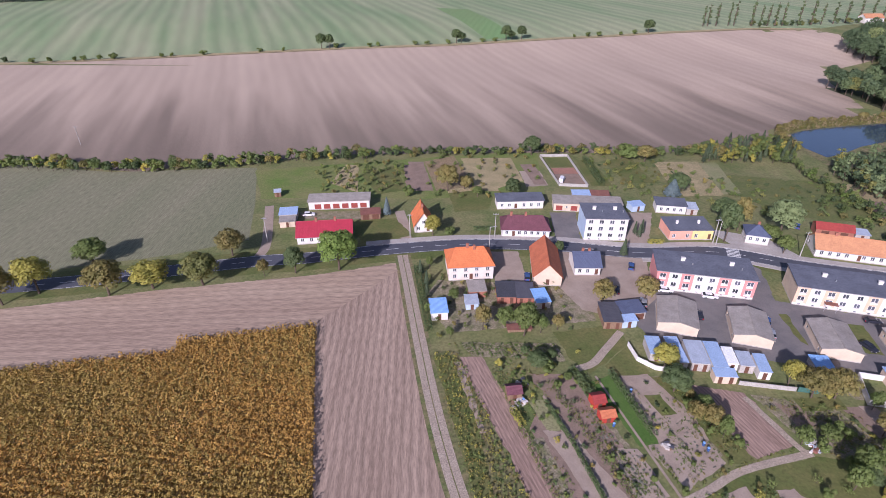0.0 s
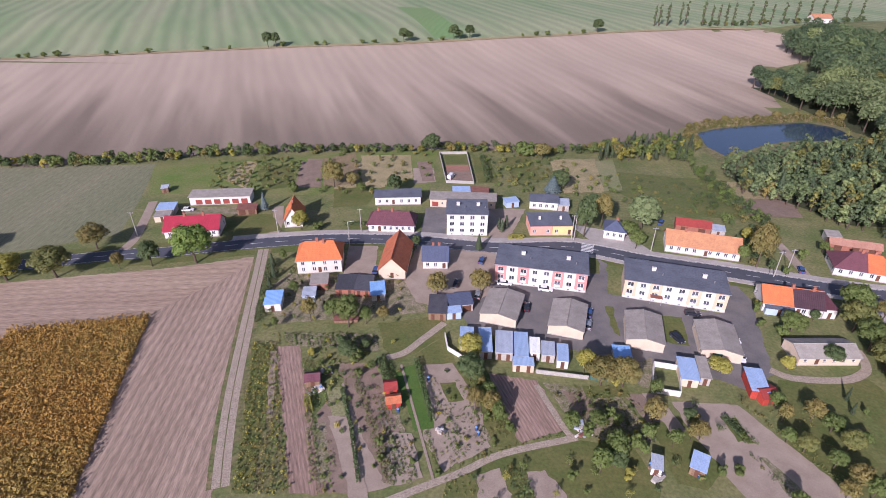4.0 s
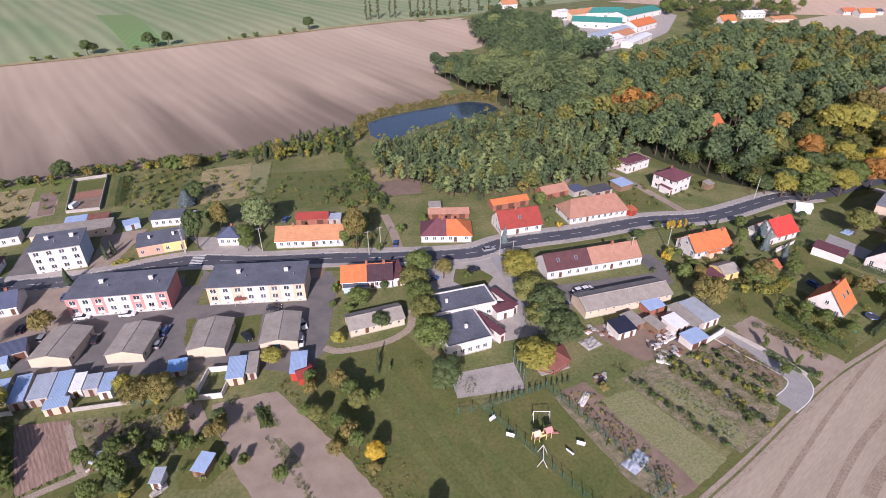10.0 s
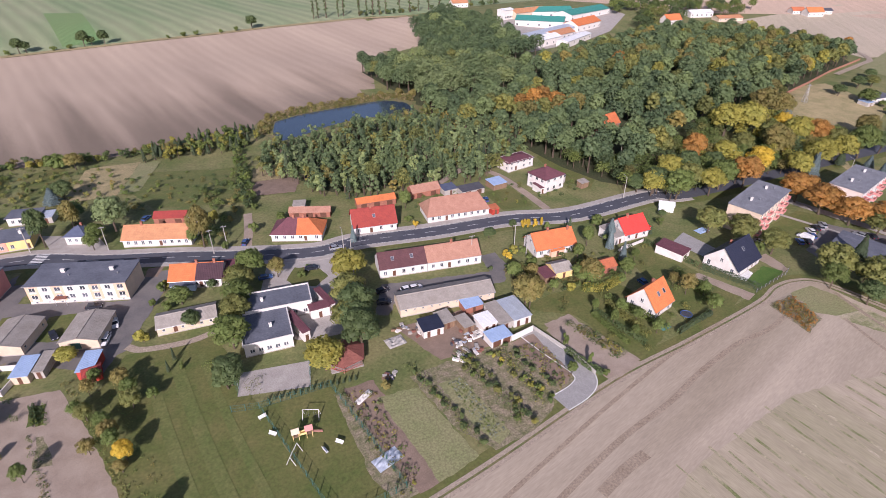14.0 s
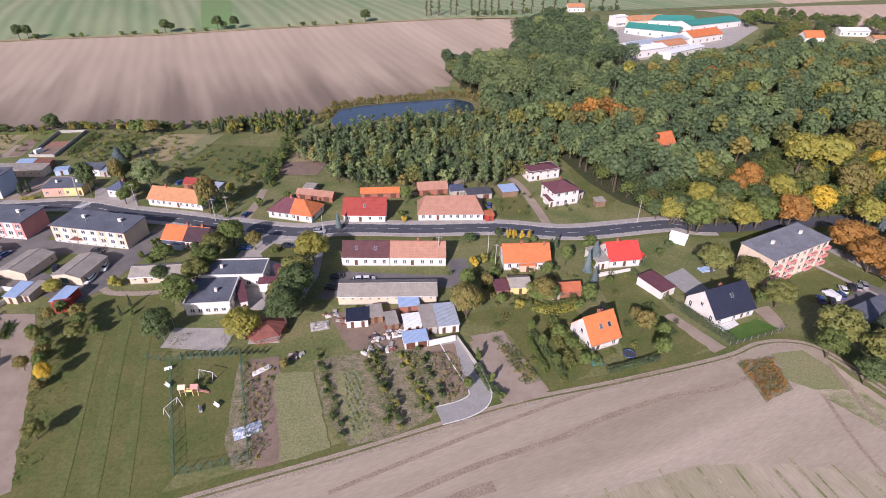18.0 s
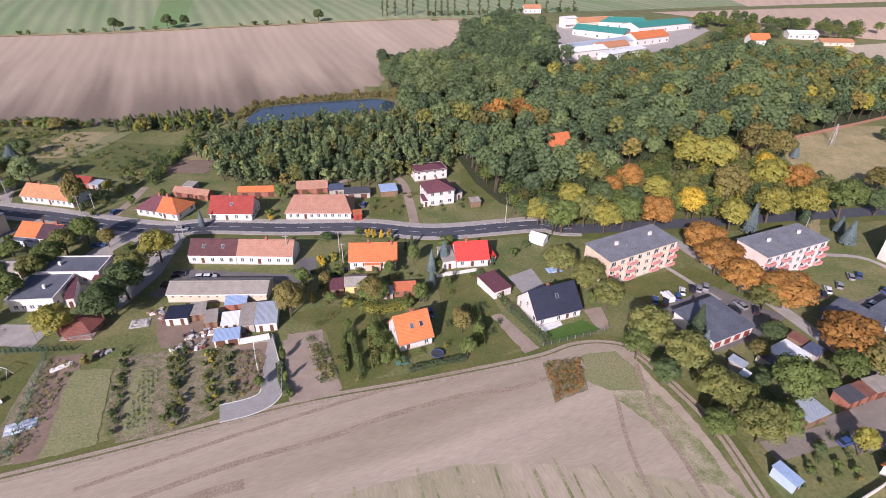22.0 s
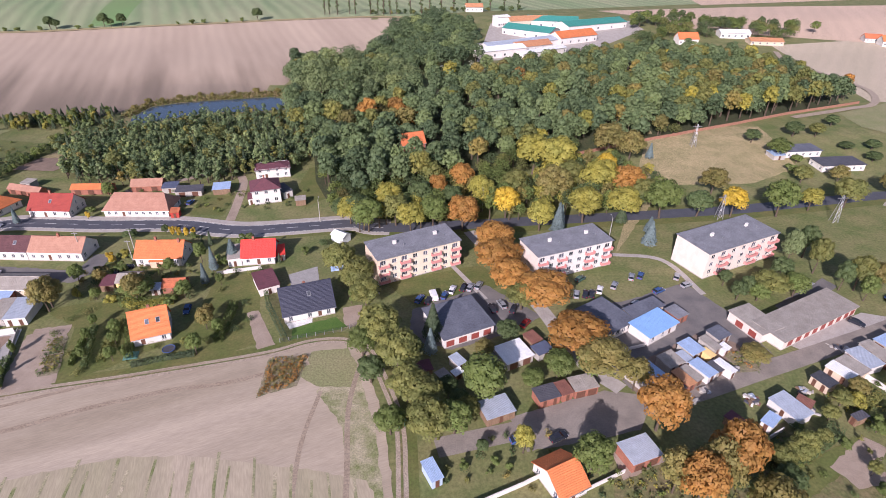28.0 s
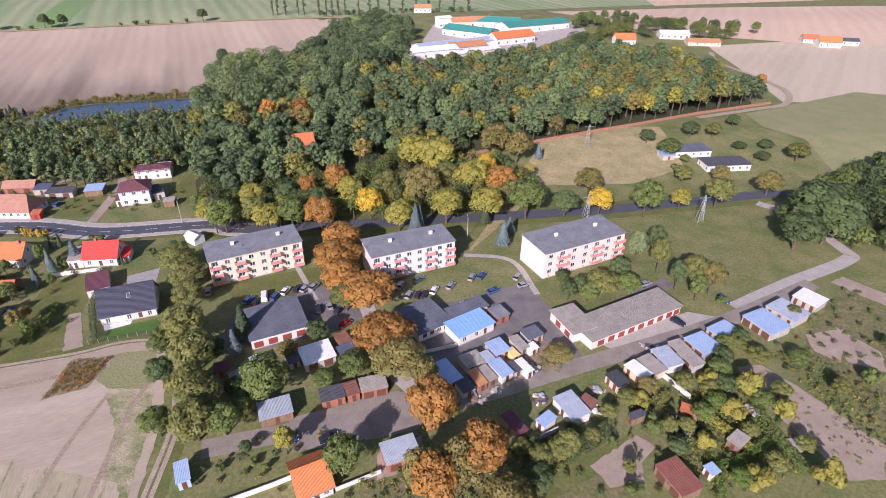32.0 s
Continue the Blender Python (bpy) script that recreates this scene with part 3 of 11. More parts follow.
def roof_planes(kind, L, D, e, r, over=0.45):
    """Top faces of a roof over the plan L x D, as (name, corners)."""
    o = over
    dz = (r - e) * o / (D / 2) if kind in ("gable", "hip", "halfhip") else 0
    if kind == "gable":
        return [
            ("roof_slope", [(-o, -o, e - dz), (L + o, -o, e - dz), (L + o, D / 2, r), (-o, D / 2, r)]),
            ("roof_slope", [(L + o, D + o, e - dz), (-o, D + o, e - dz), (-o, D / 2, r), (L + o, D / 2, r)]),
        ]
    if kind == "front":
        dz = (r - e) * o / (L / 2)
        return [
            ("roof_slope", [(-o, D + o, e - dz), (-o, -o, e - dz), (L / 2, -o, r), (L / 2, D + o, r)]),
            ("roof_slope", [(L + o, -o, e - dz), (L + o, D + o, e - dz), (L / 2, D + o, r), (L / 2, -o, r)]),
        ]
    if kind in ("hip", "halfhip"):
        k = min(D / 2, L / 2 - 0.2) * (1.0 if kind == "hip" else 0.45)
        return [
            ("roof_slope", [(-o, -o, e - dz), (L + o, -o, e - dz), (L - k, D / 2, r), (k, D / 2, r)]),
            ("roof_slope", [(L + o, D + o, e - dz), (-o, D + o, e - dz), (k, D / 2, r), (L - k, D / 2, r)]),
            ("roof_hip", [(-o, D + o, e - dz), (-o, -o, e - dz), (k, D / 2, r)]),
            ("roof_hip", [(L + o, -o, e - dz), (L + o, D + o, e - dz), (L - k, D / 2, r)]),
        ]
    if kind == "shed":
        return [("roof", [(-o, -o, e), (L + o, -o, e), (L + o, D + o, r), (-o, D + o, r)])]
    return [("roof", [(-o, -o, e + 0.12), (L + o, -o, e + 0.12), (L + o, D + o, r + 0.12), (-o, D + o, r + 0.12)])]


def house(label, x0, y0, x1, y1, D, eave, ridge, roof, wallm, roofm, rows=(), n=0, ww=1.1, wh=1.3, door=None, right=0, left=0, chimneys=(), name="house", category="house", over=0.45, roofm2=None, doorm=DOORWOOD, skylights=(), garage=(), base=GREYWALL, gableu=0, fm=FRAME):
    """A house by its front wall's foot, from (x0, y0) to (x1, y1), with D metres of depth behind it."""
    L = math.hypot(x1 - x0, y1 - y0)
    ob = empty(name, placed(x0, y0, x1, y1), label, category)
    bm = bmesh.new()
    sides = {"front": (L, n), "back": (L, n), "right": (D, right), "left": (D, left)}
    for side, (width, count) in sides.items():
        m = side_matrix(side, L, D)
        holes = []
        if count:
            for z in rows:
                for u in spread(width, count, ww, min(1.2, width * 0.12)):
                    if side == "front" and door is not None and z == min(rows) and abs(u + ww / 2 - door * L) < ww * 0.5 + 0.65:
                        continue
                    if side == "front" and z == min(rows) and any(abs(u + ww / 2 - g * L) < ww / 2 + 1.4 for g in garage):
                        continue
                    holes.append((u, z, ww, wh, "w"))
        if side == "front":
            if door is not None:
                holes.append((door * L - 0.5, 0.15, 1.0, 2.05, "d"))
            holes += [(g * L - 1.2, 0.02, 2.4, 2.2, "d") for g in garage]
        wall_with_holes(bm, m, width, eave, [hh[:4] for hh in holes])
        for u, z, w, h, what in holes:
            at = m @ Matrix.Translation((u, 0, z))
            if what == "w":
                add_window(ob, at, w, h, fm)
            else:
                add_door(ob, at, w, h, doorm)
    gables = {"gable": ("left", "right"), "front": ("front", "back"), "halfhip": (), "shed": ()}.get(roof, ())
    for side in gables:
        width = sides[side][0]
        m = side_matrix(side, L, D)
        bm.faces.new([bm.verts.new(m @ Vector(p)) for p in ((0, 0, eave), (width, 0, eave), (width / 2, 0, ridge - 0.12))])
        if gableu:
            at = m @ Matrix.Translation((width / 2 - 0.5, -0.1, eave + 0.35))
            add_window(ob, at, 1.0, 1.2, fm)
    if roof == "shed":
        for m, pts in ((side_matrix("right", L, D), ((0, 0, eave), (D, 0, eave), (D, 0, ridge))), (side_matrix("left", L, D), ((0, 0, eave), (D, 0, eave), (0, 0, ridge)))):
            bm.faces.new([bm.verts.new(m @ Vector(p)) for p in pts])
        m = side_matrix("back", L, D)
        bm.faces.new([bm.verts.new(m @ Vector(p)) for p in ((0, 0, eave), (L, 0, eave), (L, 0, ridge), (0, 0, ridge))])
    part("wall", bm, wallm, ob)
    part("plinth", boxes((-0.05, -0.05, -0.1, L + 0.05, D + 0.05, 0.3)), base, ob)
    planes = roof_planes(roof, L, D, eave, ridge, over)
    for i, (pn, pts) in enumerate(planes):
        bm = bmesh.new()
        if roofm2 is not None and pn == "roof_slope" and len(pts) == 4:
            mid = [(Vector(pts[0]) + Vector(pts[1])) / 2, (Vector(pts[3]) + Vector(pts[2])) / 2]
            slab(bm, [pts[0], tuple(mid[0]), tuple(mid[1]), pts[3]])
            part("roof_slope", bm, roofm if i % 2 == 0 else roofm2, ob)
            bm = bmesh.new()
            slab(bm, [tuple(mid[0]), pts[1], pts[2], tuple(mid[1])])
            part("roof_slope", bm, roofm2 if i % 2 == 0 else roofm, ob)
            continue
        slab(bm, pts)
        part(pn, bm, roofm2 if roofm2 is not None and i == len(planes) - 1 else roofm, ob)
    if roof in ("gable", "hip", "halfhip", "front"):
        bm = bmesh.new()
        p = planes[0][1]
        tube(bm, Vector(p[3]) + Vector((0, 0, 0.02)), Vector(p[2]) + Vector((0, 0, 0.02)), 0.14, 0.14, 6)
        part("ridge_cap", bm, roofm, ob)
    if roof in ("gable", "hip", "halfhip"):
        bm = bmesh.new()
        z = planes[0][1][0][2] - 0.12
        tube(bm, (-over, -over - 0.06, z), (L + over, -over - 0.06, z), 0.08, 0.08, 6)
        tube(bm, (L - 0.05, -0.08, 0.1), (L - 0.05, -0.08, z), 0.05, 0.05, 5)
        part("gutter", bm, METAL, ob)
    for u, v in chimneys:
        if roof in ("gable", "hip", "halfhip"):
            z = eave + (ridge - eave) * (1 - abs(v - 0.5) * 2)
        elif roof == "front":
            z = eave + (ridge - eave) * (1 - abs(u - 0.5) * 2)
        else:
            z = eave + (ridge - eave) * v
        bm = boxes((u * L - 0.35, v * D - 0.3, z - 0.5, u * L + 0.35, v * D + 0.3, z + 1.0), (u * L - 0.42, v * D - 0.37, z + 1.0, u * L + 0.42, v * D + 0.37, z + 1.12))
        for k in (-0.16, 0.16):
            tube(bm, (u * L + k, v * D, z + 1.12), (u * L + k, v * D, z + 1.4), 0.09, 0.08, 6)
        part("chimney", bm, WHITE if roof == "flat" else BRICK, ob)
    for u, v in skylights:
        z = eave + (ridge - eave) * v * 2
        s = math.atan2(ridge - eave, D / 2)
        m = Matrix.Translation((u * L, v * D, z + 0.03)) @ Matrix.Rotation(s, 4, "X")
        sk = part("skylight", boxes((-0.5, -0.7, -0.02, 0.5, -0.6, 0.1), (-0.5, 0.6, -0.02, 0.5, 0.7, 0.1), (-0.5, -0.6, -0.02, -0.4, 0.6, 0.1), (0.4, -0.6, -0.02, 0.5, 0.6, 0.1)), METAL, ob)
        sk.matrix_local = m
        part("pane", boxes((-0.4, -0.6, 0.02, 0.4, 0.6, 0.06)), GLASS, sk)
    return ob


def parapet(ob, L, D, z, high=0.45, material=WHITE):
    """Raised white edging round a flat roof."""
    for b in ((-0.3, -0.3, z - 0.3, L + 0.3, 0.0, z + high), (-0.3, D, z - 0.3, L + 0.3, D + 0.3, z + high), (-0.3, 0.0, z - 0.3, 0.0, D, z + high), (L, 0.0, z - 0.3, L + 0.3, D, z + high)):
        part("parapet", boxes(b), material, ob)


def shed(label, x0, y0, x1, y1, D, h0, h1, wallm, roofm, name="shed", doors=1, doorm=DOORWOOD, over=0.25, category="shed", ridge=None):
    """A small outbuilding: h0 high in front and h1 at the back, or with a ridge between."""
    L = math.hypot(x1 - x0, y1 - y0)
    ob = empty(name, placed(x0, y0, x1, y1), label, category)
    bm = bmesh.new()
    v = [bm.verts.new(p) for p in ((0, 0, 0), (L, 0, 0), (L, D, 0), (0, D, 0), (0, 0, h0), (L, 0, h0), (L, D, h1), (0, D, h1))]
    for f in ((0, 1, 5, 4), (1, 2, 6, 5), (2, 3, 7, 6), (3, 0, 4, 7)):
        bm.faces.new([v[i] for i in f])
    if ridge:
        for x in (0, L):
            bm.faces.new([bm.verts.new(p) for p in ((x, 0, h0), (x, D, h1), (x, D / 2, ridge - 0.08))])
    part("wall", bm, wallm, ob)
    o = over
    if ridge:
        d = (ridge - h0) * o / (D / 2)
        for pts in ([(-o, -o, h0 - d), (L + o, -o, h0 - d), (L + o, D / 2, ridge), (-o, D / 2, ridge)], [(L + o, D + o, h1 - d), (-o, D + o, h1 - d), (-o, D / 2, ridge), (L + o, D / 2, ridge)]):
            bm = bmesh.new()
            slab(bm, pts, 0.08)
            part("roof_slope", bm, roofm, ob)
    else:
        bm = bmesh.new()
        s = (h1 - h0) / D
        slab(bm, [(-o, -o, h0 - s * o + 0.1), (L + o, -o, h0 - s * o + 0.1), (L + o, D + o, h1 + s * o + 0.1), (-o, D + o, h1 + s * o + 0.1)], 0.1)
        part("roof", bm, roofm, ob)
    for k in range(doors):
        w = min(0.9 if doors == 1 or L / doors < 3 else 2.3, L / max(doors, 1) * 0.8)
        u = (k + 0.5) * L / doors - w / 2
        add_door(ob, Matrix.Translation((u, -0.13, 0.02)), round(w, 2), round(min(2.0, h0 - 0.15), 2), doorm)
    return ob


# ---- trees and shrubs
def leaf_quads(rng, centres, radii, count, size, flat=0.5):
    """Leaf clumps on the skins of the given balls, as an array of three-cornered leaves."""
    pick = rng.choice(len(radii), count, p=radii**2 / (radii**2).sum())
    d = rng.normal(size=(count, 3))
    d /= np.linalg.norm(d, axis=1, keepdims=True)
    d[:, 2] = np.where(d[:, 2] < -0.45, -d[:, 2] * 0.6, d[:, 2])
    pos = centres[pick] + d * (radii[pick] * rng.uniform(0.72, 1.06, count))[:, None] * [1, 1, 0.85]
    nrm = d + rng.normal(size=(count, 3)) * flat * 0.5 + [0, 0, 0.2]
    nrm /= np.linalg.norm(nrm, axis=1, keepdims=True)
    a = np.cross(nrm, rng.normal(size=(count, 3)))
    a /= np.linalg.norm(a, axis=1, keepdims=True)
    b = np.cross(nrm, a)
    s = (size * rng.uniform(0.6, 1.35, count))[:, None]
    bend = nrm * s * 0.25
    return np.stack([pos - a * s - b * s * 0.55 - bend, pos + a * s - b * s * 0.55 - bend, pos + b * s * 0.95], 1)


def crown(rng, kind, height, radius, count, size):
    """Leaf quads of one crown, its foot at the origin."""
    if kind == "conifer":
        z = rng.uniform(0.08, 1.0, count) ** 0.8
        ang = rng.uniform(0, math.tau, count)
        tier = 1 - 0.25 * ((z * 9) % 1)
        r = radius * (1 - z) * tier * rng.uniform(0.75, 1.05, count) + 0.08
        pos = np.stack([r * np.cos(ang), r * np.sin(ang), z * height], 1)
        out = np.stack([np.cos(ang), np.sin(ang), 0.6 + 0 * ang], 1) + rng.normal(size=(count, 3)) * 0.35
        out /= np.linalg.norm(out, axis=1, keepdims=True)
        a = np.cross(out, rng.normal(size=(count, 3)))
        a /= np.linalg.norm(a, axis=1, keepdims=True)
        b = np.cross(out, a)
        s = (size * rng.uniform(0.6, 1.3, count))[:, None]
        return np.stack([pos - a * s - b * s * 0.45, pos + a * s - b * s * 0.45, pos + b * s * 0.85], 1)
    if kind in ("broad", "tall"):
        low, n = (0.24, 15) if kind == "broad" else (0.2, 17)
        k = np.arange(n) + 0.5
        z = 1 - 1.62 * k / n
        ang = k * 2.39996 + rng.uniform(0, 6)
        ring = np.sqrt(1 - z * z)
        push = rng.uniform(0.48, 0.64, n)
        b = height * (1 - low) / 2
        c = np.stack([radius * push * ring * np.cos(ang), radius * push * ring * np.sin(ang), height - b + b * 0.68 * z], 1)
        r = radius * rng.uniform(0.34, 0.47, n)
        return leaf_quads(rng, c, r, count, size, 0.38)
    n = {"poplar": 9, "bush": 7, "birch": 9}[kind]
    low = {"poplar": 0.14, "bush": 0.28, "birch": 0.24}[kind]
    u = rng.uniform(0, 1, n)
    ang = rng.uniform(0, math.tau, n)
    z = low + (0.86 - low) * (np.arange(n) + rng.uniform(0, 0.9, n)) / n
    belly = np.sin(np.clip((z - low * 0.55) / (1.02 - low * 0.55), 0, 1) * math.pi) ** 0.6
    reach = radius * 0.62 * belly * np.sqrt(u)
    c = np.stack([reach * np.cos(ang), reach * np.sin(ang), z * height], 1)
    r = radius * rng.uniform(0.32, 0.52, n) * (0.6 + 0.4 * belly)
    if kind == "poplar":
        r *= 1.1
    return leaf_quads(rng, c, r, count, size)


def quads_mesh(name, quads, materials, index=None):
    """One mesh of many separate leaves, all of three or all of four corners."""
    n, c = quads.shape[:2]
    me = bpy.data.meshes.new(name)
    me.vertices.add(n * c)
    me.vertices.foreach_set("co", quads.reshape(-1).astype(np.float32))
    me.loops.add(n * c)
    me.loops.foreach_set("vertex_index", np.arange(n * c, dtype=np.int32))
    me.polygons.add(n)
    me.polygons.foreach_set("loop_start", np.arange(0, n * c, c, dtype=np.int32))
    for m in materials:
        me.materials.append(m)
    if index is not None:
        me.polygons.foreach_set("material_index", index.astype(np.int32))
    me.update(calc_edges=True)
    return me


def trunk_mesh(rng, kind, height, radius, material):
    bm = bmesh.new()
    r = max(0.1, height * 0.022)
    top = height * (0.95 if kind in ("conifer", "poplar") else 0.62)
    bend = rng.uniform(-0.03, 0.03, 2) * height
    mid = (bend[0], bend[1], top * 0.5)
    tube(bm, (0, 0, -0.1), mid, r * 1.25, r * 0.85)
    tube(bm, mid, (bend[0] * 1.3, bend[1] * 1.3, top), r * 0.85, r * 0.25)
    if kind != "conifer":
        for k in range(7):
            a, z = k * 2.4 + rng.uniform(0, 1), height * rng.uniform(0.25, 0.5)
            out = radius * rng.uniform(0.45, 0.75)
            tube(bm, (bend[0] * z / top, bend[1] * z / top, z), (out * math.cos(a), out * math.sin(a), z + height * rng.uniform(0.15, 0.32)), r * 0.5, r * 0.14, 5)
    return mesh_of("trunk", bm, material)


KINDS = {  # shape, height, crown radius, leaf clumps, clump size, leaves, bark, label, category
    "green": ("broad", 9.0, 3.8, 3300, 0.25, L_GREEN, BARK, "broadleaf tree with a full green crown", "tree"),
    "dark": ("broad", 9.0, 3.6, 3300, 0.25, L_DARK, BARK, "broadleaf tree with a dense dark green crown", "tree"),
    "bright": ("broad", 10.0, 4.4, 3800, 0.28, L_BRIGHT, BARK, "round tree with a fresh green crown", "tree"),
    "pale": ("tall", 12.0, 5.0, 3800, 0.3, L_PALE, BARK, "tall tree with a pale grey-green crown", "tree"),
    "olive": ("broad", 9.0, 3.9, 3300, 0.25, L_OLIVE, BARK, "broadleaf tree with an olive crown in early autumn", "tree"),
    "yellow": ("broad", 9.0, 3.8, 3300, 0.25, L_YELLOW, BARK, "broadleaf tree turning yellow green", "tree"),
    "gold": ("broad", 9.0, 3.8, 3300, 0.25, L_GOLD, BARK, "tree in bright golden autumn leaf", "tree"),
    "rust": ("broad", 10.0, 4.4, 3800, 0.28, L_ORANGE, BARK, "chestnut tree with rust-brown autumn leaves", "tree"),
    "brown": ("broad", 9.0, 4.0, 3300, 0.25, L_BROWN, BARK, "tree with thinning brown-green leaves", "tree"),
    "birch": ("birch", 11.0, 2.4, 2000, 0.22, L_YELLOW, BIRCH, "slender birch with pale bark and thin leaves", "tree"),
    "poplar": ("poplar", 20.0, 2.2, 1800, 0.4, L_DARK, BARK, "tall columnar dark green poplar", "tree"),
    "spruce": ("conifer", 9.0, 2.2, 2400, 0.24, L_BLUE, BARK, "blue spruce with a narrow cone", "conifer"),
    "thuja": ("conifer", 4.0, 0.9, 700, 0.16, L_CONIFER, BARK, "narrow dark evergreen garden shrub", "conifer"),
    "fir": ("conifer", 9.0, 2.3, 2400, 0.24, L_CONIFER, BARK, "dark green fir with drooping boughs", "conifer"),
    "bush": ("bush", 2.6, 1.7, 850, 0.18, L_GREEN, BARK, "leafy green garden shrub", "shrub"),
    "dryb": ("bush", 2.4, 1.6, 850, 0.18, L_BROWN, BARK, "brownish shrub in autumn leaf", "shrub"),
    "lime": ("bush", 2.4, 1.6, 850, 0.18, L_YELLOW, BARK, "yellow-green leafy garden shrub", "shrub"),
    "small": ("broad", 4.5, 2.1, 1200, 0.19, L_GREEN, BARK, "young fruit tree with a light crown", "fruit tree"),
    "fruit": ("broad", 4.5, 2.2, 1200, 0.19, L_BROWN, BARK, "fruit tree with olive-brown leaves", "fruit tree"),
    "gbush": ("bush", 3.0, 1.9, 850, 0.18, L_GOLD, BARK, "shrub in golden autumn leaf", "shrub"),
}
PROTO, TREE_NO = {}, [0]


def tree(kind, x, y, height=0.0, radius=0.0):
    """A tree or shrub of one of the kinds, scaled to a height and crown radius."""
    shape, h0, r0, count, size, leaves, bark, label, category = KINDS[kind]
    TREE_NO[0] += 1
    v = TREE_NO[0] % (3 if count > 500 else 2)
    sc = ((radius or r0) / r0, (height or h0) / h0)
    m = Matrix.Translation((x, y, float(rise(x, y)))) @ Matrix.Rotation(TREE_NO[0] * 2.4, 4, "Z") @ Matrix.Diagonal((sc[0], sc[0], sc[1], 1))
    if (kind, v) in PROTO:
        own = PROTO[kind, v].scale
        return copy_thing(PROTO[kind, v], m @ Matrix.Diagonal((1 / own[0], 1 / own[1], 1 / own[2], 1)))
    rng = np.random.default_rng(sum(map(ord, kind)) * 7 + v)
    ob = empty("shrub" if category == "shrub" else "tree", m, label, category, group="shrubs in the gardens" if category == "shrub" else "trees of the village")
    link_mesh("trunk", trunk_mesh(rng, shape, h0, r0, bark), ob)
    link_mesh("crown", quads_mesh("crown", crown(rng, shape, h0, r0, count, size), [leaves]), ob)
    PROTO[kind, v] = ob
    return ob


def inside(x, y, poly):
    hit = np.zeros(len(x), bool)
    for (x0, y0), (x1, y1) in zip(poly, poly[1:] + poly[:1]):
        cross = (y0 > y) != (y1 > y)
        with np.errstate(divide="ignore", invalid="ignore"):
            hit ^= cross & (x < (x1 - x0) * (y - y0) / (y1 - y0) + x0)
    return hit


def scatter(rng, poly, spacing, jitter=0.42):
    """Places on a jittered grid inside a polygon."""
    p = np.array(poly)
    gx, gy = np.meshgrid(np.arange(p[:, 0].min(), p[:, 0].max(), spacing), np.arange(p[:, 1].min(), p[:, 1].max(), spacing))
    gx = gx.ravel() + rng.uniform(-jitter, jitter, gx.size) * spacing
    gy = gy.ravel() + rng.uniform(-jitter, jitter, gy.size) * spacing
    keep = inside(gx, gy, [tuple(q) for q in poly])
    return gx[keep], gy[keep]


def wood(label, poly, spacing, height, mix, seed, count=300, size=0.62, spread_r=0.62, name="woodland", clear=(), patches=()):
    """A wood nobody could count: its crowns and trunks, joined. mix: (shape, leaves, share). patches: (x, y, radius, mix) of groves within it."""
    rng = np.random.default_rng(seed)
    xs, ys = scatter(rng, poly, spacing)
    for cx, cy, cr in clear:
        keep = np.hypot(xs - cx, ys - cy) > cr
        xs, ys = xs[keep], ys[keep]
    mats, groves = [], [mix] + [g[3] for g in patches]
    for lv in [e[1] for g in groves for e in g]:
        mats += [v for v in TONES[lv.name] if v not in mats]
    mats.append(BARK)
    quads, index = [], []
    for x, y in zip(xs, ys):
        own = mix
        for cx, cy, cr, grove in patches:
            if math.hypot(x - cx, y - cy) < cr * rng.uniform(0.75, 1.15):
                own = grove
        share = np.array([e[2] for e in own], float)
        shape, lv, _ = own[rng.choice(len(own), p=share / share.sum())]
        h = height * rng.uniform(0.66, 1.22)
        r = spacing * spread_r * rng.uniform(0.75, 1.25) * (0.6 if shape in ("poplar", "conifer", "birch") else 1.0)
        n = int(1.9 * count * (0.7 if shape in ("conifer", "birch") else 1.0))
        z0 = float(rise(x, y))
        q = crown(rng, shape, h, r, n, size * 0.75) + [x, y, z0]
        quads.append(q)
        index.append(np.full(n, mats.index(TONES[lv.name][int(rng.choice(3, p=(0.45, 0.33, 0.22)))])))
        t = 0.03 * h
        quads.append(np.array([[[x - t, y, 0], [x + t, y, 0], [x, y, h * 0.8]], [[x, y - t, 0], [x, y + t, 0], [x, y, h * 0.8]]]) + [0, 0, z0])
        index.append(np.full(2, len(mats) - 1))
    me = quads_mesh(name, np.concatenate(quads), mats, np.concatenate(index))
    return tagged(new(name, me), label, "wood", kind="stuff")


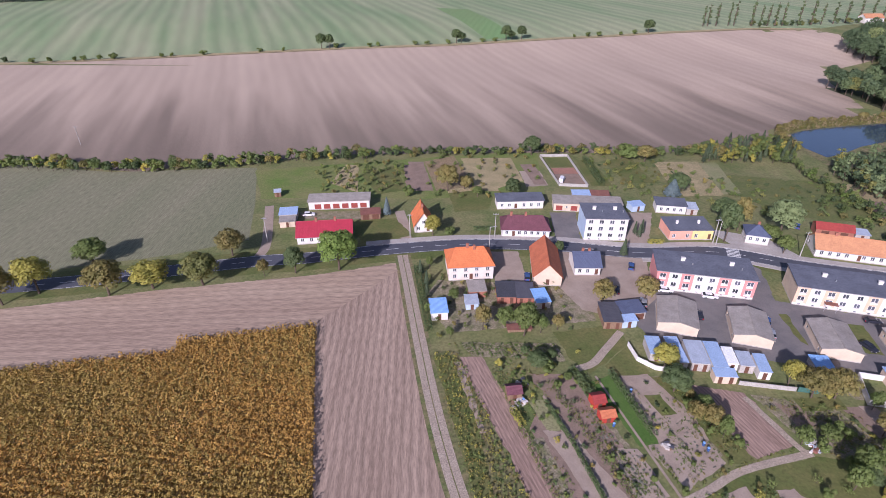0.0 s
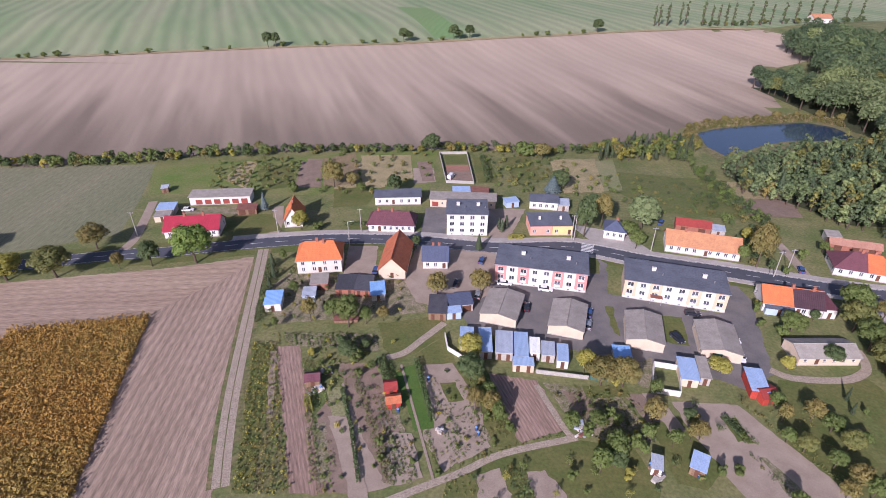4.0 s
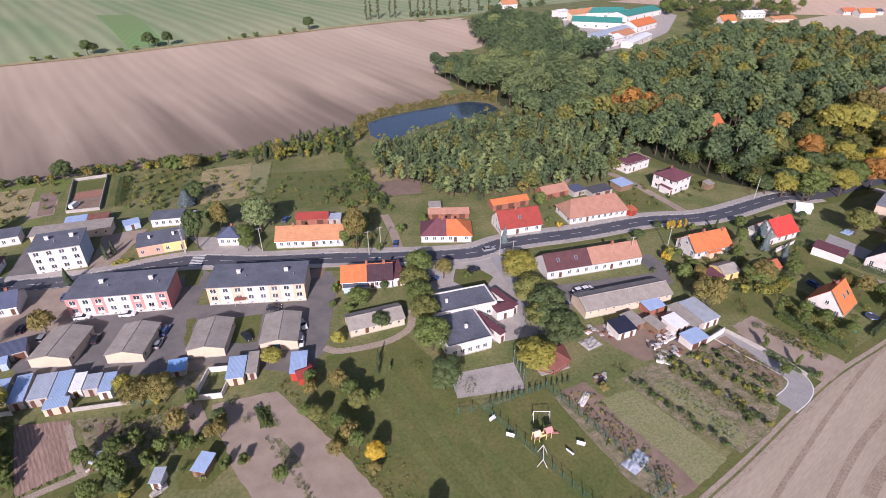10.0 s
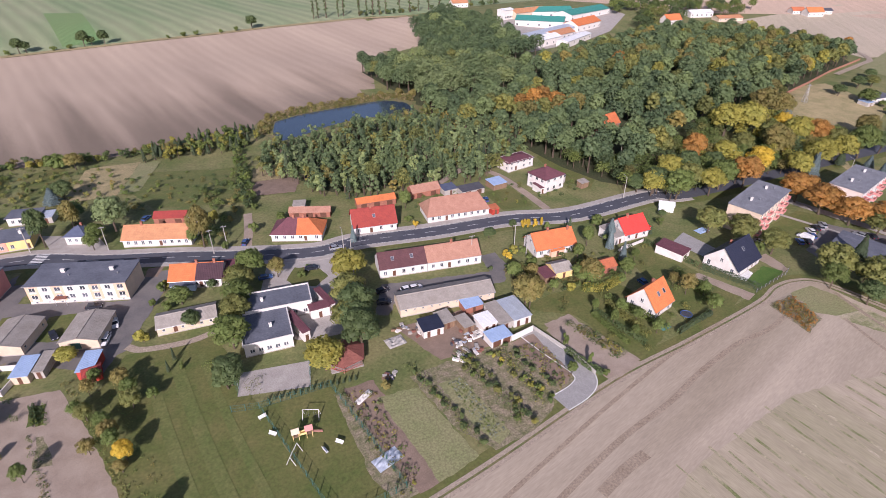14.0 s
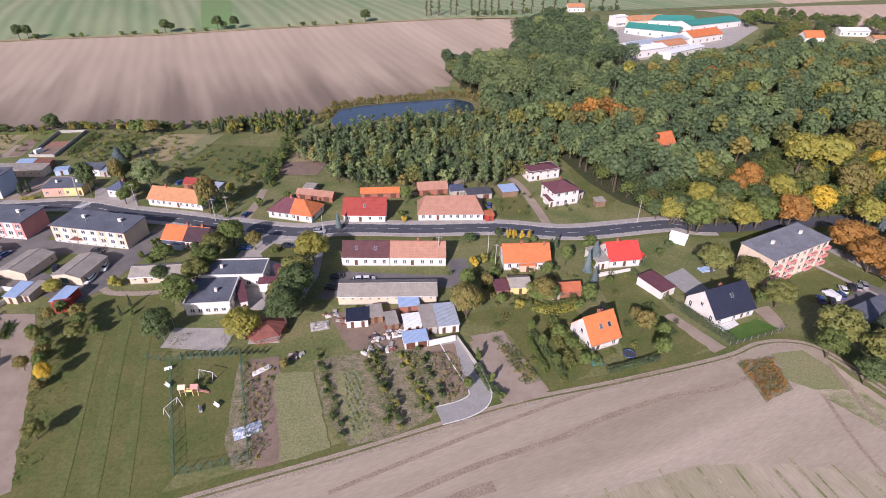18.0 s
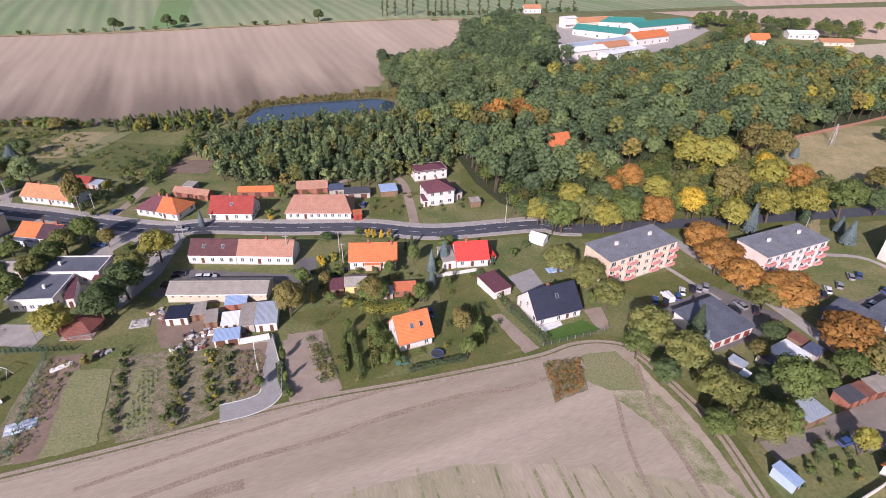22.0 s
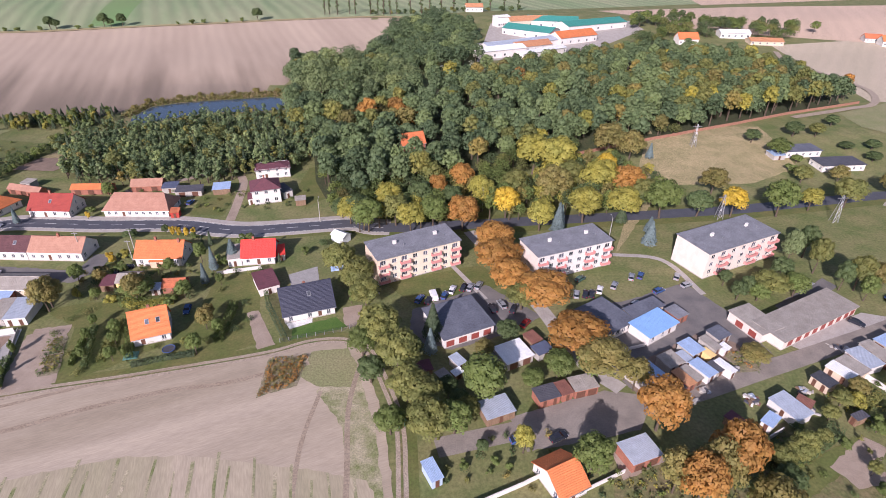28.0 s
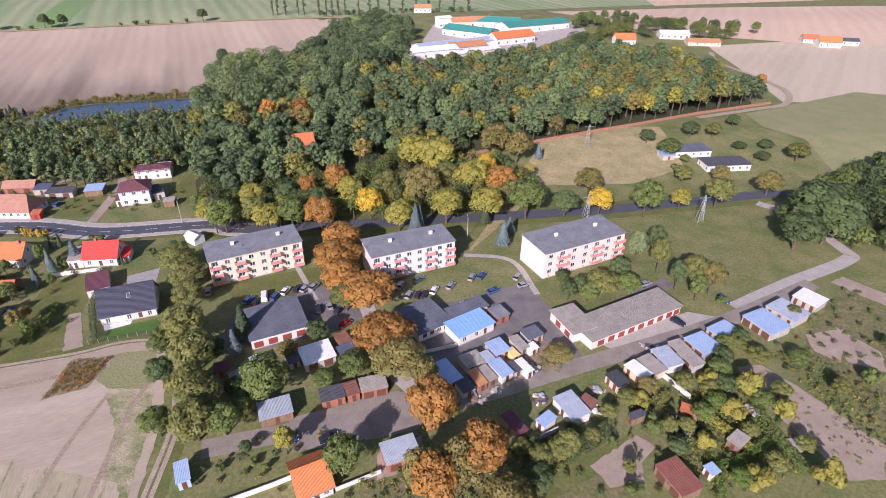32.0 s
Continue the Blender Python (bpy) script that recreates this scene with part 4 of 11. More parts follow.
def plants(label, poly, spacing, height, radius, leaves, seed, count=26, size=0.2, name="garden_plants", rows=0.0, turn=0.0, patchy=False):
    """Low growth over a bed: small clumps of leaves, in rows if asked."""
    rng = np.random.default_rng(seed)
    xs, ys = scatter(rng, poly, spacing, 0.45)
    if rows:
        c, s = math.cos(radians(turn)), math.sin(radians(turn))
        u, v = xs * c + ys * s, -xs * s + ys * c
        v = np.round(v / rows) * rows + rng.normal(size=len(v)) * 0.08
        xs, ys = u * c - v * s, u * s + v * c
    if not len(xs):
        return None
    n = len(xs)
    base = np.repeat(np.stack([xs, ys, rise(xs, ys)], 1), count, 0)
    d = rng.normal(size=(n * count, 3))
    d[:, 2] = np.abs(d[:, 2])
    d /= np.linalg.norm(d, axis=1, keepdims=True)
    scale = np.repeat(rng.uniform(0.55, 1.3, n), count)[:, None]
    pos = base + d * [radius, radius, height] * scale
    nrm = d + rng.normal(size=d.shape) * 0.5
    nrm /= np.linalg.norm(nrm, axis=1, keepdims=True)
    a = np.cross(nrm, rng.normal(size=d.shape))
    a /= np.linalg.norm(a, axis=1, keepdims=True)
    b = np.cross(nrm, a)
    s = size * rng.uniform(0.6, 1.4, (n * count, 1))
    q = np.stack([pos - a * s - b * s * 0.5, pos + a * s - b * s * 0.5, pos + b * s * 0.9], 1)
    mats = list(leaves)
    tone = rng.uniform(0, 1, n)
    if patchy:
        tone = 0.5 + 0.2 * np.sin(xs * 0.05 + ys * 0.11) + 0.16 * np.sin(xs * 0.023 - ys * 0.16 + 2) + rng.normal(size=n) * 0.16
    idx = np.repeat(np.clip((tone * len(mats)).astype(int), 0, len(mats) - 1), count)
    return tagged(new(name, quads_mesh(name, q, mats, idx)), label, "plants", kind="stuff")


def hedge(label, pts, width, height, leaves, seed=3, dens=55, size=0.2):
    """A clipped hedge along a line."""
    rng = np.random.default_rng(seed)
    quads = []
    for (x0, y0), (x1, y1) in zip(pts, pts[1:]):
        L = math.hypot(x1 - x0, y1 - y0)
        n = int(L * dens)
        u, side = rng.uniform(0, L, n), rng.uniform(0, 1, n)
        per = 2 * height + width
        s = side * per
        y = np.where(s < height, -width / 2, np.where(s < height + width, s - height - width / 2, width / 2))
        z = np.where(s < height, s, np.where(s < height + width, height, per - s))
        nrm = np.stack([0 * u, np.where(s < height, -1, np.where(s < height + width, 0, 1)), np.where((s >= height) & (s < height + width), 1, 0.2)], 1) + rng.normal(size=(n, 3)) * 0.45
        nrm /= np.linalg.norm(nrm, axis=1, keepdims=True)
        a = np.cross(nrm, rng.normal(size=(n, 3)))
        a /= np.linalg.norm(a, axis=1, keepdims=True)
        b = np.cross(nrm, a)
        pos = np.stack([u, y + rng.normal(size=n) * 0.07, z + rng.normal(size=n) * 0.07], 1)
        k = size * rng.uniform(0.7, 1.4, (n, 1))
        q = np.stack([pos - a * k, pos + b * k * 0.7, pos + a * k, pos - b * k * 0.7], 1)
        ang = math.atan2(y1 - y0, x1 - x0)
        rot = np.array([[math.cos(ang), -math.sin(ang), 0], [math.sin(ang), math.cos(ang), 0], [0, 0, 1]])
        quads.append(q @ rot.T + [x0, y0, float(rise((x0 + x1) / 2, (y0 + y1) / 2))])
    return tagged(new("hedge", quads_mesh("hedge", np.concatenate(quads), [leaves])), label, "hedge", group="garden hedges")


# ---- cars
CAR_PAINT = {
    "white": mat("white_car_paint", (0.75, 0.75, 0.76), rough=0.25, bump=0, grain=0.03, coords="object"),
    "silver": mat("silver_car_paint", (0.42, 0.44, 0.47), rough=0.3, metal=0.4, bump=0, grain=0.03, coords="object"),
    "dark": mat("dark_car_paint", (0.03, 0.033, 0.045), rough=0.2, bump=0, grain=0.03, coords="object"),
    "blue": mat("blue_car_paint", (0.05, 0.1, 0.24), rough=0.25, bump=0, grain=0.03, coords="object"),
    "red": mat("red_car_paint", (0.28, 0.03, 0.03), rough=0.25, bump=0, grain=0.03, coords="object"),
    "green": mat("green_car_paint", (0.05, 0.11, 0.09), rough=0.25, bump=0, grain=0.03, coords="object"),
}
CARS = {}
CAR_GLASS = mat("car_glass", (0.02, 0.024, 0.03), rough=0.08, bump=0, coords="object")


def loft(bm, stations, caps=True):
    """Joins cross-sections of equal length into a closed skin."""
    rings = [[bm.verts.new(p) for p in s] for s in stations]
    for a, b in zip(rings, rings[1:]):
        for k in range(len(a)):
            j = (k + 1) % len(a)
            bm.faces.new((a[k], a[j], b[j], b[k]))
    if caps:
        bm.faces.new(rings[0][::-1])
        bm.faces.new(rings[-1])


def car(colour, x, y, heading, van=False):
    """A parked car. heading: degrees of its nose from +x."""
    m = Matrix.Translation((x, y, float(rise(x, y)))) @ Matrix.Rotation(radians(heading), 4, "Z")
    key = (colour, van)
    if key in CARS:
        return copy_thing(CARS[key], m)
    L, W = (5.2, 1.95) if van else (4.3, 1.75)
    ob = empty("van" if van else "car", m, f"{colour} {'delivery van' if van else 'passenger car'} parked on the ground", "van" if van else "car", group="parked cars")

    def ring(px, half, z0, z1, tuck=0.08):
        return [(px, -half + tuck, z0), (px, half - tuck, z0), (px, half, (z0 + z1) / 2), (px, half - tuck, z1), (px, -half + tuck, z1), (px, -half, (z0 + z1) / 2)]

    bm = bmesh.new()
    h = W / 2
    hood = 0.95 if not van else 1.15
    loft(bm, [ring(-L / 2, h * 0.86, 0.35, 0.8), ring(-L / 2 + 0.15, h, 0.25, 0.95), ring(0, h, 0.22, 0.98), ring(L * 0.22, h, 0.22, hood), ring(L / 2 - 0.25, h * 0.96, 0.25, hood - 0.18), ring(L / 2, h * 0.82, 0.35, 0.68)])
    part("body", bm, CAR_PAINT[colour], ob)
    bm = bmesh.new()
    top = 1.95 if van else 1.42
    a, b, c, d = (-L / 2 + 0.05, -L / 2 + 0.2, L * 0.2, L * 0.36) if van else (-L / 2 + 0.2, -L / 2 + 0.75, L * 0.06, L * 0.24)
    loft(bm, [ring(a, h * 0.92, 0.93, 0.97, 0.02), ring(b, h * 0.84, 0.93, top - 0.04, 0.1), ring(c, h * 0.84, 0.93, top - 0.04, 0.1), ring(d, h * 0.92, 0.93, 0.97, 0.02)])
    part("glazing", bm, CAR_GLASS if not van else CAR_PAINT[colour], ob)
    part("roof_panel", boxes((b - 0.02, -h * 0.76, top - 0.05, c + 0.05, h * 0.76, top + 0.02)), CAR_PAINT[colour], ob)
    if van:
        part("windscreen", boxes((c + 0.15, -h * 0.75, 1.15, c + 0.5, h * 0.75, 1.6)), CAR_GLASS, ob)
    for sx in (-0.3, 0.3):
        for sy in (-1, 1):
            bm = bmesh.new()
            tube(bm, (sx * L, sy * (h - 0.16), 0.31), (sx * L, sy * (h + 0.02), 0.31), 0.31, 0.31, 12)
            wheel = part("wheel", bm, TYRE, ob)
            bm = bmesh.new()
            tube(bm, (sx * L, sy * (h + 0.0), 0.31), (sx * L, sy * (h + 0.035), 0.31), 0.19, 0.17, 10)
            part("rim", bm, METAL, wheel)
    for sy in (-1, 1):
        part("headlight", boxes((L / 2 - 0.12, sy * h * 0.62 - 0.17, 0.58, L / 2 + 0.01, sy * h * 0.62 + 0.17, 0.72)), LAMPCLEAR, ob)
        part("tail_light", boxes((-L / 2 - 0.01, sy * h * 0.68 - 0.12, 0.62, -L / 2 + 0.1, sy * h * 0.68 + 0.12, 0.84)), LAMPRED, ob)
        part("mirror", boxes((d - 0.25, sy * (h + 0.06) - 0.09, 0.95, d - 0.1, sy * (h + 0.06) + 0.09, 1.1)), CAR_PAINT[colour], ob)
    CARS[key] = ob
    return ob


# ---- fences, poles
def fence(label, pts, height, panelm, postm=CONCRETE, step=2.5, thick=0.06, rails=False, name="fence"):
    """Posts and panels along a line; with rails, slim bars in place of solid panels."""
    ob = empty(name, Matrix.Translation((pts[0][0], pts[0][1], 0)), label, "fence")
    post = shared(("post", height, postm.name), lambda: mesh_of("post", boxes((-0.06, -0.06, -0.1, 0.06, 0.06, height + 0.06)), postm))
    ox, oy = pts[0]
    for (x0, y0), (x1, y1) in zip(pts, pts[1:]):
        L = math.hypot(x1 - x0, y1 - y0)
        n = max(1, round(L / step))
        ang = math.atan2(y1 - y0, x1 - x0)
        w = round(L / n - 0.12, 2)

        def make():
            if not rails:
                return mesh_of("panel", boxes((0.06, -thick / 2, 0.04, w + 0.06, thick / 2, height), (0.06, -thick / 2 - 0.02, height - 0.1, w + 0.06, thick / 2 + 0.02, height + 0.02)), panelm)
            bm = bmesh.new()
            for z in (0.12, height * 0.55, height - 0.06):
                box(bm, 0.06, -0.015, z - 0.015, w + 0.06, 0.015, z + 0.015)
            for k in range(int(w / 0.4)):
                box(bm, 0.2 + k * 0.4, -0.008, 0.08, 0.216 + k * 0.4, 0.008, height)
            return mesh_of("panel", bm, panelm)

        pm = shared(("panel", w, height, panelm.name, rails, thick), make)
        for i in range(n):
            fx, fy = x0 + (x1 - x0) * (i + 0.5) / n, y0 + (y1 - y0) * (i + 0.5) / n
            at = Matrix.Translation((x0 - ox, y0 - oy, float(rise(fx, fy)))) @ Matrix.Rotation(ang, 4, "Z") @ Matrix.Translation((i * L / n, 0, 0))
            p = link_mesh("post", post, ob)
            p.matrix_local = at
            q = link_mesh("panel", pm, ob)
            if rails:
                q["kind"] = "stuff"
            q.matrix_local = at
    return ob


POLES = {}


def pole(x, y, heading=0.0, height=9.0, lamp=False):
    m = Matrix.Translation((x, y, float(rise(x, y)))) @ Matrix.Rotation(radians(heading), 4, "Z")
    key = (height, lamp)
    if key in POLES:
        return copy_thing(POLES[key], m)
    ob = empty("street_lamp" if lamp else "utility_pole", m, "tall concrete street lamp beside the road" if lamp else "concrete utility pole with a cross arm", "street lamp" if lamp else "pole", group="poles along the road")
    bm = bmesh.new()
    tube(bm, (0, 0, -0.1), (0, 0, height), 0.17, 0.1, 8)
    part("mast", bm, CONCRETE, ob)
    if lamp:
        bm = bmesh.new()
        tube(bm, (0, 0, height - 0.2), (1.6, 0, height + 0.25), 0.05, 0.04, 6)
        part("arm", bm, METAL, ob)
        part("lamp_head", boxes((1.5, -0.14, height + 0.2, 2.15, 0.14, height + 0.34)), METAL, ob)
    else:
        part("cross_arm", boxes((-0.9, -0.06, height - 0.5, 0.9, 0.06, height - 0.38)), METAL, ob)
        for u in (-0.8, -0.3, 0.3, 0.8):
            bm = bmesh.new()
            tube(bm, (u, 0, height - 0.38), (u, 0, height - 0.15), 0.05, 0.035, 6)
            part("insulator", bm, WHITE, ob)
    POLES[key] = ob
    return ob


# ---- blocks of flats
def flats(label, x0, y0, x1, y1, D, H, storeys, wallm, panelm, pattern, slope=0.35, zbase=1.0, balconies=False, endm=None, plinthm=GREYWALL, door=None, roofm=FELT):
    """A plain block of flats. pattern: one letter a bay: w window, n narrow stair window, p panel bay, b balcony."""
    L = math.hypot(x1 - x0, y1 - y0)
    ob = empty("apartment_block", placed(x0, y0, x1, y1), label, "apartment building")
    bays = len(pattern)
    bw = L / bays
    sh = (H - zbase - 0.3) / storeys
    bm = bmesh.new()
    for side in ("front", "back", "right", "left"):
        m = side_matrix(side, L, D)
        width = L if side in ("front", "back") else D
        holes = []
        if side in ("front", "back"):
            for i, ch in enumerate(pattern if side == "front" else pattern[::-1]):
                for s in range(storeys):
                    z = zbase + s * sh + 0.75
                    w = {"w": 1.5, "n": 0.9, "p": 1.7, "b": 1.6}[ch]
                    w = min(w, bw - 0.5)
                    holes.append((i * bw + (bw - w) / 2, z, w, 1.35 if ch != "b" else 1.5))
                holes.append((i * bw + bw / 2 - 0.4, 0.3, 0.8, 0.45))
        kinds = pattern if side == "front" else pattern[::-1]
        paint = (lambda u, z: 2 if z > 0.8 and kinds[min(int(u / bw), bays - 1)] == "p" else 0) if side in ("front", "back") else None
        seams = [(i * bw, 0.8, 0.0005, H - 0.8) for i in range(1, bays)] if paint else []
        wall_with_holes(bm, m, width, H, holes + seams, 1 if side in ("left", "right") and endm else 0, paint=paint)
        for u, z, w, h in holes:
            add_window(ob, m @ Matrix.Translation((u, 0, z)), round(w, 2), h)
    part("wall", bm, [wallm, endm or wallm, panelm], ob)
    part("plinth", boxes((-0.06, -0.06, -0.1, L + 0.06, D + 0.06, 0.25)), plinthm, ob)
    for i, ch in enumerate(pattern):
        if ch in "pb":
            for s in range(storeys):
                z = zbase + s * sh
                if ch == "p":
                    part("spandrel", boxes((i * bw + bw / 2 - 0.9, -0.05, z + 0.1, i * bw + bw / 2 + 0.9, -0.012, z + 0.66)), WHITE, ob)
                else:
                    bal = part("balcony", boxes((i * bw + 0.1, -1.15, z - 0.14, i * bw + bw - 0.1, -0.012, z)), CONCRETE, ob)
                    part("parapet", boxes((i * bw + 0.1, -1.17, z, i * bw + bw - 0.1, -1.1, z + 0.95), (i * bw + 0.1, -1.1, z, i * bw + 0.16, -0.02, z + 0.95), (i * bw + bw - 0.16, -1.1, z, i * bw + bw - 0.1, -0.02, z + 0.95)), panelm, bal)
                    part("door_pane", boxes((i * bw + bw / 2 - 1.1, -0.04, z + 0.05, i * bw + bw / 2 - 0.85, -0.015, z + 2.1)), GLASS, bal)
    bm = bmesh.new()
    slab(bm, [(-0.3, -0.4, H + 0.12), (L + 0.3, -0.4, H + 0.12), (L + 0.3, D + 0.3, H + 0.12 + slope), (-0.3, D + 0.3, H + 0.12 + slope)], 0.22)
    part("roof", bm, roofm, ob)
    part("fascia", boxes((-0.34, -0.46, H - 0.1, L + 0.34, -0.405, H + 0.1)), METAL, ob)
    for k in range(max(2, bays // 3)):
        u = (k + 0.6) * L / max(2, bays // 3)
        part("chimney", boxes((u - 0.9, D * 0.55, H, u + 0.2, D * 0.55 + 0.6, H + 1.25), (u - 0.98, D * 0.55 - 0.08, H + 1.25, u + 0.28, D * 0.55 + 0.68, H + 1.37)), WHITE, ob)
        bm = bmesh.new()
        tube(bm, (u + 2.0, D * 0.4, H), (u + 2.0, D * 0.4, H + 0.9), 0.16, 0.16, 8)
        part("roof_vent", bm, METAL, ob)
    if door is not None:
        part("entrance_canopy", boxes((door * L - 1.6, -1.6, 2.3, door * L + 1.6, -0.02, 2.45)), RUSTSHEET, ob)
        for u in (-1.5, 1.4):
            part("canopy_post", boxes((door * L + u, -1.5, 0, door * L + u + 0.1, -1.4, 2.3)), METAL, ob)
    return ob


# ---- small garden things
def barrel(x, y):
    """A plastic water barrel with a rim and a lid."""
    ob = empty("water_barrel", Matrix.Translation((x, y, 0)), "blue plastic water barrel in a garden", "barrel", group="water barrels")
    bm = bmesh.new()
    tube(bm, (0, 0, 0), (0, 0, 0.45), 0.27, 0.32, 12)
    tube(bm, (0, 0, 0.45), (0, 0, 0.9), 0.32, 0.28, 12)
    part("body", bm, CAR_PAINT["blue"], ob)
    bm = bmesh.new()
    tube(bm, (0, 0, 0.9), (0, 0, 0.95), 0.3, 0.3, 12)
    part("lid", bm, SKYSHEET, ob)
    return ob


def scrap(x, y, radius, seed, label):
    """A low heap of boards, sheets and crates."""
    rng = np.random.default_rng(seed)
    ob = tagged(new("scrap_heap"), label, "scrap heap", group="heaps in the yards")
    ob.matrix_world = Matrix.Translation((x, y, 0))
    for k in range(12):
        w, d, h = rng.uniform(0.5, 1.8), rng.uniform(0.3, 1.1), rng.uniform(0.15, 0.7)
        o = part(("board", "crate", "sheet_piece")[k % 3], boxes((-w / 2, -d / 2, 0, w / 2, d / 2, h)), (WOOD, CONCRETE, GREYWALL, RUSTSHEET, ZINC, GREYWALL, DARKSHEET, WHITE)[int(rng.integers(8))], ob)
        o.matrix_local = Matrix.Translation((rng.normal() * radius * 0.45, rng.normal() * radius * 0.45, 0.01 * k)) @ Matrix.Rotation(rng.uniform(0, 3), 4, "Z")
    return ob


# ---- ground, fields and roads
ground = region("ground", [(-4000, -900), (4000, -900), (4000, 4600), (-4000, 4600)], 0, MEADOW, "wide grassy ground under the village")
FAR_EDGE = [(-900, 400), (-327, 426), (-250, 442), (-168, 462), (-79, 481), (6, 493), (50, 504), (98, 516), (149, 526), (202, 540), (258, 551), (294, 558), (345, 545)]
region("far_field", [(-1500, 400)] + FAR_EDGE + [(700, 650), (1500, 1500), (800, 3500), (-2500, 3500)], 1, FARGREEN, "pale green striped crop field beyond the hedge row")
ribbon("field_verge", [Vector(q) for q in FAR_EDGE], 5.0, -2.0, 0.1, DRYGRASS, "tan strip of dry grass between the fields")
region("clover_strip", [(38, 515), (66, 523), (28, 682), (-10, 695)], 2, BRIGHTGREEN, "bright green strip of clover")
region("far_pale_field", [(700, 640), (1700, 900), (2600, 1500), (2600, 3000), (900, 1500)], 2, PEACHFIELD, "pale harvested field on the horizon")
region("ploughed_field", [(-420.0, 238.0), (-171.8, 223.3), (-130.7, 216.4), (-98.7, 226.4), (-46.1, 238.0), (27.3, 241.4), (94.2, 243.3), (129.1, 253.5), (164.6, 262.7), (173.7, 284.6), (194.3, 296.2), (227, 303), (250, 318), (263, 377), (278.5, 412.7), (341, 444), (347, 490), (354, 520), (345, 545), (294, 558), (258, 551), (202, 540), (149, 526), (98, 516), (50, 504), (6, 493), (-79, 481), (-168, 462), (-250, 442), (-327, 426), (-900.0, 400.0), (-900.0, 180.0)], 1, PLOUGHED, "wide bare ploughed field of mauve-brown soil")
region("crop_field", [(-250.5, 218.1), (-194.9, 225.1), (-140.5, 216.0), (-80.9, 221.7), (-71.1, 186.3), (-64.9, 158.2), (-87.0, 148.2), (-132.0, 135.5), (-171.1, 123.8)], 2, GREENFIELD, "grey-green field of young crop")
region("stubble_field", [(-171.2, 109.0), (-120.7, 119.4), (-78.8, 129.4), (-38.0, 137.1), (-14.8, 144.0), (-10.0, 127.6), (0.8, 73.1), (3.2, 55.6), (-133.3, 55.0)], 2, STUBBLE, "harvested field of mauve stubble rows")
region("stubble_headland", [(-171.2, 109.0), (-120.7, 119.4), (-78.8, 129.4), (-38.0, 137.1), (-14.8, 144.0), (-13.8, 139.5), (-33.5, 114.5), (-67.1, 107.4), (-65.8, 102.7), (-103.8, 95.3), (-148.5, 87.6)], 3, STUBBLE_WIDE, "headland of the stubble field, ploughed across")
region("harvested_field", [(160, 18), (181.2, 23.6), (200, 28.4), (217, 33.4), (235.2, 38.5), (262.9, 43.3), (292.6, 49.2), (304.1, 53.3), (313, 53.6), (318.5, 50.0), (319.7, 42.4), (323.7, 29), (326.4, 6.9), (326, -120), (60, -120)], 2, HARVESTED, "dry harvested field in pale beige")
region("green_regrowth", [(273.0, 11.0), (282.6, 16.3), (293.2, 16.0), (293.0, 12.8), (285.3, 8.7)], 3, SPARSE_GREEN, "sparse green regrowth in the harvested field")
region("green_regrowth", [(312, 44), (318, 40), (322, 26), (324.5, 6), (325, -40), (316, -40), (318, 5), (315, 25), (308, 36)], 3, SPARSE_GREEN, "sparse green regrowth along the field edge")
region("striped_regrowth", [(228, 9), (231.6, 11.2), (241, 13.8), (260, 17.9), (271, 19.8), (283, 19.4), (296, 17), (310, 14), (321, 11), (325, 4), (325, -60), (205, -60), (215, -10)], 3, STRIPED_GREEN, "pale field strip with rows of green regrowth")
ribbon("scuffed_strip", smooth([(305, 46), (286, 40.1), (273, 38.4), (256.6, 33.8), (242.6, 28.5), (227, 24.2), (213, 19), (196, 12)]), 0.7, -0.7, 0.05, DARKBAND, "darker scuffed line in the field")
ribbon("scuffed_strip", smooth([(228, 19), (222, 17.5), (214, 14.5)]), 1.4, -1.0, 0.053, DARKBAND, "darker scuffed patch in the field")
ribbon("scuffed_strip", smooth([(279, 47.6), (256, 41.9), (234, 34.5), (219, 29.0), (196, 20)]), 0.5, -0.5, 0.056, DARKBAND, "darker line of turned soil in the field")
ribbon("scuffed_strip", smooth([(318, 46), (316, 30), (317, 10), (318, -30)]), 0.6, -0.6, 0.056, DARKBAND, "darker line of turned soil in the field")
ribbon("scuffed_strip", smooth([(309, 36), (306.5, 20), (307, 0), (308, -30)]), 0.5, -0.5, 0.059, DARKBAND, "darker line of turned soil in the field")
for _k in range(23):
    _x, _top = 232 + _k * 4.05 + (_k * 7 % 5) * 0.35, 11 + 9.5 * math.sin(math.pi * (0.12 + _k / 28)) - (_k * 11 % 7) * 0.8
    ribbon("regrowth_row", smooth([(_x, _top), (_x + 1.1, _top - 6 - _k % 4), (_x + 2.6, _top - 17), (_x + 6.5, -38)]), 0.2 + (_k * 3 % 4) * 0.09, -0.2 - (_k * 5 % 3) * 0.07, 0.066 + _k * 0.0003, SPARSE_GREEN, "narrow row of green regrowth in the field")
region("weedy_corner", [(305, 50.3), (314.4, 50.9), (317.5, 43), (316.0, 36.9), (307.9, 37.6), (303.5, 41)], 3, PALEGRASS, "grassy corner of the field")
region("weed_patch", [(294.6, 48.2), (304.7, 49.3), (303.0, 38.0), (294.1, 34.6)], 4, WEEDYSOIL, "patch of dead brown weeds")
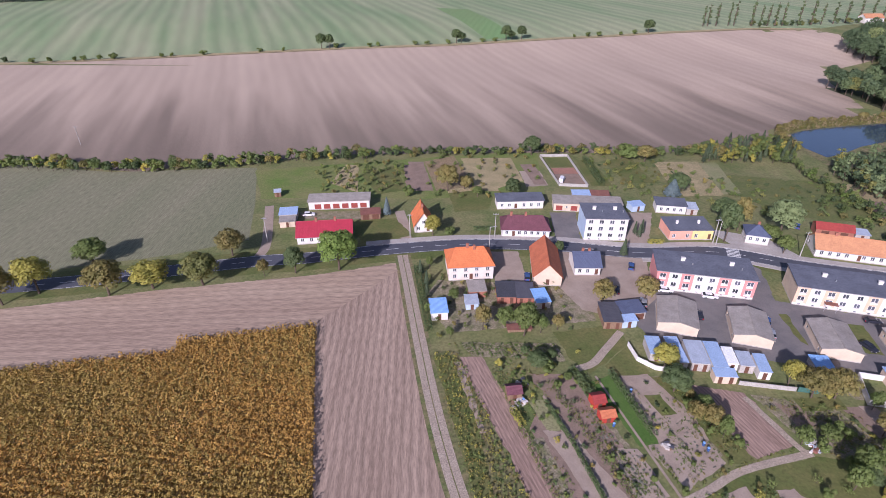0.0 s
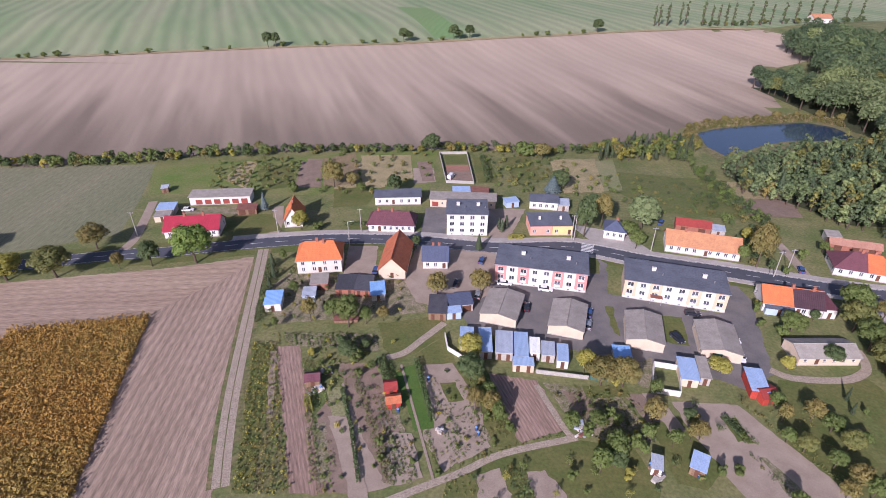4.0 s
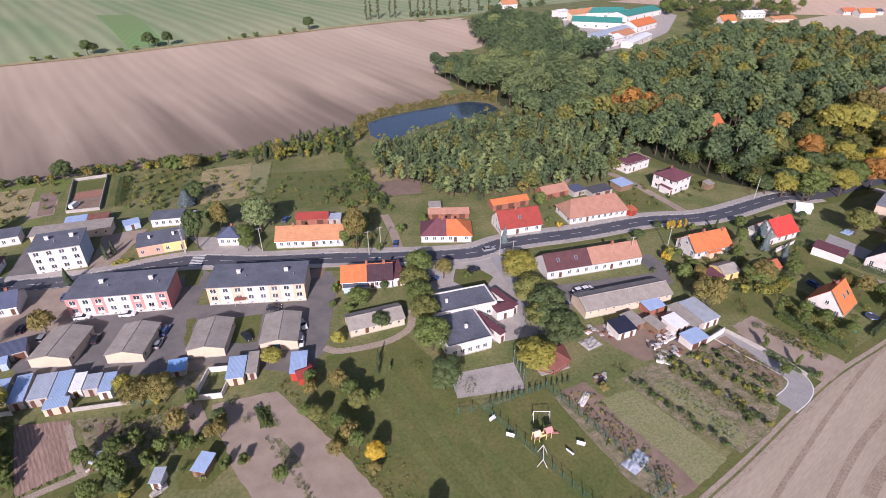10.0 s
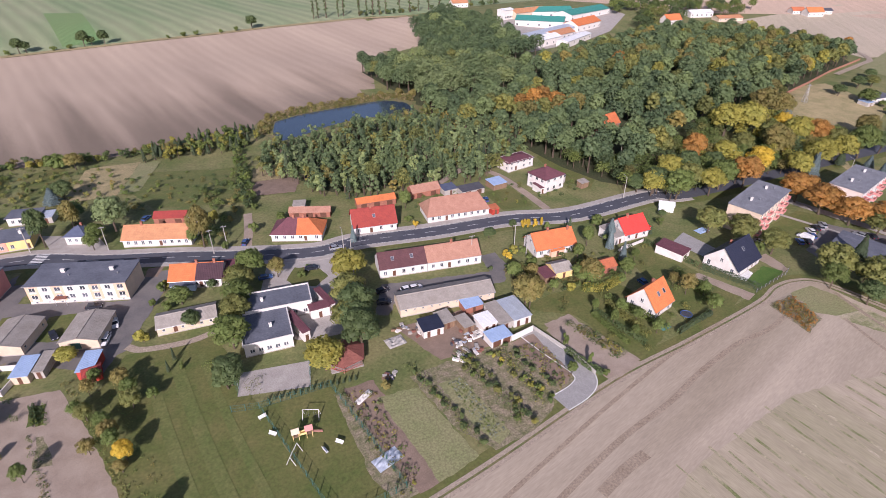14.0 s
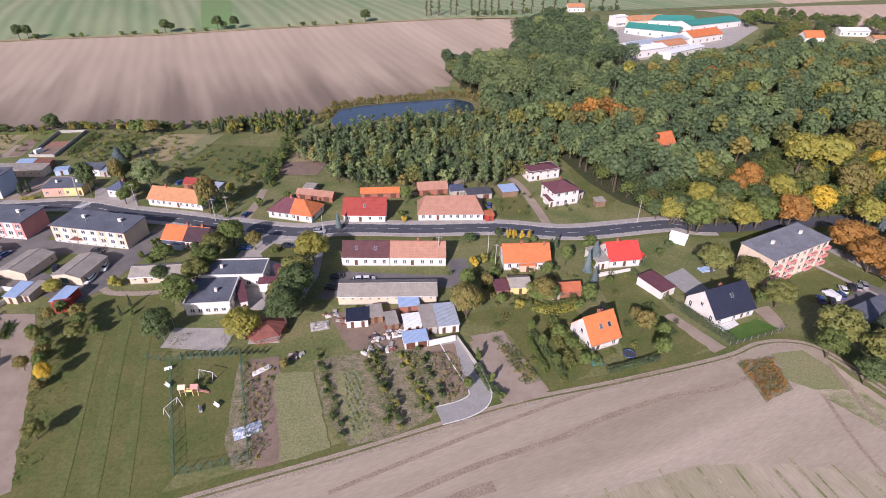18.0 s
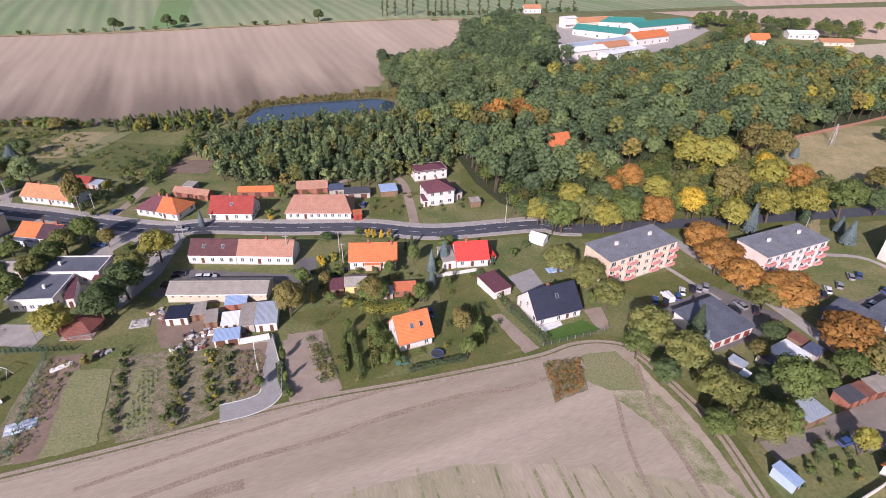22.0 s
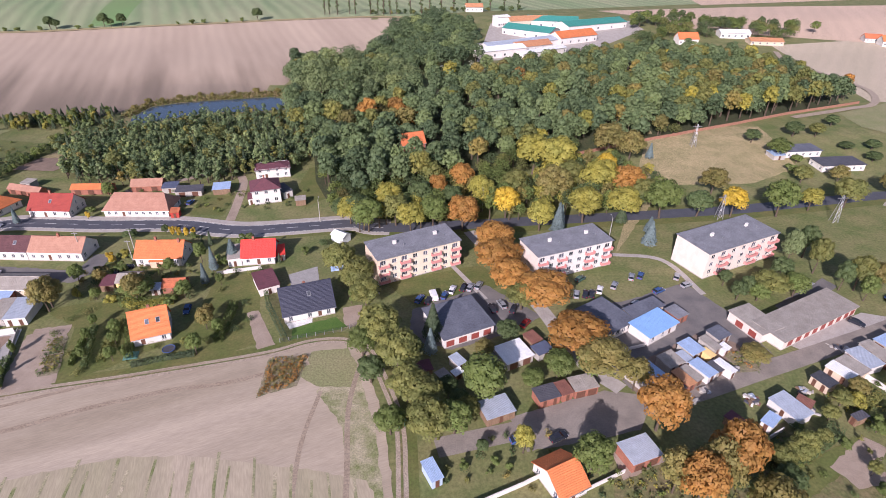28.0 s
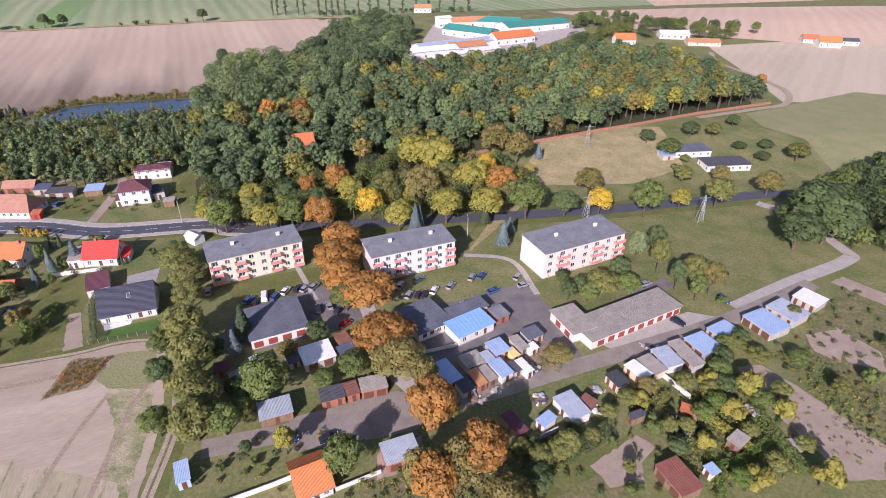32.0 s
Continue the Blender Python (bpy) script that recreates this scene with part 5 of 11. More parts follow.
ROAD = smooth([(-193.7, 115.9), (-142.3, 127.2), (-106.0, 133.6), (-61.5, 144.1), (-42.8, 146.9), (-20.4, 151.9), (7.1, 155.8), (35.4, 155.1), (62.8, 150.8), (89.4, 151.3), (111.0, 143.2), (134.2, 136.5), (152.2, 130.4), (177.3, 123.6), (192.6, 125.3), (220.5, 122.6), (248.4, 121.5), (273.1, 116.2), (310.1, 119.5), (324.9, 115.6), (385.7, 118.7), (454.2, 123.4), (492.4, 128.4), (534.1, 134.8), (569.0, 139.9)])
ribbon("verge", ROAD, 6.5, -7.5, 0.03, LAWN, "grass verge beside the road")
ribbon("road", ROAD, 3.4, -3.4, 0.055, ASPHALT, "two-lane village road of dark asphalt")
NEAR = [p for p in ROAD if -25 < p.x < 330]
ribbon("pavement_north", NEAR, 6.2, 3.75, 0.15, PAVING, "light concrete pavement along the road", thick=0.12)
ribbon("kerb_north", NEAR, 3.72, 3.45, 0.17, CONCRETE, "raised concrete kerb stones", thick=0.15)
SOUTH = [p for p in ROAD if 60 < p.x < 330]
ribbon("pavement_south", SOUTH, -3.75, -5.4, 0.15, PAVING, "narrow concrete pavement along the road", thick=0.12)
ribbon("kerb_south", SOUTH, -3.45, -3.72, 0.17, CONCRETE, "raised concrete kerb stones", thick=0.15)


def dashes(label, line, offset, dash, gap, width):
    """Painted dashes along a line, each a piece of its own."""
    ob = tagged(new("road_marking"), label, "road marking", kind="structure")
    run, k = 0.0, 0
    for a, b in zip(line, line[1:]):
        d = (b - a).normalized()
        while run < (b - a).length:
            c = a + d * run + Vector((-d.y, d.x)) * offset
            me = shared(("dash", dash, width), lambda: mesh_of("dash", boxes((-dash / 2, -width / 2, 0, dash / 2, width / 2, 0.008)), PAINT))
            o = link_mesh("dash", me, ob)
            o.matrix_local = Matrix.Translation((c.x, c.y, 0.062 + float(rise(c.x, c.y)) * 1.0)) @ Matrix.Rotation(math.atan2(d.y, d.x), 4, "Z")
            run += dash + gap
        run -= (b - a).length
    return ob


dashes("white dashes along the middle of the road", [p for p in ROAD if -120 < p.x < 330], 0.0, 4.0, 4.0, 0.16)
dashes("thin white edge line on the road", [p for p in ROAD if -120 < p.x < 330], 3.1, 5.0, 0.6, 0.12)
dashes("thin white edge line on the road", [p for p in ROAD if -120 < p.x < 330], -3.1, 5.0, 0.6, 0.12)
ZX, ZY = 94.2, 148.4
cross = tagged(new("zebra_crossing"), "zebra crossing with wide white bars", "crossing", kind="structure")
_i = min(range(len(ROAD)), key=lambda k: (ROAD[k] - Vector((ZX, ZY))).length)
_d = (ROAD[_i + 1] - ROAD[_i - 1]).normalized()
for k in range(7):
    c = ROAD[_i] + Vector((-_d.y, _d.x)) * (k - 3) * 0.95
    o = link_mesh("bar", shared("zebra", lambda: mesh_of("bar", boxes((-2.0, -0.25, 0, 2.0, 0.25, 0.008)), PAINT)), cross)
    o.matrix_local = Matrix.Translation((c.x, c.y, 0.07)) @ Matrix.Rotation(math.atan2(_d.y, _d.x), 4, "Z")

TRACK_W = smooth([(-13.0, 148.8), (-10.3, 133.4), (-6.0, 107.8), (-1.9, 85.0), (1.3, 70.5), (3.8, 60.9)])
ribbon("farm_track", TRACK_W, 2.6, -2.6, 0.045, WEEDS, "grassy strip of the farm track")
ribbon("wheel_track", TRACK_W, 1.65, 0.12, 0.06, TRACK, "sandy wheel rut of the farm track")
ribbon("wheel_track", TRACK_W, -0.12, -1.65, 0.06, TRACK, "sandy wheel rut of the farm track")
TRACK_E = smooth([(160, 18), (181.2, 23.7), (200.0, 28.6), (235.2, 38.7), (262.9, 43.6), (292.6, 49.6), (304.1, 53.7), (313.0, 54.0), (319.4, 50.2), (324.5, 36.8), (327.6, 24.9), (328.1, 10.0), (328, -20)])
ribbon("field_edge", TRACK_E, 3.4, 1.1, 0.04, LAWN, "grass strip along the field track")
ribbon("field_track", TRACK_E, 1.25, -1.25, 0.055, TRACK, "sandy track along the field edge")
ribbon("track_middle", TRACK_E, 0.25, -0.25, 0.068, WEEDS, "thin grass between the wheel ruts")
region("yard", [(54.3, 137.1), (125.9, 114.4), (124.6, 96.5), (119.9, 84.7), (105.7, 92.8), (85.4, 98.4), (52.9, 107.5), (47.2, 127.9)], 3, OLDASPHALT, "worn asphalt yard between the flats and garages")
region("lane", [(87.1, 128.0), (94.3, 124.6), (85.2, 107.4), (80.0, 100.0), (75.9, 101.1), (83.5, 117.9)], 4, OLDASPHALT, "side lane of patched asphalt")
region("lane", [(94.9, 144.8), (97.4, 141.3), (92.6, 120.8), (86.4, 122.5), (88.2, 140.4)], 4, OLDASPHALT, "side lane of patched asphalt")
region("yard", [(127.2, 129.6), (132.8, 128.7), (133.5, 121.4), (124.3, 92.0), (119.3, 89.0), (120.5, 107.6)], 4, OLDASPHALT, "side lane of patched asphalt")
region("yard", [(14.4, 151.3), (24.0, 151.4), (25.6, 131.6), (15.6, 131.5)], 3, PALESOIL, "bare trodden yard")
region("yard", [(37.0, 151.4), (64.1, 147.9), (60.4, 125.9), (49.8, 115.3), (38.0, 120.4), (33.9, 131.6)], 3, PALESOIL, "bare trodden yard")
region("yard", [(-1.5, 134.5), (42.3, 131.6), (40.6, 115.3), (1.5, 110.3), (-5.3, 125.7)], 2, WEEDYSOIL, "trampled yard with weeds")
region("yard", [(39.0, 179.6), (48.4, 179.6), (46.2, 159.0), (37.9, 159.0)], 3, OLDASPHALT, "asphalt yard beside the white block")
region("driveway", [(62.1, 179.7), (76.8, 179.7), (67.6, 156.0), (61.2, 157.1)], 3, PALESOIL, "gravel driveway")
region("forecourt", [(162.0, 121.2), (177.4, 118.3), (183.4, 118.6), (187.4, 111.5), (183.7, 96.5), (179.1, 78.9), (167.9, 79.5), (162.8, 82.6), (154.4, 85.8), (158.6, 106.0)], 3, PAVING, "paved forecourt of the school")
region("forecourt_island", [(170.0, 116.4), (176.7, 113.9), (179.1, 107.8), (174.7, 103.6), (168.4, 106.0), (166.6, 109.9)], 4, LAWN, "round grass island in the forecourt")
region("lane", [(182.9, 119.9), (187.3, 118.2), (186.8, 95.3), (181.9, 77.8), (174.9, 80.5), (181.3, 97.4)], 4, SETTS, "paved lane by the trees")
region("sports_court", [(151.1, 73.2), (167.6, 71.6), (166.3, 62.6), (150.0, 65.3)], 4, PAVING, "grey sports court")
region("yard", [(193.4, 97.4), (227.3, 92.2), (227.2, 86.2), (196.3, 90.2), (191.0, 82.2), (187.4, 83.6)], 3, OLDASPHALT, "asphalt yard behind the terrace")
region("lane", [(227.6, 101.8), (233.4, 102.2), (233.9, 93.9), (228.8, 85.6), (224.6, 85.6), (226.9, 93.0)], 4, OLDASPHALT, "lane past the terrace")
region("yard", [(191.2, 75.9), (217.0, 77.8), (220.1, 60.6), (198.4, 60.1)], 3, SOIL, "cluttered yard of bare earth")
DRIVE = smooth([(223.4, 63.0), (226.1, 53.8), (228.8, 45.8), (228.5, 41.4), (225.0, 38.8), (218.8, 37.1)])
ribbon("paved_drive", DRIVE, 2.5, -2.5, 0.07, SETTS, "curved drive of grey paving blocks", thick=0.06)
ribbon("drive_edging", DRIVE, 2.75, 2.5, 0.1, PAINT, "white kerb edging of the drive", thick=0.1)
ribbon("drive_edging", DRIVE, -2.5, -2.75, 0.1, PAINT, "white kerb edging of the drive", thick=0.1)
region("yard", [(-53.3, 179.2), (-26.3, 180.3), (-22.8, 173.4), (-49.3, 173.3)], 3, WEEDYSOIL, "weedy yard")
ribbon("driveway", smooth([(-58.4, 147.5), (-58.2, 154.8), (-61.8, 171.0), (-65.1, 184.0)]), 1.6, -1.6, 0.05, PALESOIL, "pale gravel drive")
ribbon("driveway", smooth([(-11.9, 154.2), (-13.2, 166.9), (-16.2, 180.3)]), 1.8, -1.8, 0.05, PALESOIL, "pale gravel drive")
ribbon("footpath", smooth([(46.1, 110.9), (40.1, 103.7), (36.1, 99.0), (31.9, 97.0)]), 1.0, -1.0, 0.06, TRACK, "trodden sandy footpath")
ribbon("footpath", smooth([(67.3, 88.1), (71.5, 75.3), (73.3, 72.4)]), 0.7, -0.7, 0.07, TRACK, "trodden sandy footpath")
ribbon("footpath", smooth([(73.6, 73.1), (58.0, 69.0), (49.2, 64.5), (41.1, 60.9), (29.3, 55.4)]), 0.8, -0.8, 0.06, TRACK, "trodden sandy footpath between allotments")
ribbon("driveway", smooth([(156.5, 132.6), (158.1, 146.4), (158.7, 160.2)]), 1.5, -1.5, 0.05, PALESOIL, "pale gravel drive")
ribbon("driveway", smooth([(265.9, 123.7), (265.1, 137.6), (263.3, 156.1), (260.3, 165.0)]), 1.7, -1.7, 0.05, PALESOIL, "pale gravel drive")
ribbon("driveway", smooth([(217.7, 150.8), (235.3, 160.6), (254.7, 174.6)]), 1.5, -1.5, 0.05, PALESOIL, "sandy lane behind the houses")
region("car_park", [(331.7, 66.6), (354.7, 77.6), (361.2, 69.9), (368.7, 61.4), (357.6, 54.6), (341.6, 48.6), (329.8, 53.8)], 3, OLDASPHALT, "worn asphalt car park")
region("car_park", [(380.2, 64.6), (395.2, 67.3), (417.2, 75.4), (424.6, 57.7), (425.8, 38.7), (408.1, 31.9), (386.8, 26.1), (378.8, 42.0), (374.8, 55.9)], 3, OLDASPHALT, "worn asphalt car park")
region("yard", [(352.4, 25.3), (377.1, 32.2), (387.6, 29.6), (381.3, 19.9), (354.7, 15.8)], 3, DUSTY, "wide dusty yard before the stores")
region("yard", [(383.5, 36.5), (392, 42.5), (409, 51), (418, 47.5), (421.3, 40.2), (406, 32), (390, 26.6), (384.5, 30)], 4, SOIL, "bare earth between the stores")
region("yard", [(413.0, 44.5), (416.4, 43.8), (421.3, 40.2), (418.4, 36.2), (412.3, 36.0)], 5, WEEDYSOIL, "weedy brown plot beside the stores")
region("yard", [(438.8, 62.3), (452, 69.5), (463.3, 75.8), (464.9, 70.9), (441.1, 59.4)], 3, OLDASPHALT, "shaded yard behind the garages")
LANE_E = smooth([(335.4, 18.0), (352.3, 21.2), (371.8, 24.7), (392.8, 28.3), (418.6, 36.1), (444.3, 44.0), (471.9, 53.2), (509.9, 69.5)])
ribbon("lane", LANE_E, 2.6, -2.6, 0.07, DUSTY, "dusty lane between the garages")
region("garage_apron", [(431.7, 46.1), (462.7, 57.8), (471.1, 54.6), (467.7, 49.6), (436.4, 41.2)], 4, PAVING, "concrete apron before the garages")
ribbon("lane", smooth([(353.4, 111.5), (363.4, 81.8), (369.3, 64.0), (374.5, 42.4), (381.3, 32.2)]), 2.2, -2.2, 0.075, PAVING, "side lane under the chestnut trees")
ribbon("footpath", smooth([(399.5, 93.4), (415.9, 88.8), (420.4, 69.1)]), 1.0, -1.0, 0.06, PAVING, "concrete footpath across the lawn")
ribbon("footpath", smooth([(345.2, 89.3), (353.6, 70.3)]), 0.8, -0.8, 0.06, PAVING, "concrete footpath across the lawn")
ribbon("lane", smooth([(477.8, 58.9), (503.4, 70.7), (531.8, 82.6), (535.3, 89.9), (533.5, 116.0), (525.7, 126.5)]), 2.4, -2.4, 0.06, PAVING, "lane up to the road")
region("lawn", [(323.3, 80.8), (354.4, 88.9), (362.0, 78.7), (336.4, 63.2)], 2, LAWN, "mown lawn before the flats")
region("meadow", [(401.4, 93.3), (459.9, 210.1), (518.5, 207.7), (511.4, 161.6), (476.0, 144.7), (441.3, 146.5)], 2, DRYGRASS, "dry meadow beside the park wall")
region("meadow", [(464.0, 101.2), (538.3, 130.1), (547.5, 114.3), (561.4, 95.5), (497.3, 70.3), (457.2, 66.7)], 2, MEADOW, "wide mown meadow")
region("pale_field", [(654.1, 417.3), (856.8, 455.9), (883.0, 307.1), (680.4, 244.0), (616.1, 251.7), (639.7, 345.3)], 2, PALEFIELD, "pale harvested field")
region("far_field", [(616.5, 465.3), (798.4, 413.3), (876.2, 320.7), (1199.9, 592.5), (1002.2, 656.2), (739.4, 625.2), (549.5, 579.1)], 2, PEACHFIELD, "pale field beyond the farm")
region("meadow", [(579.3, 229.3), (680.5, 272.7), (740.8, 239.9), (629.1, 136.8), (578.9, 151.7), (587.7, 187.7), (575.0, 205.4)], 2, PALEGRASS, "wide meadow beside the park wall")
region("pond_bank", [(171.0, 272.9), (180, 287), (195.3, 295), (225, 303), (252, 309), (272, 300), (270, 264), (240, 258), (196.7, 238.8), (175.2, 234)], 3, WEEDS, "reedy pond bank")
region("pond", [(177.5, 257), (181, 277), (194, 284.5), (208, 288.5), (224, 292), (243, 296), (257, 297), (263, 285), (261, 271), (243, 266), (224, 266), (207, 259), (192, 249), (181, 244)], 5, WATER, "still dark pond that mirrors the sky", kind="structure")
region("meadow", [(-80.7, 218.6), (1.2, 236.1), (43.3, 241.5), (40.1, 195.7), (-13.0, 190.2), (-35.5, 192.7), (-69.9, 190.0)], 2, GREENMEADOW, "overgrown meadow behind the houses")
region("meadow", [(2.0, 225.6), (22.1, 229.1), (22.1, 198.3), (1.9, 195.5)], 3, DRYGRASS, "dry grass plot")
region("soil_plot", [(-17.6, 225.5), (-9.5, 226.9), (-7.3, 198.2), (-14.6, 198.2)], 3, SOIL, "dug garden plot of bare soil")
region("gravel_yard", [(32.4, 219.2), (41.7, 219.2), (42.5, 204.0), (33.6, 202.3)], 3, PALESOIL, "gravel yard")
region("meadow", [(94.7, 230.8), (112.3, 229.6), (109.6, 195.4), (91.9, 197.4)], 3, DRYGRASS, "dry grass plot")
region("meadow", [(117.9, 221.1), (164.9, 215.3), (159.8, 170.8), (125.4, 177.7), (114.6, 199.8)], 2, MOWN, "rough mown meadow")
region("soil_plot", [(162.9, 195.6), (183.5, 191.9), (177.9, 173.9), (159.1, 176.3)], 3, SOIL, "dug garden plot of bare soil")
region("meadow", [(163.7, 210.6), (188.1, 206.8), (183.5, 191.9), (163.1, 196.2)], 3, DRYGRASS, "dry grass plot")
region("lawn", [(249.0, 146.2), (262.4, 145.3), (262.2, 128.4), (249.7, 129.3)], 2, LAWN, "garden lawn")
region("meadow", [(288.5, 172.6), (301.9, 181.9), (300.8, 142.9), (292.0, 133.5), (285.0, 143.9)], 2, LAWN, "green lawn at the wood's edge")
region("meadow", [(-34.4, 213.7), (-21.3, 225.4), (-14.5, 198.6), (-25.9, 194.7)], 4, LAWN, "green mown plot behind the houses")
region("meadow", [(-46.2, 205.2), (-43.0, 225.7), (-37.2, 224.8), (-35.6, 210.4), (-33.8, 196.5)], 4, DRYGRASS, "dry brown grass plot")
region("soil_plot", [(-15.7, 229.3), (-9.2, 229.5), (-3.8, 198.4), (-11.5, 198.1)], 4, SOIL, "dug garden plot of bare soil")
region("meadow", [(-8.7, 229.5), (4.7, 236.9), (12.6, 202.6), (-2.8, 198.4)], 4, DRYWEEDS, "plot of reddish dead weeds")
region("meadow", [(7.9, 233.9), (30.5, 234.7), (32.9, 208.9), (22.3, 201.1), (12.8, 202.6)], 4, DRYGRASS, "pale dry grass plot")
region("meadow", [(2.0, 196.2), (15.8, 199.6), (19.3, 192.5), (16.6, 182.3), (4.4, 179.4)], 4, LAWN, "green mown plot behind the houses")
region("soil_plot", [(33.7, 226.6), (39.9, 226.9), (42.3, 204.8), (37.1, 204.6)], 4, SOIL, "dug garden plot of bare soil")
region("meadow", [(59.1, 232.0), (66.7, 232.3), (68.4, 203.9), (60.0, 203.6)], 4, LAWN, "green garden plot with beds")
region("meadow", [(72.2, 232.5), (85.7, 236.8), (87.1, 207.6), (75.2, 206.6)], 4, LAWN, "green garden plot with fruit bushes")
region("meadow", [(96.2, 232.6), (116.1, 235.6), (110.8, 196.4), (94.0, 194.1)], 4, DRYGRASS, "pale dry grass plot")
region("meadow", [(115.7, 233.3), (124.9, 235.9), (118.7, 198.7), (111.1, 197.0)], 4, PALEGRASS, "pale green garden plot")
region("lawn", [(-33.4, 171.2), (-27.8, 173.3), (-17.0, 174.2), (-10.2, 161.6), (-21.3, 158.0), (-26.3, 155.3)], 4, LAWN, "green lawn beside the drive")
region("lawn", [(14.4, 168.0), (18.6, 168.6), (20.2, 161.4), (10.9, 161.2)], 4, LAWN, "green lawn beside the drive")
region("garden_bed", [(46.9, 222.8), (56.8, 223.2), (57.4, 216.3), (47.1, 215.9)], 5, REDSOIL, "reddish soil in the walled yard")
region("lawn", [(46.3, 234.6), (56.3, 234.9), (56.8, 224.6), (46.9, 224.2)], 5, LAWN, "small lawn in the walled yard")
region("garden_bed", [(2.7, 99.3), (4.4, 99.5), (9.0, 77.8), (7.8, 77.8)], 4, PALESOIL, "narrow bare bed")
region("lawn", [(28.4, 110.6), (45.1, 113.7), (46.9, 106.2), (34.8, 95.5), (30.8, 100.6)], 3, LAWN, "green lawn behind the yard")
region("lawn", [(38.6, 98.0), (46.9, 106.2), (48.7, 95.5), (40.8, 94.2)], 4, LAWN, "green lawn beside the footpath")
region("garden_bed", [(19.0, 86.6), (24.3, 87.7), (25.1, 78.8), (21.9, 77.8)], 5, PALEGRASS, "yellowish lawn patch on an allotment")
region("lawn", [(48.5, 94.2), (55.8, 94.2), (61.4, 71.1), (56.4, 70.4), (50.8, 88.3)], 5, LAWN, "grass strip with berry shrubs")
region("garden_bed", [(45.1, 88.9), (48.1, 89.5), (48.5, 86.1), (45.1, 85.5)], 5, LAWN, "small green bed")
region("lawn", [(77.9, 87.8), (88.1, 88.4), (88.1, 84.5), (78.1, 84.0)], 5, LAWN, "green grass plot")
region("lawn", [(89.8, 76.9), (96.9, 78.8), (100.7, 65.4), (95.7, 60.8), (90.5, 62.3)], 4, LAWN, "grass plot with garden huts")
region("garden_bed", [(106.3, 78.8), (107.8, 78.8), (108.7, 72.7), (106.6, 72.2)], 5, LAWN, "narrow green bed")
region("bare_plot", [(90.9, 85.6), (94.2, 85.6), (97.1, 75.0), (93.6, 74.0)], 5, PALESOIL, "bare allotment bed")
region("garden_bed", [(33.5, 78.8), (36.2, 79.3), (40.8, 65.4), (37.8, 63.8)], 5, WEEDYSOIL, "weedy vegetable bed")
region("garden_bed", [(18.1, 76.3), (20.8, 76.8), (24.0, 63.0), (22.0, 61.5)], 5, WEEDYSOIL, "vegetable bed in rows")
tree("bush", 24.9, 97.3, 2.7, 1.4)
tree("bush", 22.7, 99.9, 2.2, 1.1)
tree("dark", 26.3, 100.6, 2.8, 1.4)
tree("bush", 33.6, 67.0, 2.2, 1.0)
tree("bush", 32.9, 71.1, 2.0, 1.0)
tree("bush", 39.8, 66.4, 2.2, 1.0)
tree("bush", 53.3, 84.8, 2.8, 1.4)
tree("lime", 54.9, 82.7, 2.8, 1.4)
tree("bush", 57.1, 80.3, 2.8, 1.4)
tree("bush", 58.3, 77.8, 2.8, 1.4)
tree("dryb", 54.8, 87.8, 2.6, 1.3)
tree("bush", 54.9, 77.8, 2.3, 1.1)
tree("bush", 81.4, 78.6, 2.8, 1.5)
tree("bush", 82.9, 76.7, 2.7, 1.5)
tree("dark", 79.4, 77.6, 2.9, 1.5)
tree("bush", 86.0, 69.4, 2.7, 1.4)
tree("lime", 85.5, 72.9, 2.3, 1.2)
tree("dark", 79.5, 66.2, 4.6, 2.4)
tree("bush", 79.0, 69.2, 3.1, 1.6)
tree("bush", 94.7, 73.1, 2.3, 1.3)
tree("dryb", 99.6, 76.7, 3.0, 1.7)
tree("bush", 90.2, 74.8, 2.3, 1.2)
tree("bush", 70.5, 63.1, 2.7, 1.3)
tree("lime", 81.4, 63.1, 2.7, 1.4)
tree("bush", 103.1, 64.2, 2.7, 1.5)
tree("bush", 44.6, 63.7, 2.0, 0.9)
tree("dark", 98.7, 77.8, 3.2, 1.8)
tree("bush", 52.3, 91.8, 2.6, 1.3)
tree("bush", 59.5, 74.9, 2.5, 1.3)
tree("small", 28.7, 93.0, 2.5, 1.2)
tree("dark", 20.0, 102.0, 2.6, 1.3)
tree("lime", 13.4, 98.0, 2.0, 1.0)
tree("bush", 16.2, 94.2, 2.2, 1.1)
tree("bush", 18.5, 91.2, 2.1, 1.1)
tree("bush", 26.0, 90.6, 2.4, 1.2)
barrel(53.1, 73.6)
barrel(42.3, 89.5)
barrel(95.0, 63.5)
barrel(17.8, 86.6)
barrel(35.9, 79.8)
barrel(52.7, 74.9)
barrel(86.5, 66.2)
scrap(192.6, 75.0, 2.2, 0, "heap of boards, sheets and crates in a yard")
scrap(204.5, 64.2, 2.2, 1, "heap of boards, sheets and crates in a yard")
scrap(207.6, 65.2, 2.2, 2, "heap of boards, sheets and crates in a yard")
scrap(213.8, 68.8, 2.2, 3, "heap of boards, sheets and crates in a yard")
scrap(203.4, 58.7, 2.2, 4, "heap of boards, sheets and crates in a yard")
scrap(184.8, 59.4, 2.2, 5, "heap of boards, sheets and crates in a yard")
scrap(207.4, 60.2, 2.2, 6, "heap of boards, sheets and crates in a yard")
scrap(208.9, 69.1, 2.2, 7, "heap of boards, sheets and crates in a yard")
scrap(196.6, 72.9, 2.2, 8, "heap of boards, sheets and crates in a yard")
scrap(212.7, 64.2, 2.2, 9, "heap of boards, sheets and crates in a yard")
scrap(18.5, 91.8, 1.4, 20, "small heap of boards and garden clutter")
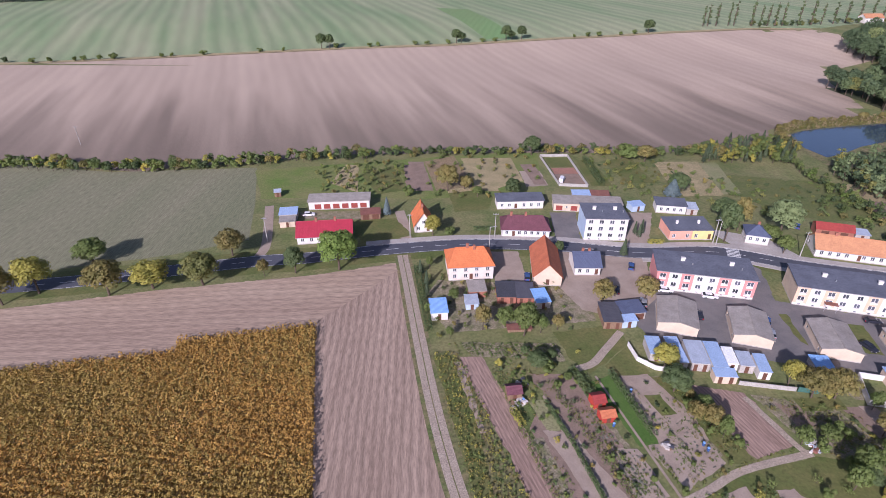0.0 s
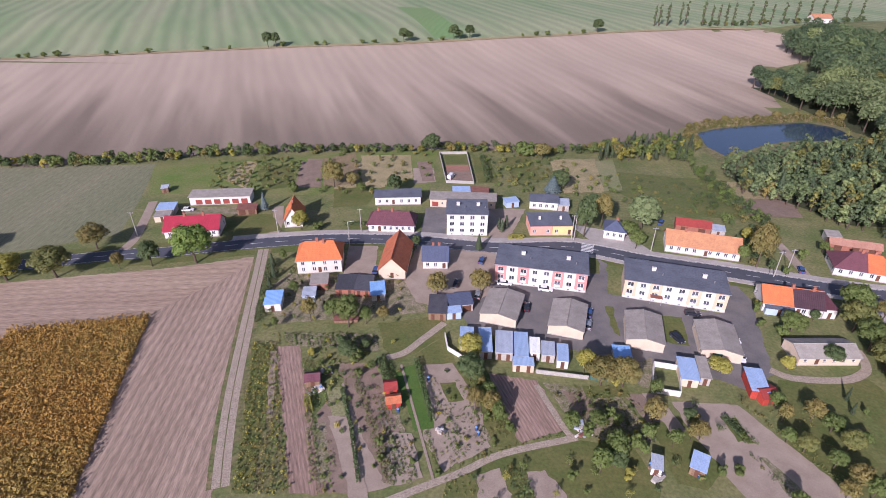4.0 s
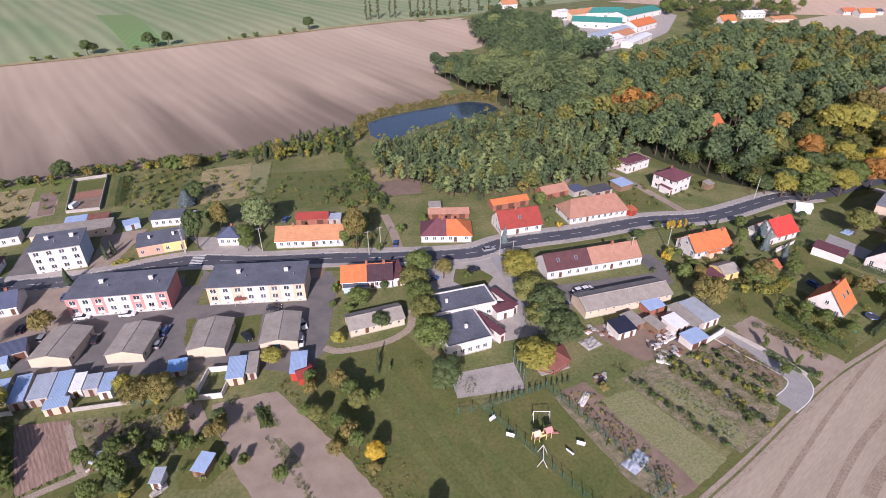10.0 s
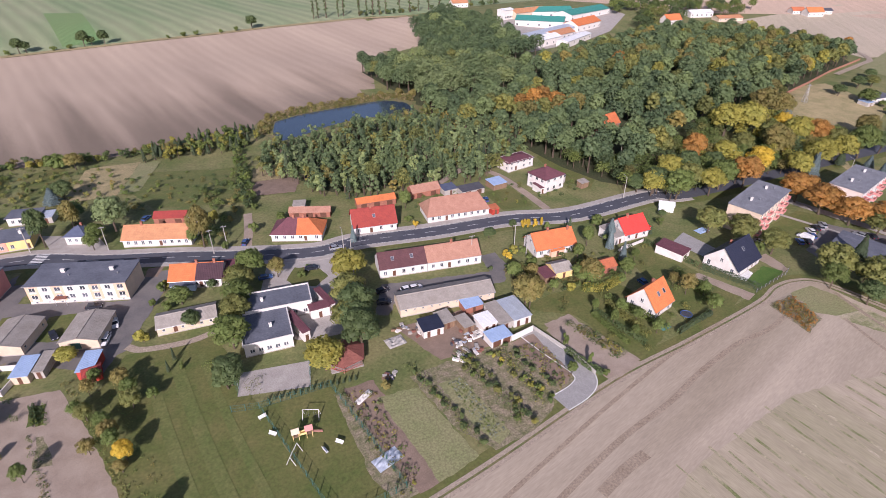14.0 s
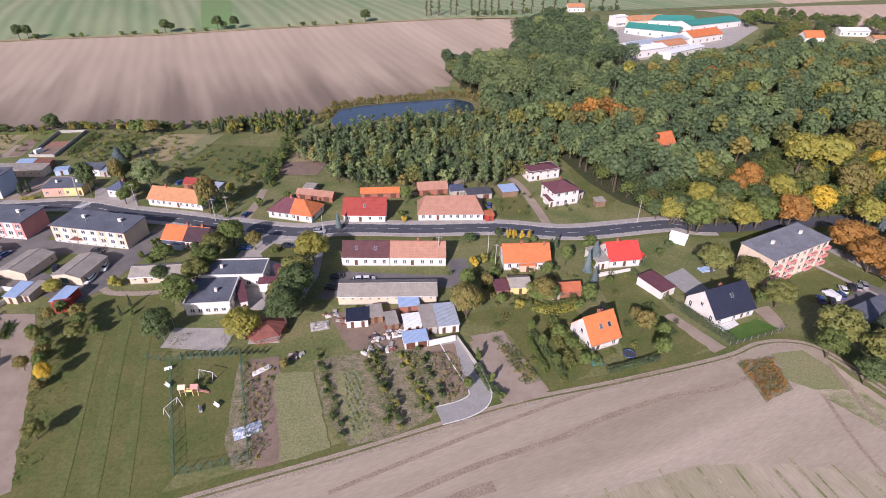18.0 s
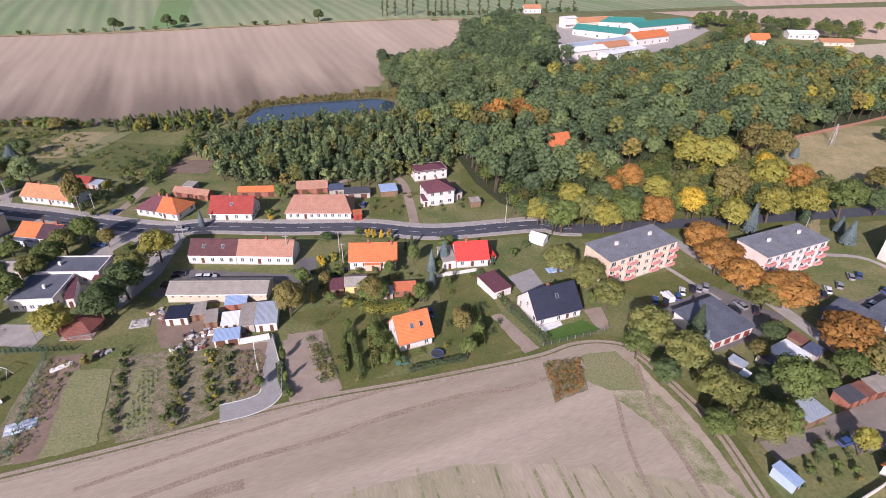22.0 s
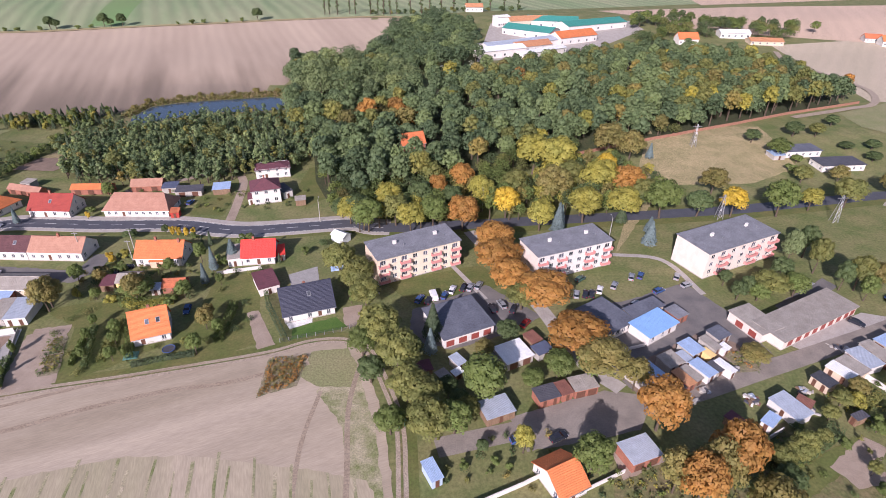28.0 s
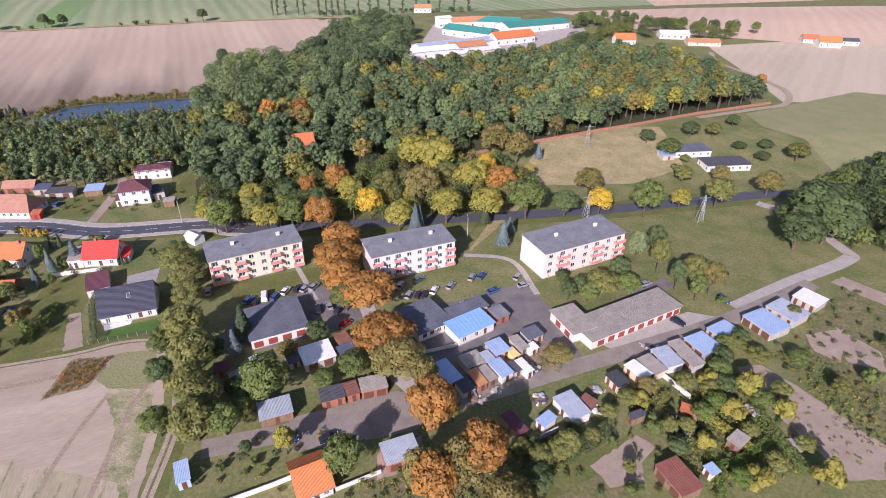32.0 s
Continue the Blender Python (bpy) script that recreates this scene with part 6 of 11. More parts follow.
scrap(45.2, 74.9, 1.4, 21, "small heap of boards and garden clutter")
scrap(38.4, 56.5, 1.4, 22, "small heap of boards and garden clutter")
scrap(75.2, 75.0, 1.4, 23, "small heap of boards and garden clutter")
scrap(87.7, 64.6, 1.4, 24, "small heap of boards and garden clutter")
scrap(74.9, 74.0, 1.4, 25, "small heap of boards and garden clutter")
scrap(16.6, 86.1, 1.4, 26, "small heap of boards and garden clutter")
scrap(411.0, 26.7, 2.0, 40, "heap of timber and odd things beside the stores")
scrap(422.5, 22.7, 2.0, 41, "heap of timber and odd things beside the stores")
scrap(425.6, 28.9, 2.0, 42, "heap of timber and odd things beside the stores")
scrap(445.0, 44.0, 2.0, 43, "heap of timber and odd things beside the stores")
scrap(410.4, 37.8, 2.0, 44, "heap of timber and odd things beside the stores")
scrap(453.9, 43.4, 2.0, 45, "heap of timber and odd things beside the stores")
scrap(463.9, 10.4, 2.0, 46, "heap of timber and odd things beside the stores")
scrap(460.0, 20.0, 2.0, 47, "heap of timber and odd things beside the stores")
hedge("low yellowish hedge on an allotment", [(15.1, 83.9), (16.9, 79.1)], 1.2, 1.4, L_YELLOW)
hedge("low dark hedge along a bed", [(106.3, 78.9), (108.4, 72.1)], 1.0, 0.9, L_DARK)
region("yard", [(90.4, 167.9), (108.9, 160.9), (114.1, 148.7), (96.5, 153.5)], 3, PAVING, "paved forecourt by the crossing")
region("ploughed_plot", [(4.1, 101.1), (9.7, 101.1), (16.9, 79.7), (23.4, 59.8), (17.0, 59.8), (11.7, 76.7), (6.5, 91.6)], 3, SOILROWS, "long plot of reddish soil in rows")
region("weed_strip", [(-3.2, 103.2), (3.9, 103.2), (5.7, 93.5), (11.9, 73.8), (16.7, 59.8), (6.1, 59.8), (2.0, 79.7)], 2, WEEDS, "strip of tall weeds and dead stalks")
region("grass_plot", [(-2.5, 101.5), (2.9, 101.9), (6.5, 86.3), (10.0, 59.8), (6.9, 59.8), (2.4, 79.7)], 3, LAWN, "grass strip along the track")
region("bare_plot", [(21.7, 86.3), (24.7, 79.0), (29.1, 59.8), (24.2, 59.8), (20.0, 73.8), (18.1, 79.0)], 3, SOIL, "bare allotment bed")
region("bare_plot", [(25.0, 92.6), (30.9, 92.0), (32.5, 86.3), (38.7, 62.1), (30.6, 59.8), (24.7, 78.2), (22.3, 88.0)], 3, PALESOIL, "bare allotment bed")
region("weedy_plot", [(30.7, 88.0), (33.2, 79.8), (41.5, 63.3), (39.2, 61.9), (32.0, 79.8)], 4, WEEDYSOIL, "weedy allotment bed")
region("lawn_strip", [(34.0, 92.6), (40.1, 95.5), (43.9, 75.2), (39.8, 74.4)], 4, LUSH, "bright green lawn strip")
region("bare_plot", [(41.2, 95.5), (48.0, 95.5), (52.9, 71.0), (46.0, 64.5), (41.8, 72.4)], 3, PALESOIL, "pale allotment bed")
region("weedy_plot", [(47.8, 94.5), (54.5, 94.5), (58.2, 73.8), (52.9, 71.0)], 4, WEEDYSOIL, "weedy allotment bed")
region("soil_plot", [(56.0, 92.1), (67.8, 89.5), (72.1, 75.3), (62.2, 71.7), (59.0, 76.7)], 3, SOILROWS, "square plot of reddish soil in rows")
region("weedy_plot", [(68.9, 89.0), (85.5, 85.5), (90.0, 72.4), (81.3, 71.0), (75.6, 73.8), (72.7, 78.2)], 3, WEEDYSOIL, "mixed vegetable beds")
region("bare_plot", [(73.1, 86.4), (78.5, 85.5), (79.3, 79.8), (74.8, 79.0)], 4, SOIL, "bare vegetable bed")
region("bare_plot", [(86.7, 85.5), (91.8, 85.5), (94.6, 76.8), (89.9, 76.8)], 4, SOIL, "bare vegetable bed")
region("bare_plot", [(97.0, 83.2), (111.2, 82.4), (119.1, 67.0), (127.0, 47.6), (136.0, 25.6), (128, 20), (110, 44), (103.5, 56.2), (98.0, 70.9)], 3, PALESOIL, "wide bare plot of pale soil")
region("garden_bed", [(107.1, 78.5), (109.3, 78.5), (109.9, 71.9), (108.4, 71.7)], 4, LAWN, "small green bed in a bare plot")
region("garden_bed", [(109.4, 68.4), (110.6, 68.3), (114.2, 59.2), (110.4, 59.8)], 4, WEEDYSOIL, "row of dead stalks in a bare plot")
region("lawn", [(103.1, 114.8), (110.8, 113.7), (108.3, 101.9), (101.9, 103.9)], 4, LAWN, "grass patch between the workshops")
region("lawn", [(90.0, 145.0), (95.5, 144.3), (93.6, 135.3), (89.6, 135.9)], 5, LAWN, "grass patch beside the road")
region("lawn", [(90.9, 118.9), (93.2, 118.6), (91.8, 105.7), (90.5, 107.2)], 4, LAWN, "weedy strip beside a workshop")
region("garden_bed", [(126.8, 131.9), (131.5, 131.8), (129.7, 126.0), (125.8, 127.1)], 5, SOIL, "bare bed beside the road")
region("yard", [(87.7, 94.3), (97.2, 97.7), (95.6, 86.9), (91.8, 87.5)], 4, WEEDYSOIL, "dusty yard of a store")
ribbon("footpath", smooth([(124.3, 93.5), (128.4, 90.8), (139.3, 90.1), (146.3, 92.6), (149.0, 96.3), (150.1, 101.0)]), 1.1, -1.1, 0.075, TRACK, "sandy track behind the long shed")
region("grass_plot", [(47.1, 64.5), (57.8, 68.3), (73.9, 72.4), (84.7, 71.0), (87.0, 60.7), (82.3, 52.3), (43.6, 52.3)], 2, LAWN, "shaded orchard grass")
region("bare_plot", [(52.3, 63.9), (55.7, 64.5), (58.5, 59.8), (56.2, 52.3), (52.3, 52.3)], 3, PALESOIL, "bare allotment bed")
region("bare_plot", [(62.1, 64.5), (65.6, 65.1), (68.9, 59.8), (66.3, 53.3), (63.4, 53.3)], 3, PALESOIL, "bare allotment bed")
region("grass_field", [(124.4, 90.2), (146.0, 90.5), (154.4, 59.9), (165.6, 26.4), (164, 20), (140, 6), (100, -10), (96, 40), (112, 60), (118, 75)], 2, LAWN, "broad mown grass")
region("play_lawn", [(154.4, 59.9), (170.8, 61.1), (179.4, 28.9), (165.6, 26.4)], 3, LAWN, "fenced lawn of the playground")
region("weedy_plot", [(170.8, 58.2), (180.3, 56.5), (182.5, 27.1), (177.0, 26.6), (173.6, 33.1)], 3, WEEDYSOIL, "untidy vegetable bed")
region("lawn_plot", [(178.7, 53.0), (188.8, 52.3), (193.9, 30.3), (184.2, 27.5)], 4, PALEGRASS, "pale mown garden lawn")
region("weedy_plot", [(189.2, 56.7), (200.1, 53.9), (205.9, 34.3), (201.2, 32.4)], 3, WEEDYSOIL, "rows of vegetable stalks")
region("garden_bed", [(216.1, 54.6), (223.8, 59.2), (226.3, 49.8), (227.7, 42.3), (221.1, 39.4)], 3, WEEDYSOIL, "vegetable beds beside the drive")
region("garden_bed", [(228.7, 61.0), (238.1, 63.7), (245.3, 42.6), (233.7, 39.2)], 3, PALESOIL, "bare garden plot")
region("garden_bed", [(235.3, 59.4), (238.9, 59.6), (244.0, 47.4), (240.0, 44.9)], 4, WEEDYSOIL, "cabbage bed")
region("garden_bed", [(284.7, 67.4), (287.7, 68.5), (295.2, 53.6), (290.8, 51.7)], 3, PALESOIL, "narrow bare garden strip")
region("lawn", [(227.0, 71.8), (237.8, 74.9), (260.3, 74.5), (265.7, 54.8), (254.9, 46.5), (245.3, 42.6), (239.6, 63.6)], 2, LAWN, "garden lawn with fruit trees")
region("lawn", [(271.3, 85.2), (284.2, 90.5), (290.7, 53.9), (280.7, 49.4), (266.2, 48.5), (270.8, 68.5)], 2, LAWN, "garden lawn")
region("lush_lawn", [(298.9, 60.1), (310.0, 64.2), (313.8, 59.7), (298.6, 54.8)], 4, LUSH, "bright watered lawn by the dark house")
region("terrace", [(296.6, 62.0), (303.5, 64.4), (303.7, 62.2), (297.9, 59.5)], 5, PAINT, "white stone terrace")
region("driveway", [(293.2, 86.6), (301.7, 90.9), (304.4, 76.8), (296.8, 74.5)], 3, SETTS, "paved drive of grey blocks")
region("garden_bed", [(311.6, 68.5), (317.2, 69.7), (316.3, 60.0), (312.7, 59.1)], 3, PALESOIL, "bare strip")
region("weedy_plot", [(370.9, 10.4), (417.2, 20.5), (425.7, 4.9), (417.4, -8.9), (368.5, -5.1)], 2, WEEDS, "rough garden ground")
region("lawn", [(398.2, 5.7), (429.0, 14.8), (429.8, 11.7), (408.0, 1.1), (396.3, 0.7)], 3, LAWN, "garden lawn")
region("bare_plot", [(418.1, 6.8), (428.9, 10.3), (427.3, 3.4), (419.6, 2.7)], 4, PALESOIL, "bare garden bed")
region("bare_plot", [(464.8, 34.5), (471.3, 35.1), (476.6, 25.8), (484.2, 8.4), (477.5, 0.4), (469.5, 0.9), (466.5, 15.1), (462.9, 24.9)], 3, PALESOIL, "long bare plot")
region("lawn", [(489.1, 44.1), (524.3, 72.7), (524.2, 41.8), (497.3, 12.2), (486.7, 16.2)], 2, WEEDS, "weedy allotments")
region("yard", [(372.8, 14.5), (382.3, 18.3), (383.1, 11.5), (372.8, 7.6)], 3, PALESOIL, "dusty yard")


# ---- buildings north of the road
house("long low house with a crimson sheet roof", -47.8, 155.2, -30.2, 157.2, 9, 3.0, 6.2, "gable", WHITE, CRIMSON, rows=(1.0,), n=6, door=0.45, chimneys=((0.35, 0.5), (0.7, 0.5)), right=2, left=2)
house("row of white garages and stores with brown doors", -49.5, 180.7, -27.4, 182.7, 6, 3.3, 3.6, "flat", WHITE, ETERNIT, rows=(1.2,), n=10, ww=0.9, wh=0.9, garage=(0.15, 0.3, 0.45, 0.6, 0.75, 0.9), name="garage_row", category="garages", doorm=DOORRED)
shed("open wooden store with a rusty roof", -29.2, 172.9, -22.5, 173.8, 4, 2.2, 2.6, WOOD, RUSTSHEET, doors=2)
shed("garage with a pale blue sheet roof", -58.0, 171.9, -52.0, 172.8, 5, 2.4, 2.8, GREYWALL, BLUESHEET)
shed("low pale outbuilding with a flat roof", -56.6, 166.8, -51.5, 167.6, 4, 2.2, 2.4, CREAM, ETERNIT)
shed("tiny garden hut with a pale roof", -65.0, 191.5, -62.7, 192.1, 2.5, 2.0, 2.3, WOOD, ZINC)
house("small steep house with an orange tiled roof and white gable", -9.7, 163.6, -3.6, 164.5, 10, 3.0, 7.6, "front", WHITE, ORANGE_TILE, rows=(1.0,), n=2, door=0.75, chimneys=((0.5, 0.4),), left=3, right=3, gableu=1)
house("white house with a brown-purple tiled roof", 19.7, 161.3, 35.7, 160.5, 9, 3.1, 6.0, "halfhip", WHITE, PLUM_TILE, rows=(1.0,), n=7, door=0.25, chimneys=((0.2, 0.5), (0.5, 0.5)), left=2, right=2)
house("long white single-storey store with a flat felt roof", 20.0, 181.9, 37.1, 182.9, 6, 3.3, 3.7, "flat", WHITE, FELT, rows=(1.0,), n=6, door=0.4, name="store_building", category="outbuilding")
house("long cream row of garages with a flat roof", 40.7, 181.0, 65.2, 179.2, 6, 3.2, 3.6, "flat", CREAM, ETERNIT, rows=(1.3,), n=8, ww=0.8, wh=0.8, garage=(0.08, 0.3, 0.5), name="garage_row", category="garages", doorm=DOORRED)
flats("white three-storey block of flats with a flat dark roof", 46.9, 159.0, 60.7, 158.7, 11, 8.2, 3, WHITE, WHITE, "wwww", slope=0.2, zbase=0.6, endm=BLUEWALL)
house("salmon half of a low flat-roofed house", 75.5, 159.2, 83.0, 159.4, 9, 3.6, 4.1, "flat", SALMON, FELT, rows=(1.0,), n=2, chimneys=((0.5, 0.5),), over=0.2)
house("yellow half of a low flat-roofed house", 83.1, 159.4, 90.0, 159.5, 9, 3.6, 4.1, "flat", YELLOW, FELT, rows=(1.0,), n=2, door=0.85, chimneys=((0.5, 0.5),), over=0.2)
house("white flat-roofed annexe behind the yellow house", 78.1, 180.0, 88.3, 178.4, 6, 3.2, 3.5, "flat", WHITE, FELT, rows=(1.0,), n=4, name="annexe", category="outbuilding")
shed("zinc-roofed store beside the annexe", 88.6, 178.3, 92.4, 177.8, 5, 2.4, 2.8, GREYWALL, ZINC)
shed("blue metal container in the yard", 69.5, 180.2, 74.3, 181.4, 4, 2.3, 2.4, BLUEWALL, BLUESHEET, name="container")
shed("row of stores with pale sheet roofs", 49.5, 189.5, 56.1, 189.5, 4, 2.4, 2.8, GREYWALL, BLUESHEET, doors=2)
shed("store with a rusty roof", 56.5, 189.5, 63.2, 189.0, 4, 2.4, 2.8, BRICK, RUSTSHEET, doors=2)
house("small white house with a dark hipped roof", 100.2, 157.6, 106.7, 155.5, 7, 3.6, 5.6, "hip", WHITE, BLUE_TILE, rows=(1.2,), n=3, chimneys=((0.55, 0.7),), right=2, left=2)
house("long white house under a faded orange tiled roof", 118.3, 149.1, 139.7, 142.9, 9, 3.1, 6.1, "gable", WHITE, PALE_ORANGE, rows=(1.0,), n=9, door=0.55, chimneys=((0.25, 0.5),), right=2, left=2)
shed("brick barn with a red sheet roof", 126.8, 163.3, 137.7, 160.1, 5, 2.6, 2.8, BRICK, RED_TILE, doors=2, ridge=4.2, name="barn")
shed("lean-to with a zinc roof", 137.8, 159.6, 141.9, 158.5, 4, 2.3, 2.6, GREYWALL, ZINC)
house("white cottage with a hipped roof, half plum and half orange tiles", 165.1, 135.7, 181.2, 130.0, 10, 3.1, 6.6, "hip", WHITE, PLUM_TILE, rows=(1.0,), n=6, door=0.68, chimneys=((0.42, 0.5), (0.62, 0.5)), right=2, left=2, roofm2=ORANGE_TILE)
shed("row of stores with faded salmon roofs", 173.0, 150.9, 187.2, 146.4, 4, 2.4, 2.4, BRICK, SALMON_TILE, doors=3, ridge=3.8)
shed("store with a grey sheet roof", 175.1, 155.9, 179.3, 154.8, 4, 2.4, 2.7, GREYWALL, ETERNIT)
house("white house with a deep red tiled roof", 192.5, 129.9, 207.5, 128.6, 10, 3.3, 7.6, "gable", WHITE, RED_TILE, rows=(1.0,), n=4, door=0.4, chimneys=((0.45, 0.5),), skylights=((0.5, 0.25),), left=3, right=3, gableu=1)
shed("long barn with an orange sheet roof", 198.1, 148.7, 213.2, 148.6, 5, 2.5, 2.5, BRICK, ORANGE_TILE, doors=3, ridge=3.8, name="barn")
house("long white farmhouse with a salmon half-hipped roof", 219.5, 128.9, 243.0, 127.6, 11, 3.1, 7.4, "halfhip", WHITE, SALMON_TILE, rows=(1.0,), n=9, door=0.3, left=2, right=2)
shed("brown wooden porch at the end of the farmhouse", 244.0, 126.5, 246.9, 126.8, 3, 2.4, 2.9, REDWOOD, RUST_TILE, name="porch", category="porch")
shed("brick outbuilding with a salmon roof", 220.6, 150.1, 232.4, 150.9, 6, 2.6, 2.6, BRICK, SALMON_TILE, doors=2, ridge=4.6, name="barn")
shed("store with a dark blue sheet roof", 233.4, 148.2, 239.0, 148.9, 5, 2.4, 2.8, GREYWALL, BLUE_TILE)
shed("low store with a grey-blue roof", 239.7, 144.7, 249.5, 145.6, 5, 2.3, 2.7, GREYWALL, DARKSHEET, doors=2)
shed("open carport with a pale blue roof", 253.9, 145.9, 260.3, 147.0, 6, 2.4, 2.8, WOOD, BLUESHEET, doors=0, name="carport")
house("white two-storey house with a low dark roof", 267.9, 160.4, 281.6, 163.7, 8, 4.4, 5.2, "hip", WHITE, PLUM_TILE, rows=(0.9, 3.2), n=4, door=0.3, left=2, right=2)
house("white villa with a plum hipped roof", 271.8, 136.2, 282.1, 139.0, 10, 6.2, 8.8, "hip", WHITE, PLUM_TILE, rows=(0.9, 4.3), n=3, left=3, right=3, ww=1.3, chimneys=((0.5, 0.6),))
shed("low white side wing with a dark roof", 282.7, 141.0, 285.8, 143.3, 8, 3.0, 3.3, WHITE, DARKSHEET, doors=1, name="annexe")
shed("low porch wing with a plum roof", 270.0, 136.3, 272.1, 136.7, 5, 2.6, 3.0, WHITE, PLUM_TILE, doors=1, name="annexe")
shed("small wooden shelter on posts", 288.3, 134.7, 292.0, 135.4, 3, 2.4, 2.8, WOOD, ETERNIT, doors=0, name="shelter")


# ---- buildings south of the road
house("two-storey cream house with a bright orange half-hipped roof", 1.7, 134.2, 14.9, 135.5, 10, 5.0, 8.4, "halfhip", PINKISH, ORANGE_TILE, rows=(0.9, 3.1), n=4, door=0.5, chimneys=((0.45, 0.5), (0.6, 0.45)), left=2, right=2)
house("tall barn-like house with a steep rust-red tiled roof", 26.4, 132.2, 34.4, 131.6, 17, 3.4, 7.4, "front", CREAM, RUST_TILE, rows=(1.0,), n=0, door=0.5, left=3, right=3)
house("small white house with a slate-blue roof", 39.5, 137.5, 47.1, 137.5, 9, 3.2, 5.6, "gable", WHITE, BLUE_TILE, rows=(1.0,), n=3, door=0.85, chimneys=((0.4, 0.6), (0.65, 0.6)))
flats("two-storey block of flats with rose panels and a flat felt roof", 61.0, 130.5, 86.9, 125.1, 11, 6.5, 2, WHITE, ROSE, "pwpwwpwp", zbase=0.9, endm=ROSE)
flats("two-storey block of flats with peach panels and a flat felt roof", 97.0, 123.3, 123.2, 116.0, 11, 6.2, 2, WHITE, PEACH, "pwpwwpwp", zbase=0.9, endm=CREAM, door=0.33)
house("cream workshop with a low grey fibre-cement roof", 55.5, 111.6, 64.8, 108.7, 12, 2.9, 3.9, "front", CREAM, ETERNIT, rows=(1.2,), n=0, name="workshop", category="workshop", over=0.25, garage=(), doorm=DOORRED, left=2, right=2, ww=0.8, wh=0.7)
house("cream workshop with a low grey fibre-cement roof", 72.9, 106.7, 81.5, 104.1, 12, 2.9, 3.9, "front", CREAM, ETERNIT, rows=(1.2,), n=0, name="workshop", category="workshop", over=0.25, garage=(), doorm=DOORWOOD, left=2, right=2, ww=0.8, wh=0.7)
house("cream workshop with a low grey fibre-cement roof", 91.7, 101.5, 100.5, 99.3, 12, 2.9, 3.9, "front", CREAM, ETERNIT, rows=(1.2,), n=0, name="workshop", category="workshop", over=0.25, garage=(), doorm=DOORRED, left=2, right=2, ww=0.8, wh=0.7)
house("cream workshop with a low grey fibre-cement roof", 109.0, 97.6, 118.1, 95.5, 12, 2.9, 3.9, "front", CREAM, ETERNIT, rows=(1.2,), n=0, name="workshop", category="workshop", over=0.25, garage=(0.4,), doorm=GREENMETAL, left=2, right=2, ww=0.8, wh=0.7)
shed("garden store with a pale blue roof", 49.8, 99.9, 53.2, 99.7, 6.2, 2.35, 2.60, GREYWALL, BLUESHEET, doors=1, over=0.1)
shed("store with a blue sheet roof", 54.6, 96.9, 57.7, 96.8, 9.0, 2.35, 2.60, GREYWALL, BLUESHEET, doors=1, over=0.1)
shed("wide store with a weathered grey roof", 58.4, 96.6, 62.6, 96.2, 8.0, 2.40, 2.70, GREYWALL, ZINC, doors=2, over=0.1)
shed("store with a grey-blue sheet roof", 63.0, 95.4, 66.3, 95.1, 8.6, 2.45, 2.75, WHITE, BLUESHEET, doors=1, over=0.1)
shed("store with a white sheet roof", 66.8, 96.6, 69.2, 96.3, 5.6, 2.35, 2.60, WHITE, WHITESHEET, doors=1, over=0.1)
shed("store with a zinc roof", 69.6, 96.0, 72.7, 95.6, 4.8, 2.30, 2.55, GREYWALL, ZINC, doors=1, over=0.1)
shed("store with a pale blue sheet roof", 73.0, 93.9, 75.6, 93.5, 6.0, 2.35, 2.60, WHITE, BLUESHEET, doors=1, over=0.1)
shed("lean-to with a pale blue roof", 62.3, 92.5, 67.2, 92.2, 2.6, 2.1, 2.35, CREAM, BLUESHEET, doors=2, over=0.1)
shed("brown store with a dark sheet roof", 41.8, 112.1, 46.5, 111.9, 8, 2.4, 2.7, WOOD, DARKSHEET, doors=2)
shed("store with a dark blue roof", 47.6, 115.3, 53.9, 116.3, 5, 2.4, 2.8, GREYWALL, BLUE_TILE, doors=2)
shed("small light blue kiosk", 46.7, 112.3, 50.6, 112.8, 2.5, 2.2, 2.4, BLUEWALL, BLUESHEET, name="kiosk")
shed("small white hut with a pale blue roof", -3.0, 115.2, 1.3, 115.7, 6, 2.5, 2.8, WHITE, SKYSHEET, name="hut")
shed("store with a black felt roof", 15.1, 123.0, 20.3, 123.0, 7, 2.3, 2.7, BRICK, DARKFELT, doors=2)
shed("store with a slate grey roof", 20.5, 122.7, 25.1, 122.5, 7, 2.3, 2.7, BRICK, DARKSHEET, doors=2)
shed("store with a blue sheet roof", 25.6, 120.3, 29.4, 120.9, 6, 2.3, 2.6, GREYWALL, SKYSHEET)
shed("old brick store with a grey roof", 7.4, 125.5, 12.2, 126.0, 5, 2.2, 2.5, BRICK, ETERNIT)
shed("small greenhouse with a pale roof", 6.3, 120.0, 9.7, 120.3, 4, 1.9, 2.2, BLUEWALL, ZINC, name="greenhouse")
shed("low garden frame of reddish boards", 16.8, 110.4, 22.9, 110.9, 2, 0.9, 1.0, WOOD, RUSTSHEET, doors=0, name="cold_frame")
house("house with a roof half orange, half dark brown tiles", 134.0, 117.2, 148.4, 113.6, 9, 3.2, 6.0, "gable", WHITE, ORANGE_TILE, rows=(1.0,), n=5, door=0.6, chimneys=((0.5, 0.5), (0.85, 0.5)), roofm2=DARK_TILE, left=2, right=2)
shed("side wing with a plum sheet roof", 148.8, 113.8, 152.1, 113.5, 9, 3.0, 3.4, WHITE, PLUM_TILE, name="annexe")
shed("glazed lean-to against the house", 134.1, 115.6, 140.8, 114.0, 2.2, 2.2, 2.8, BLUEWALL, GLASS, name="conservatory", doors=1)
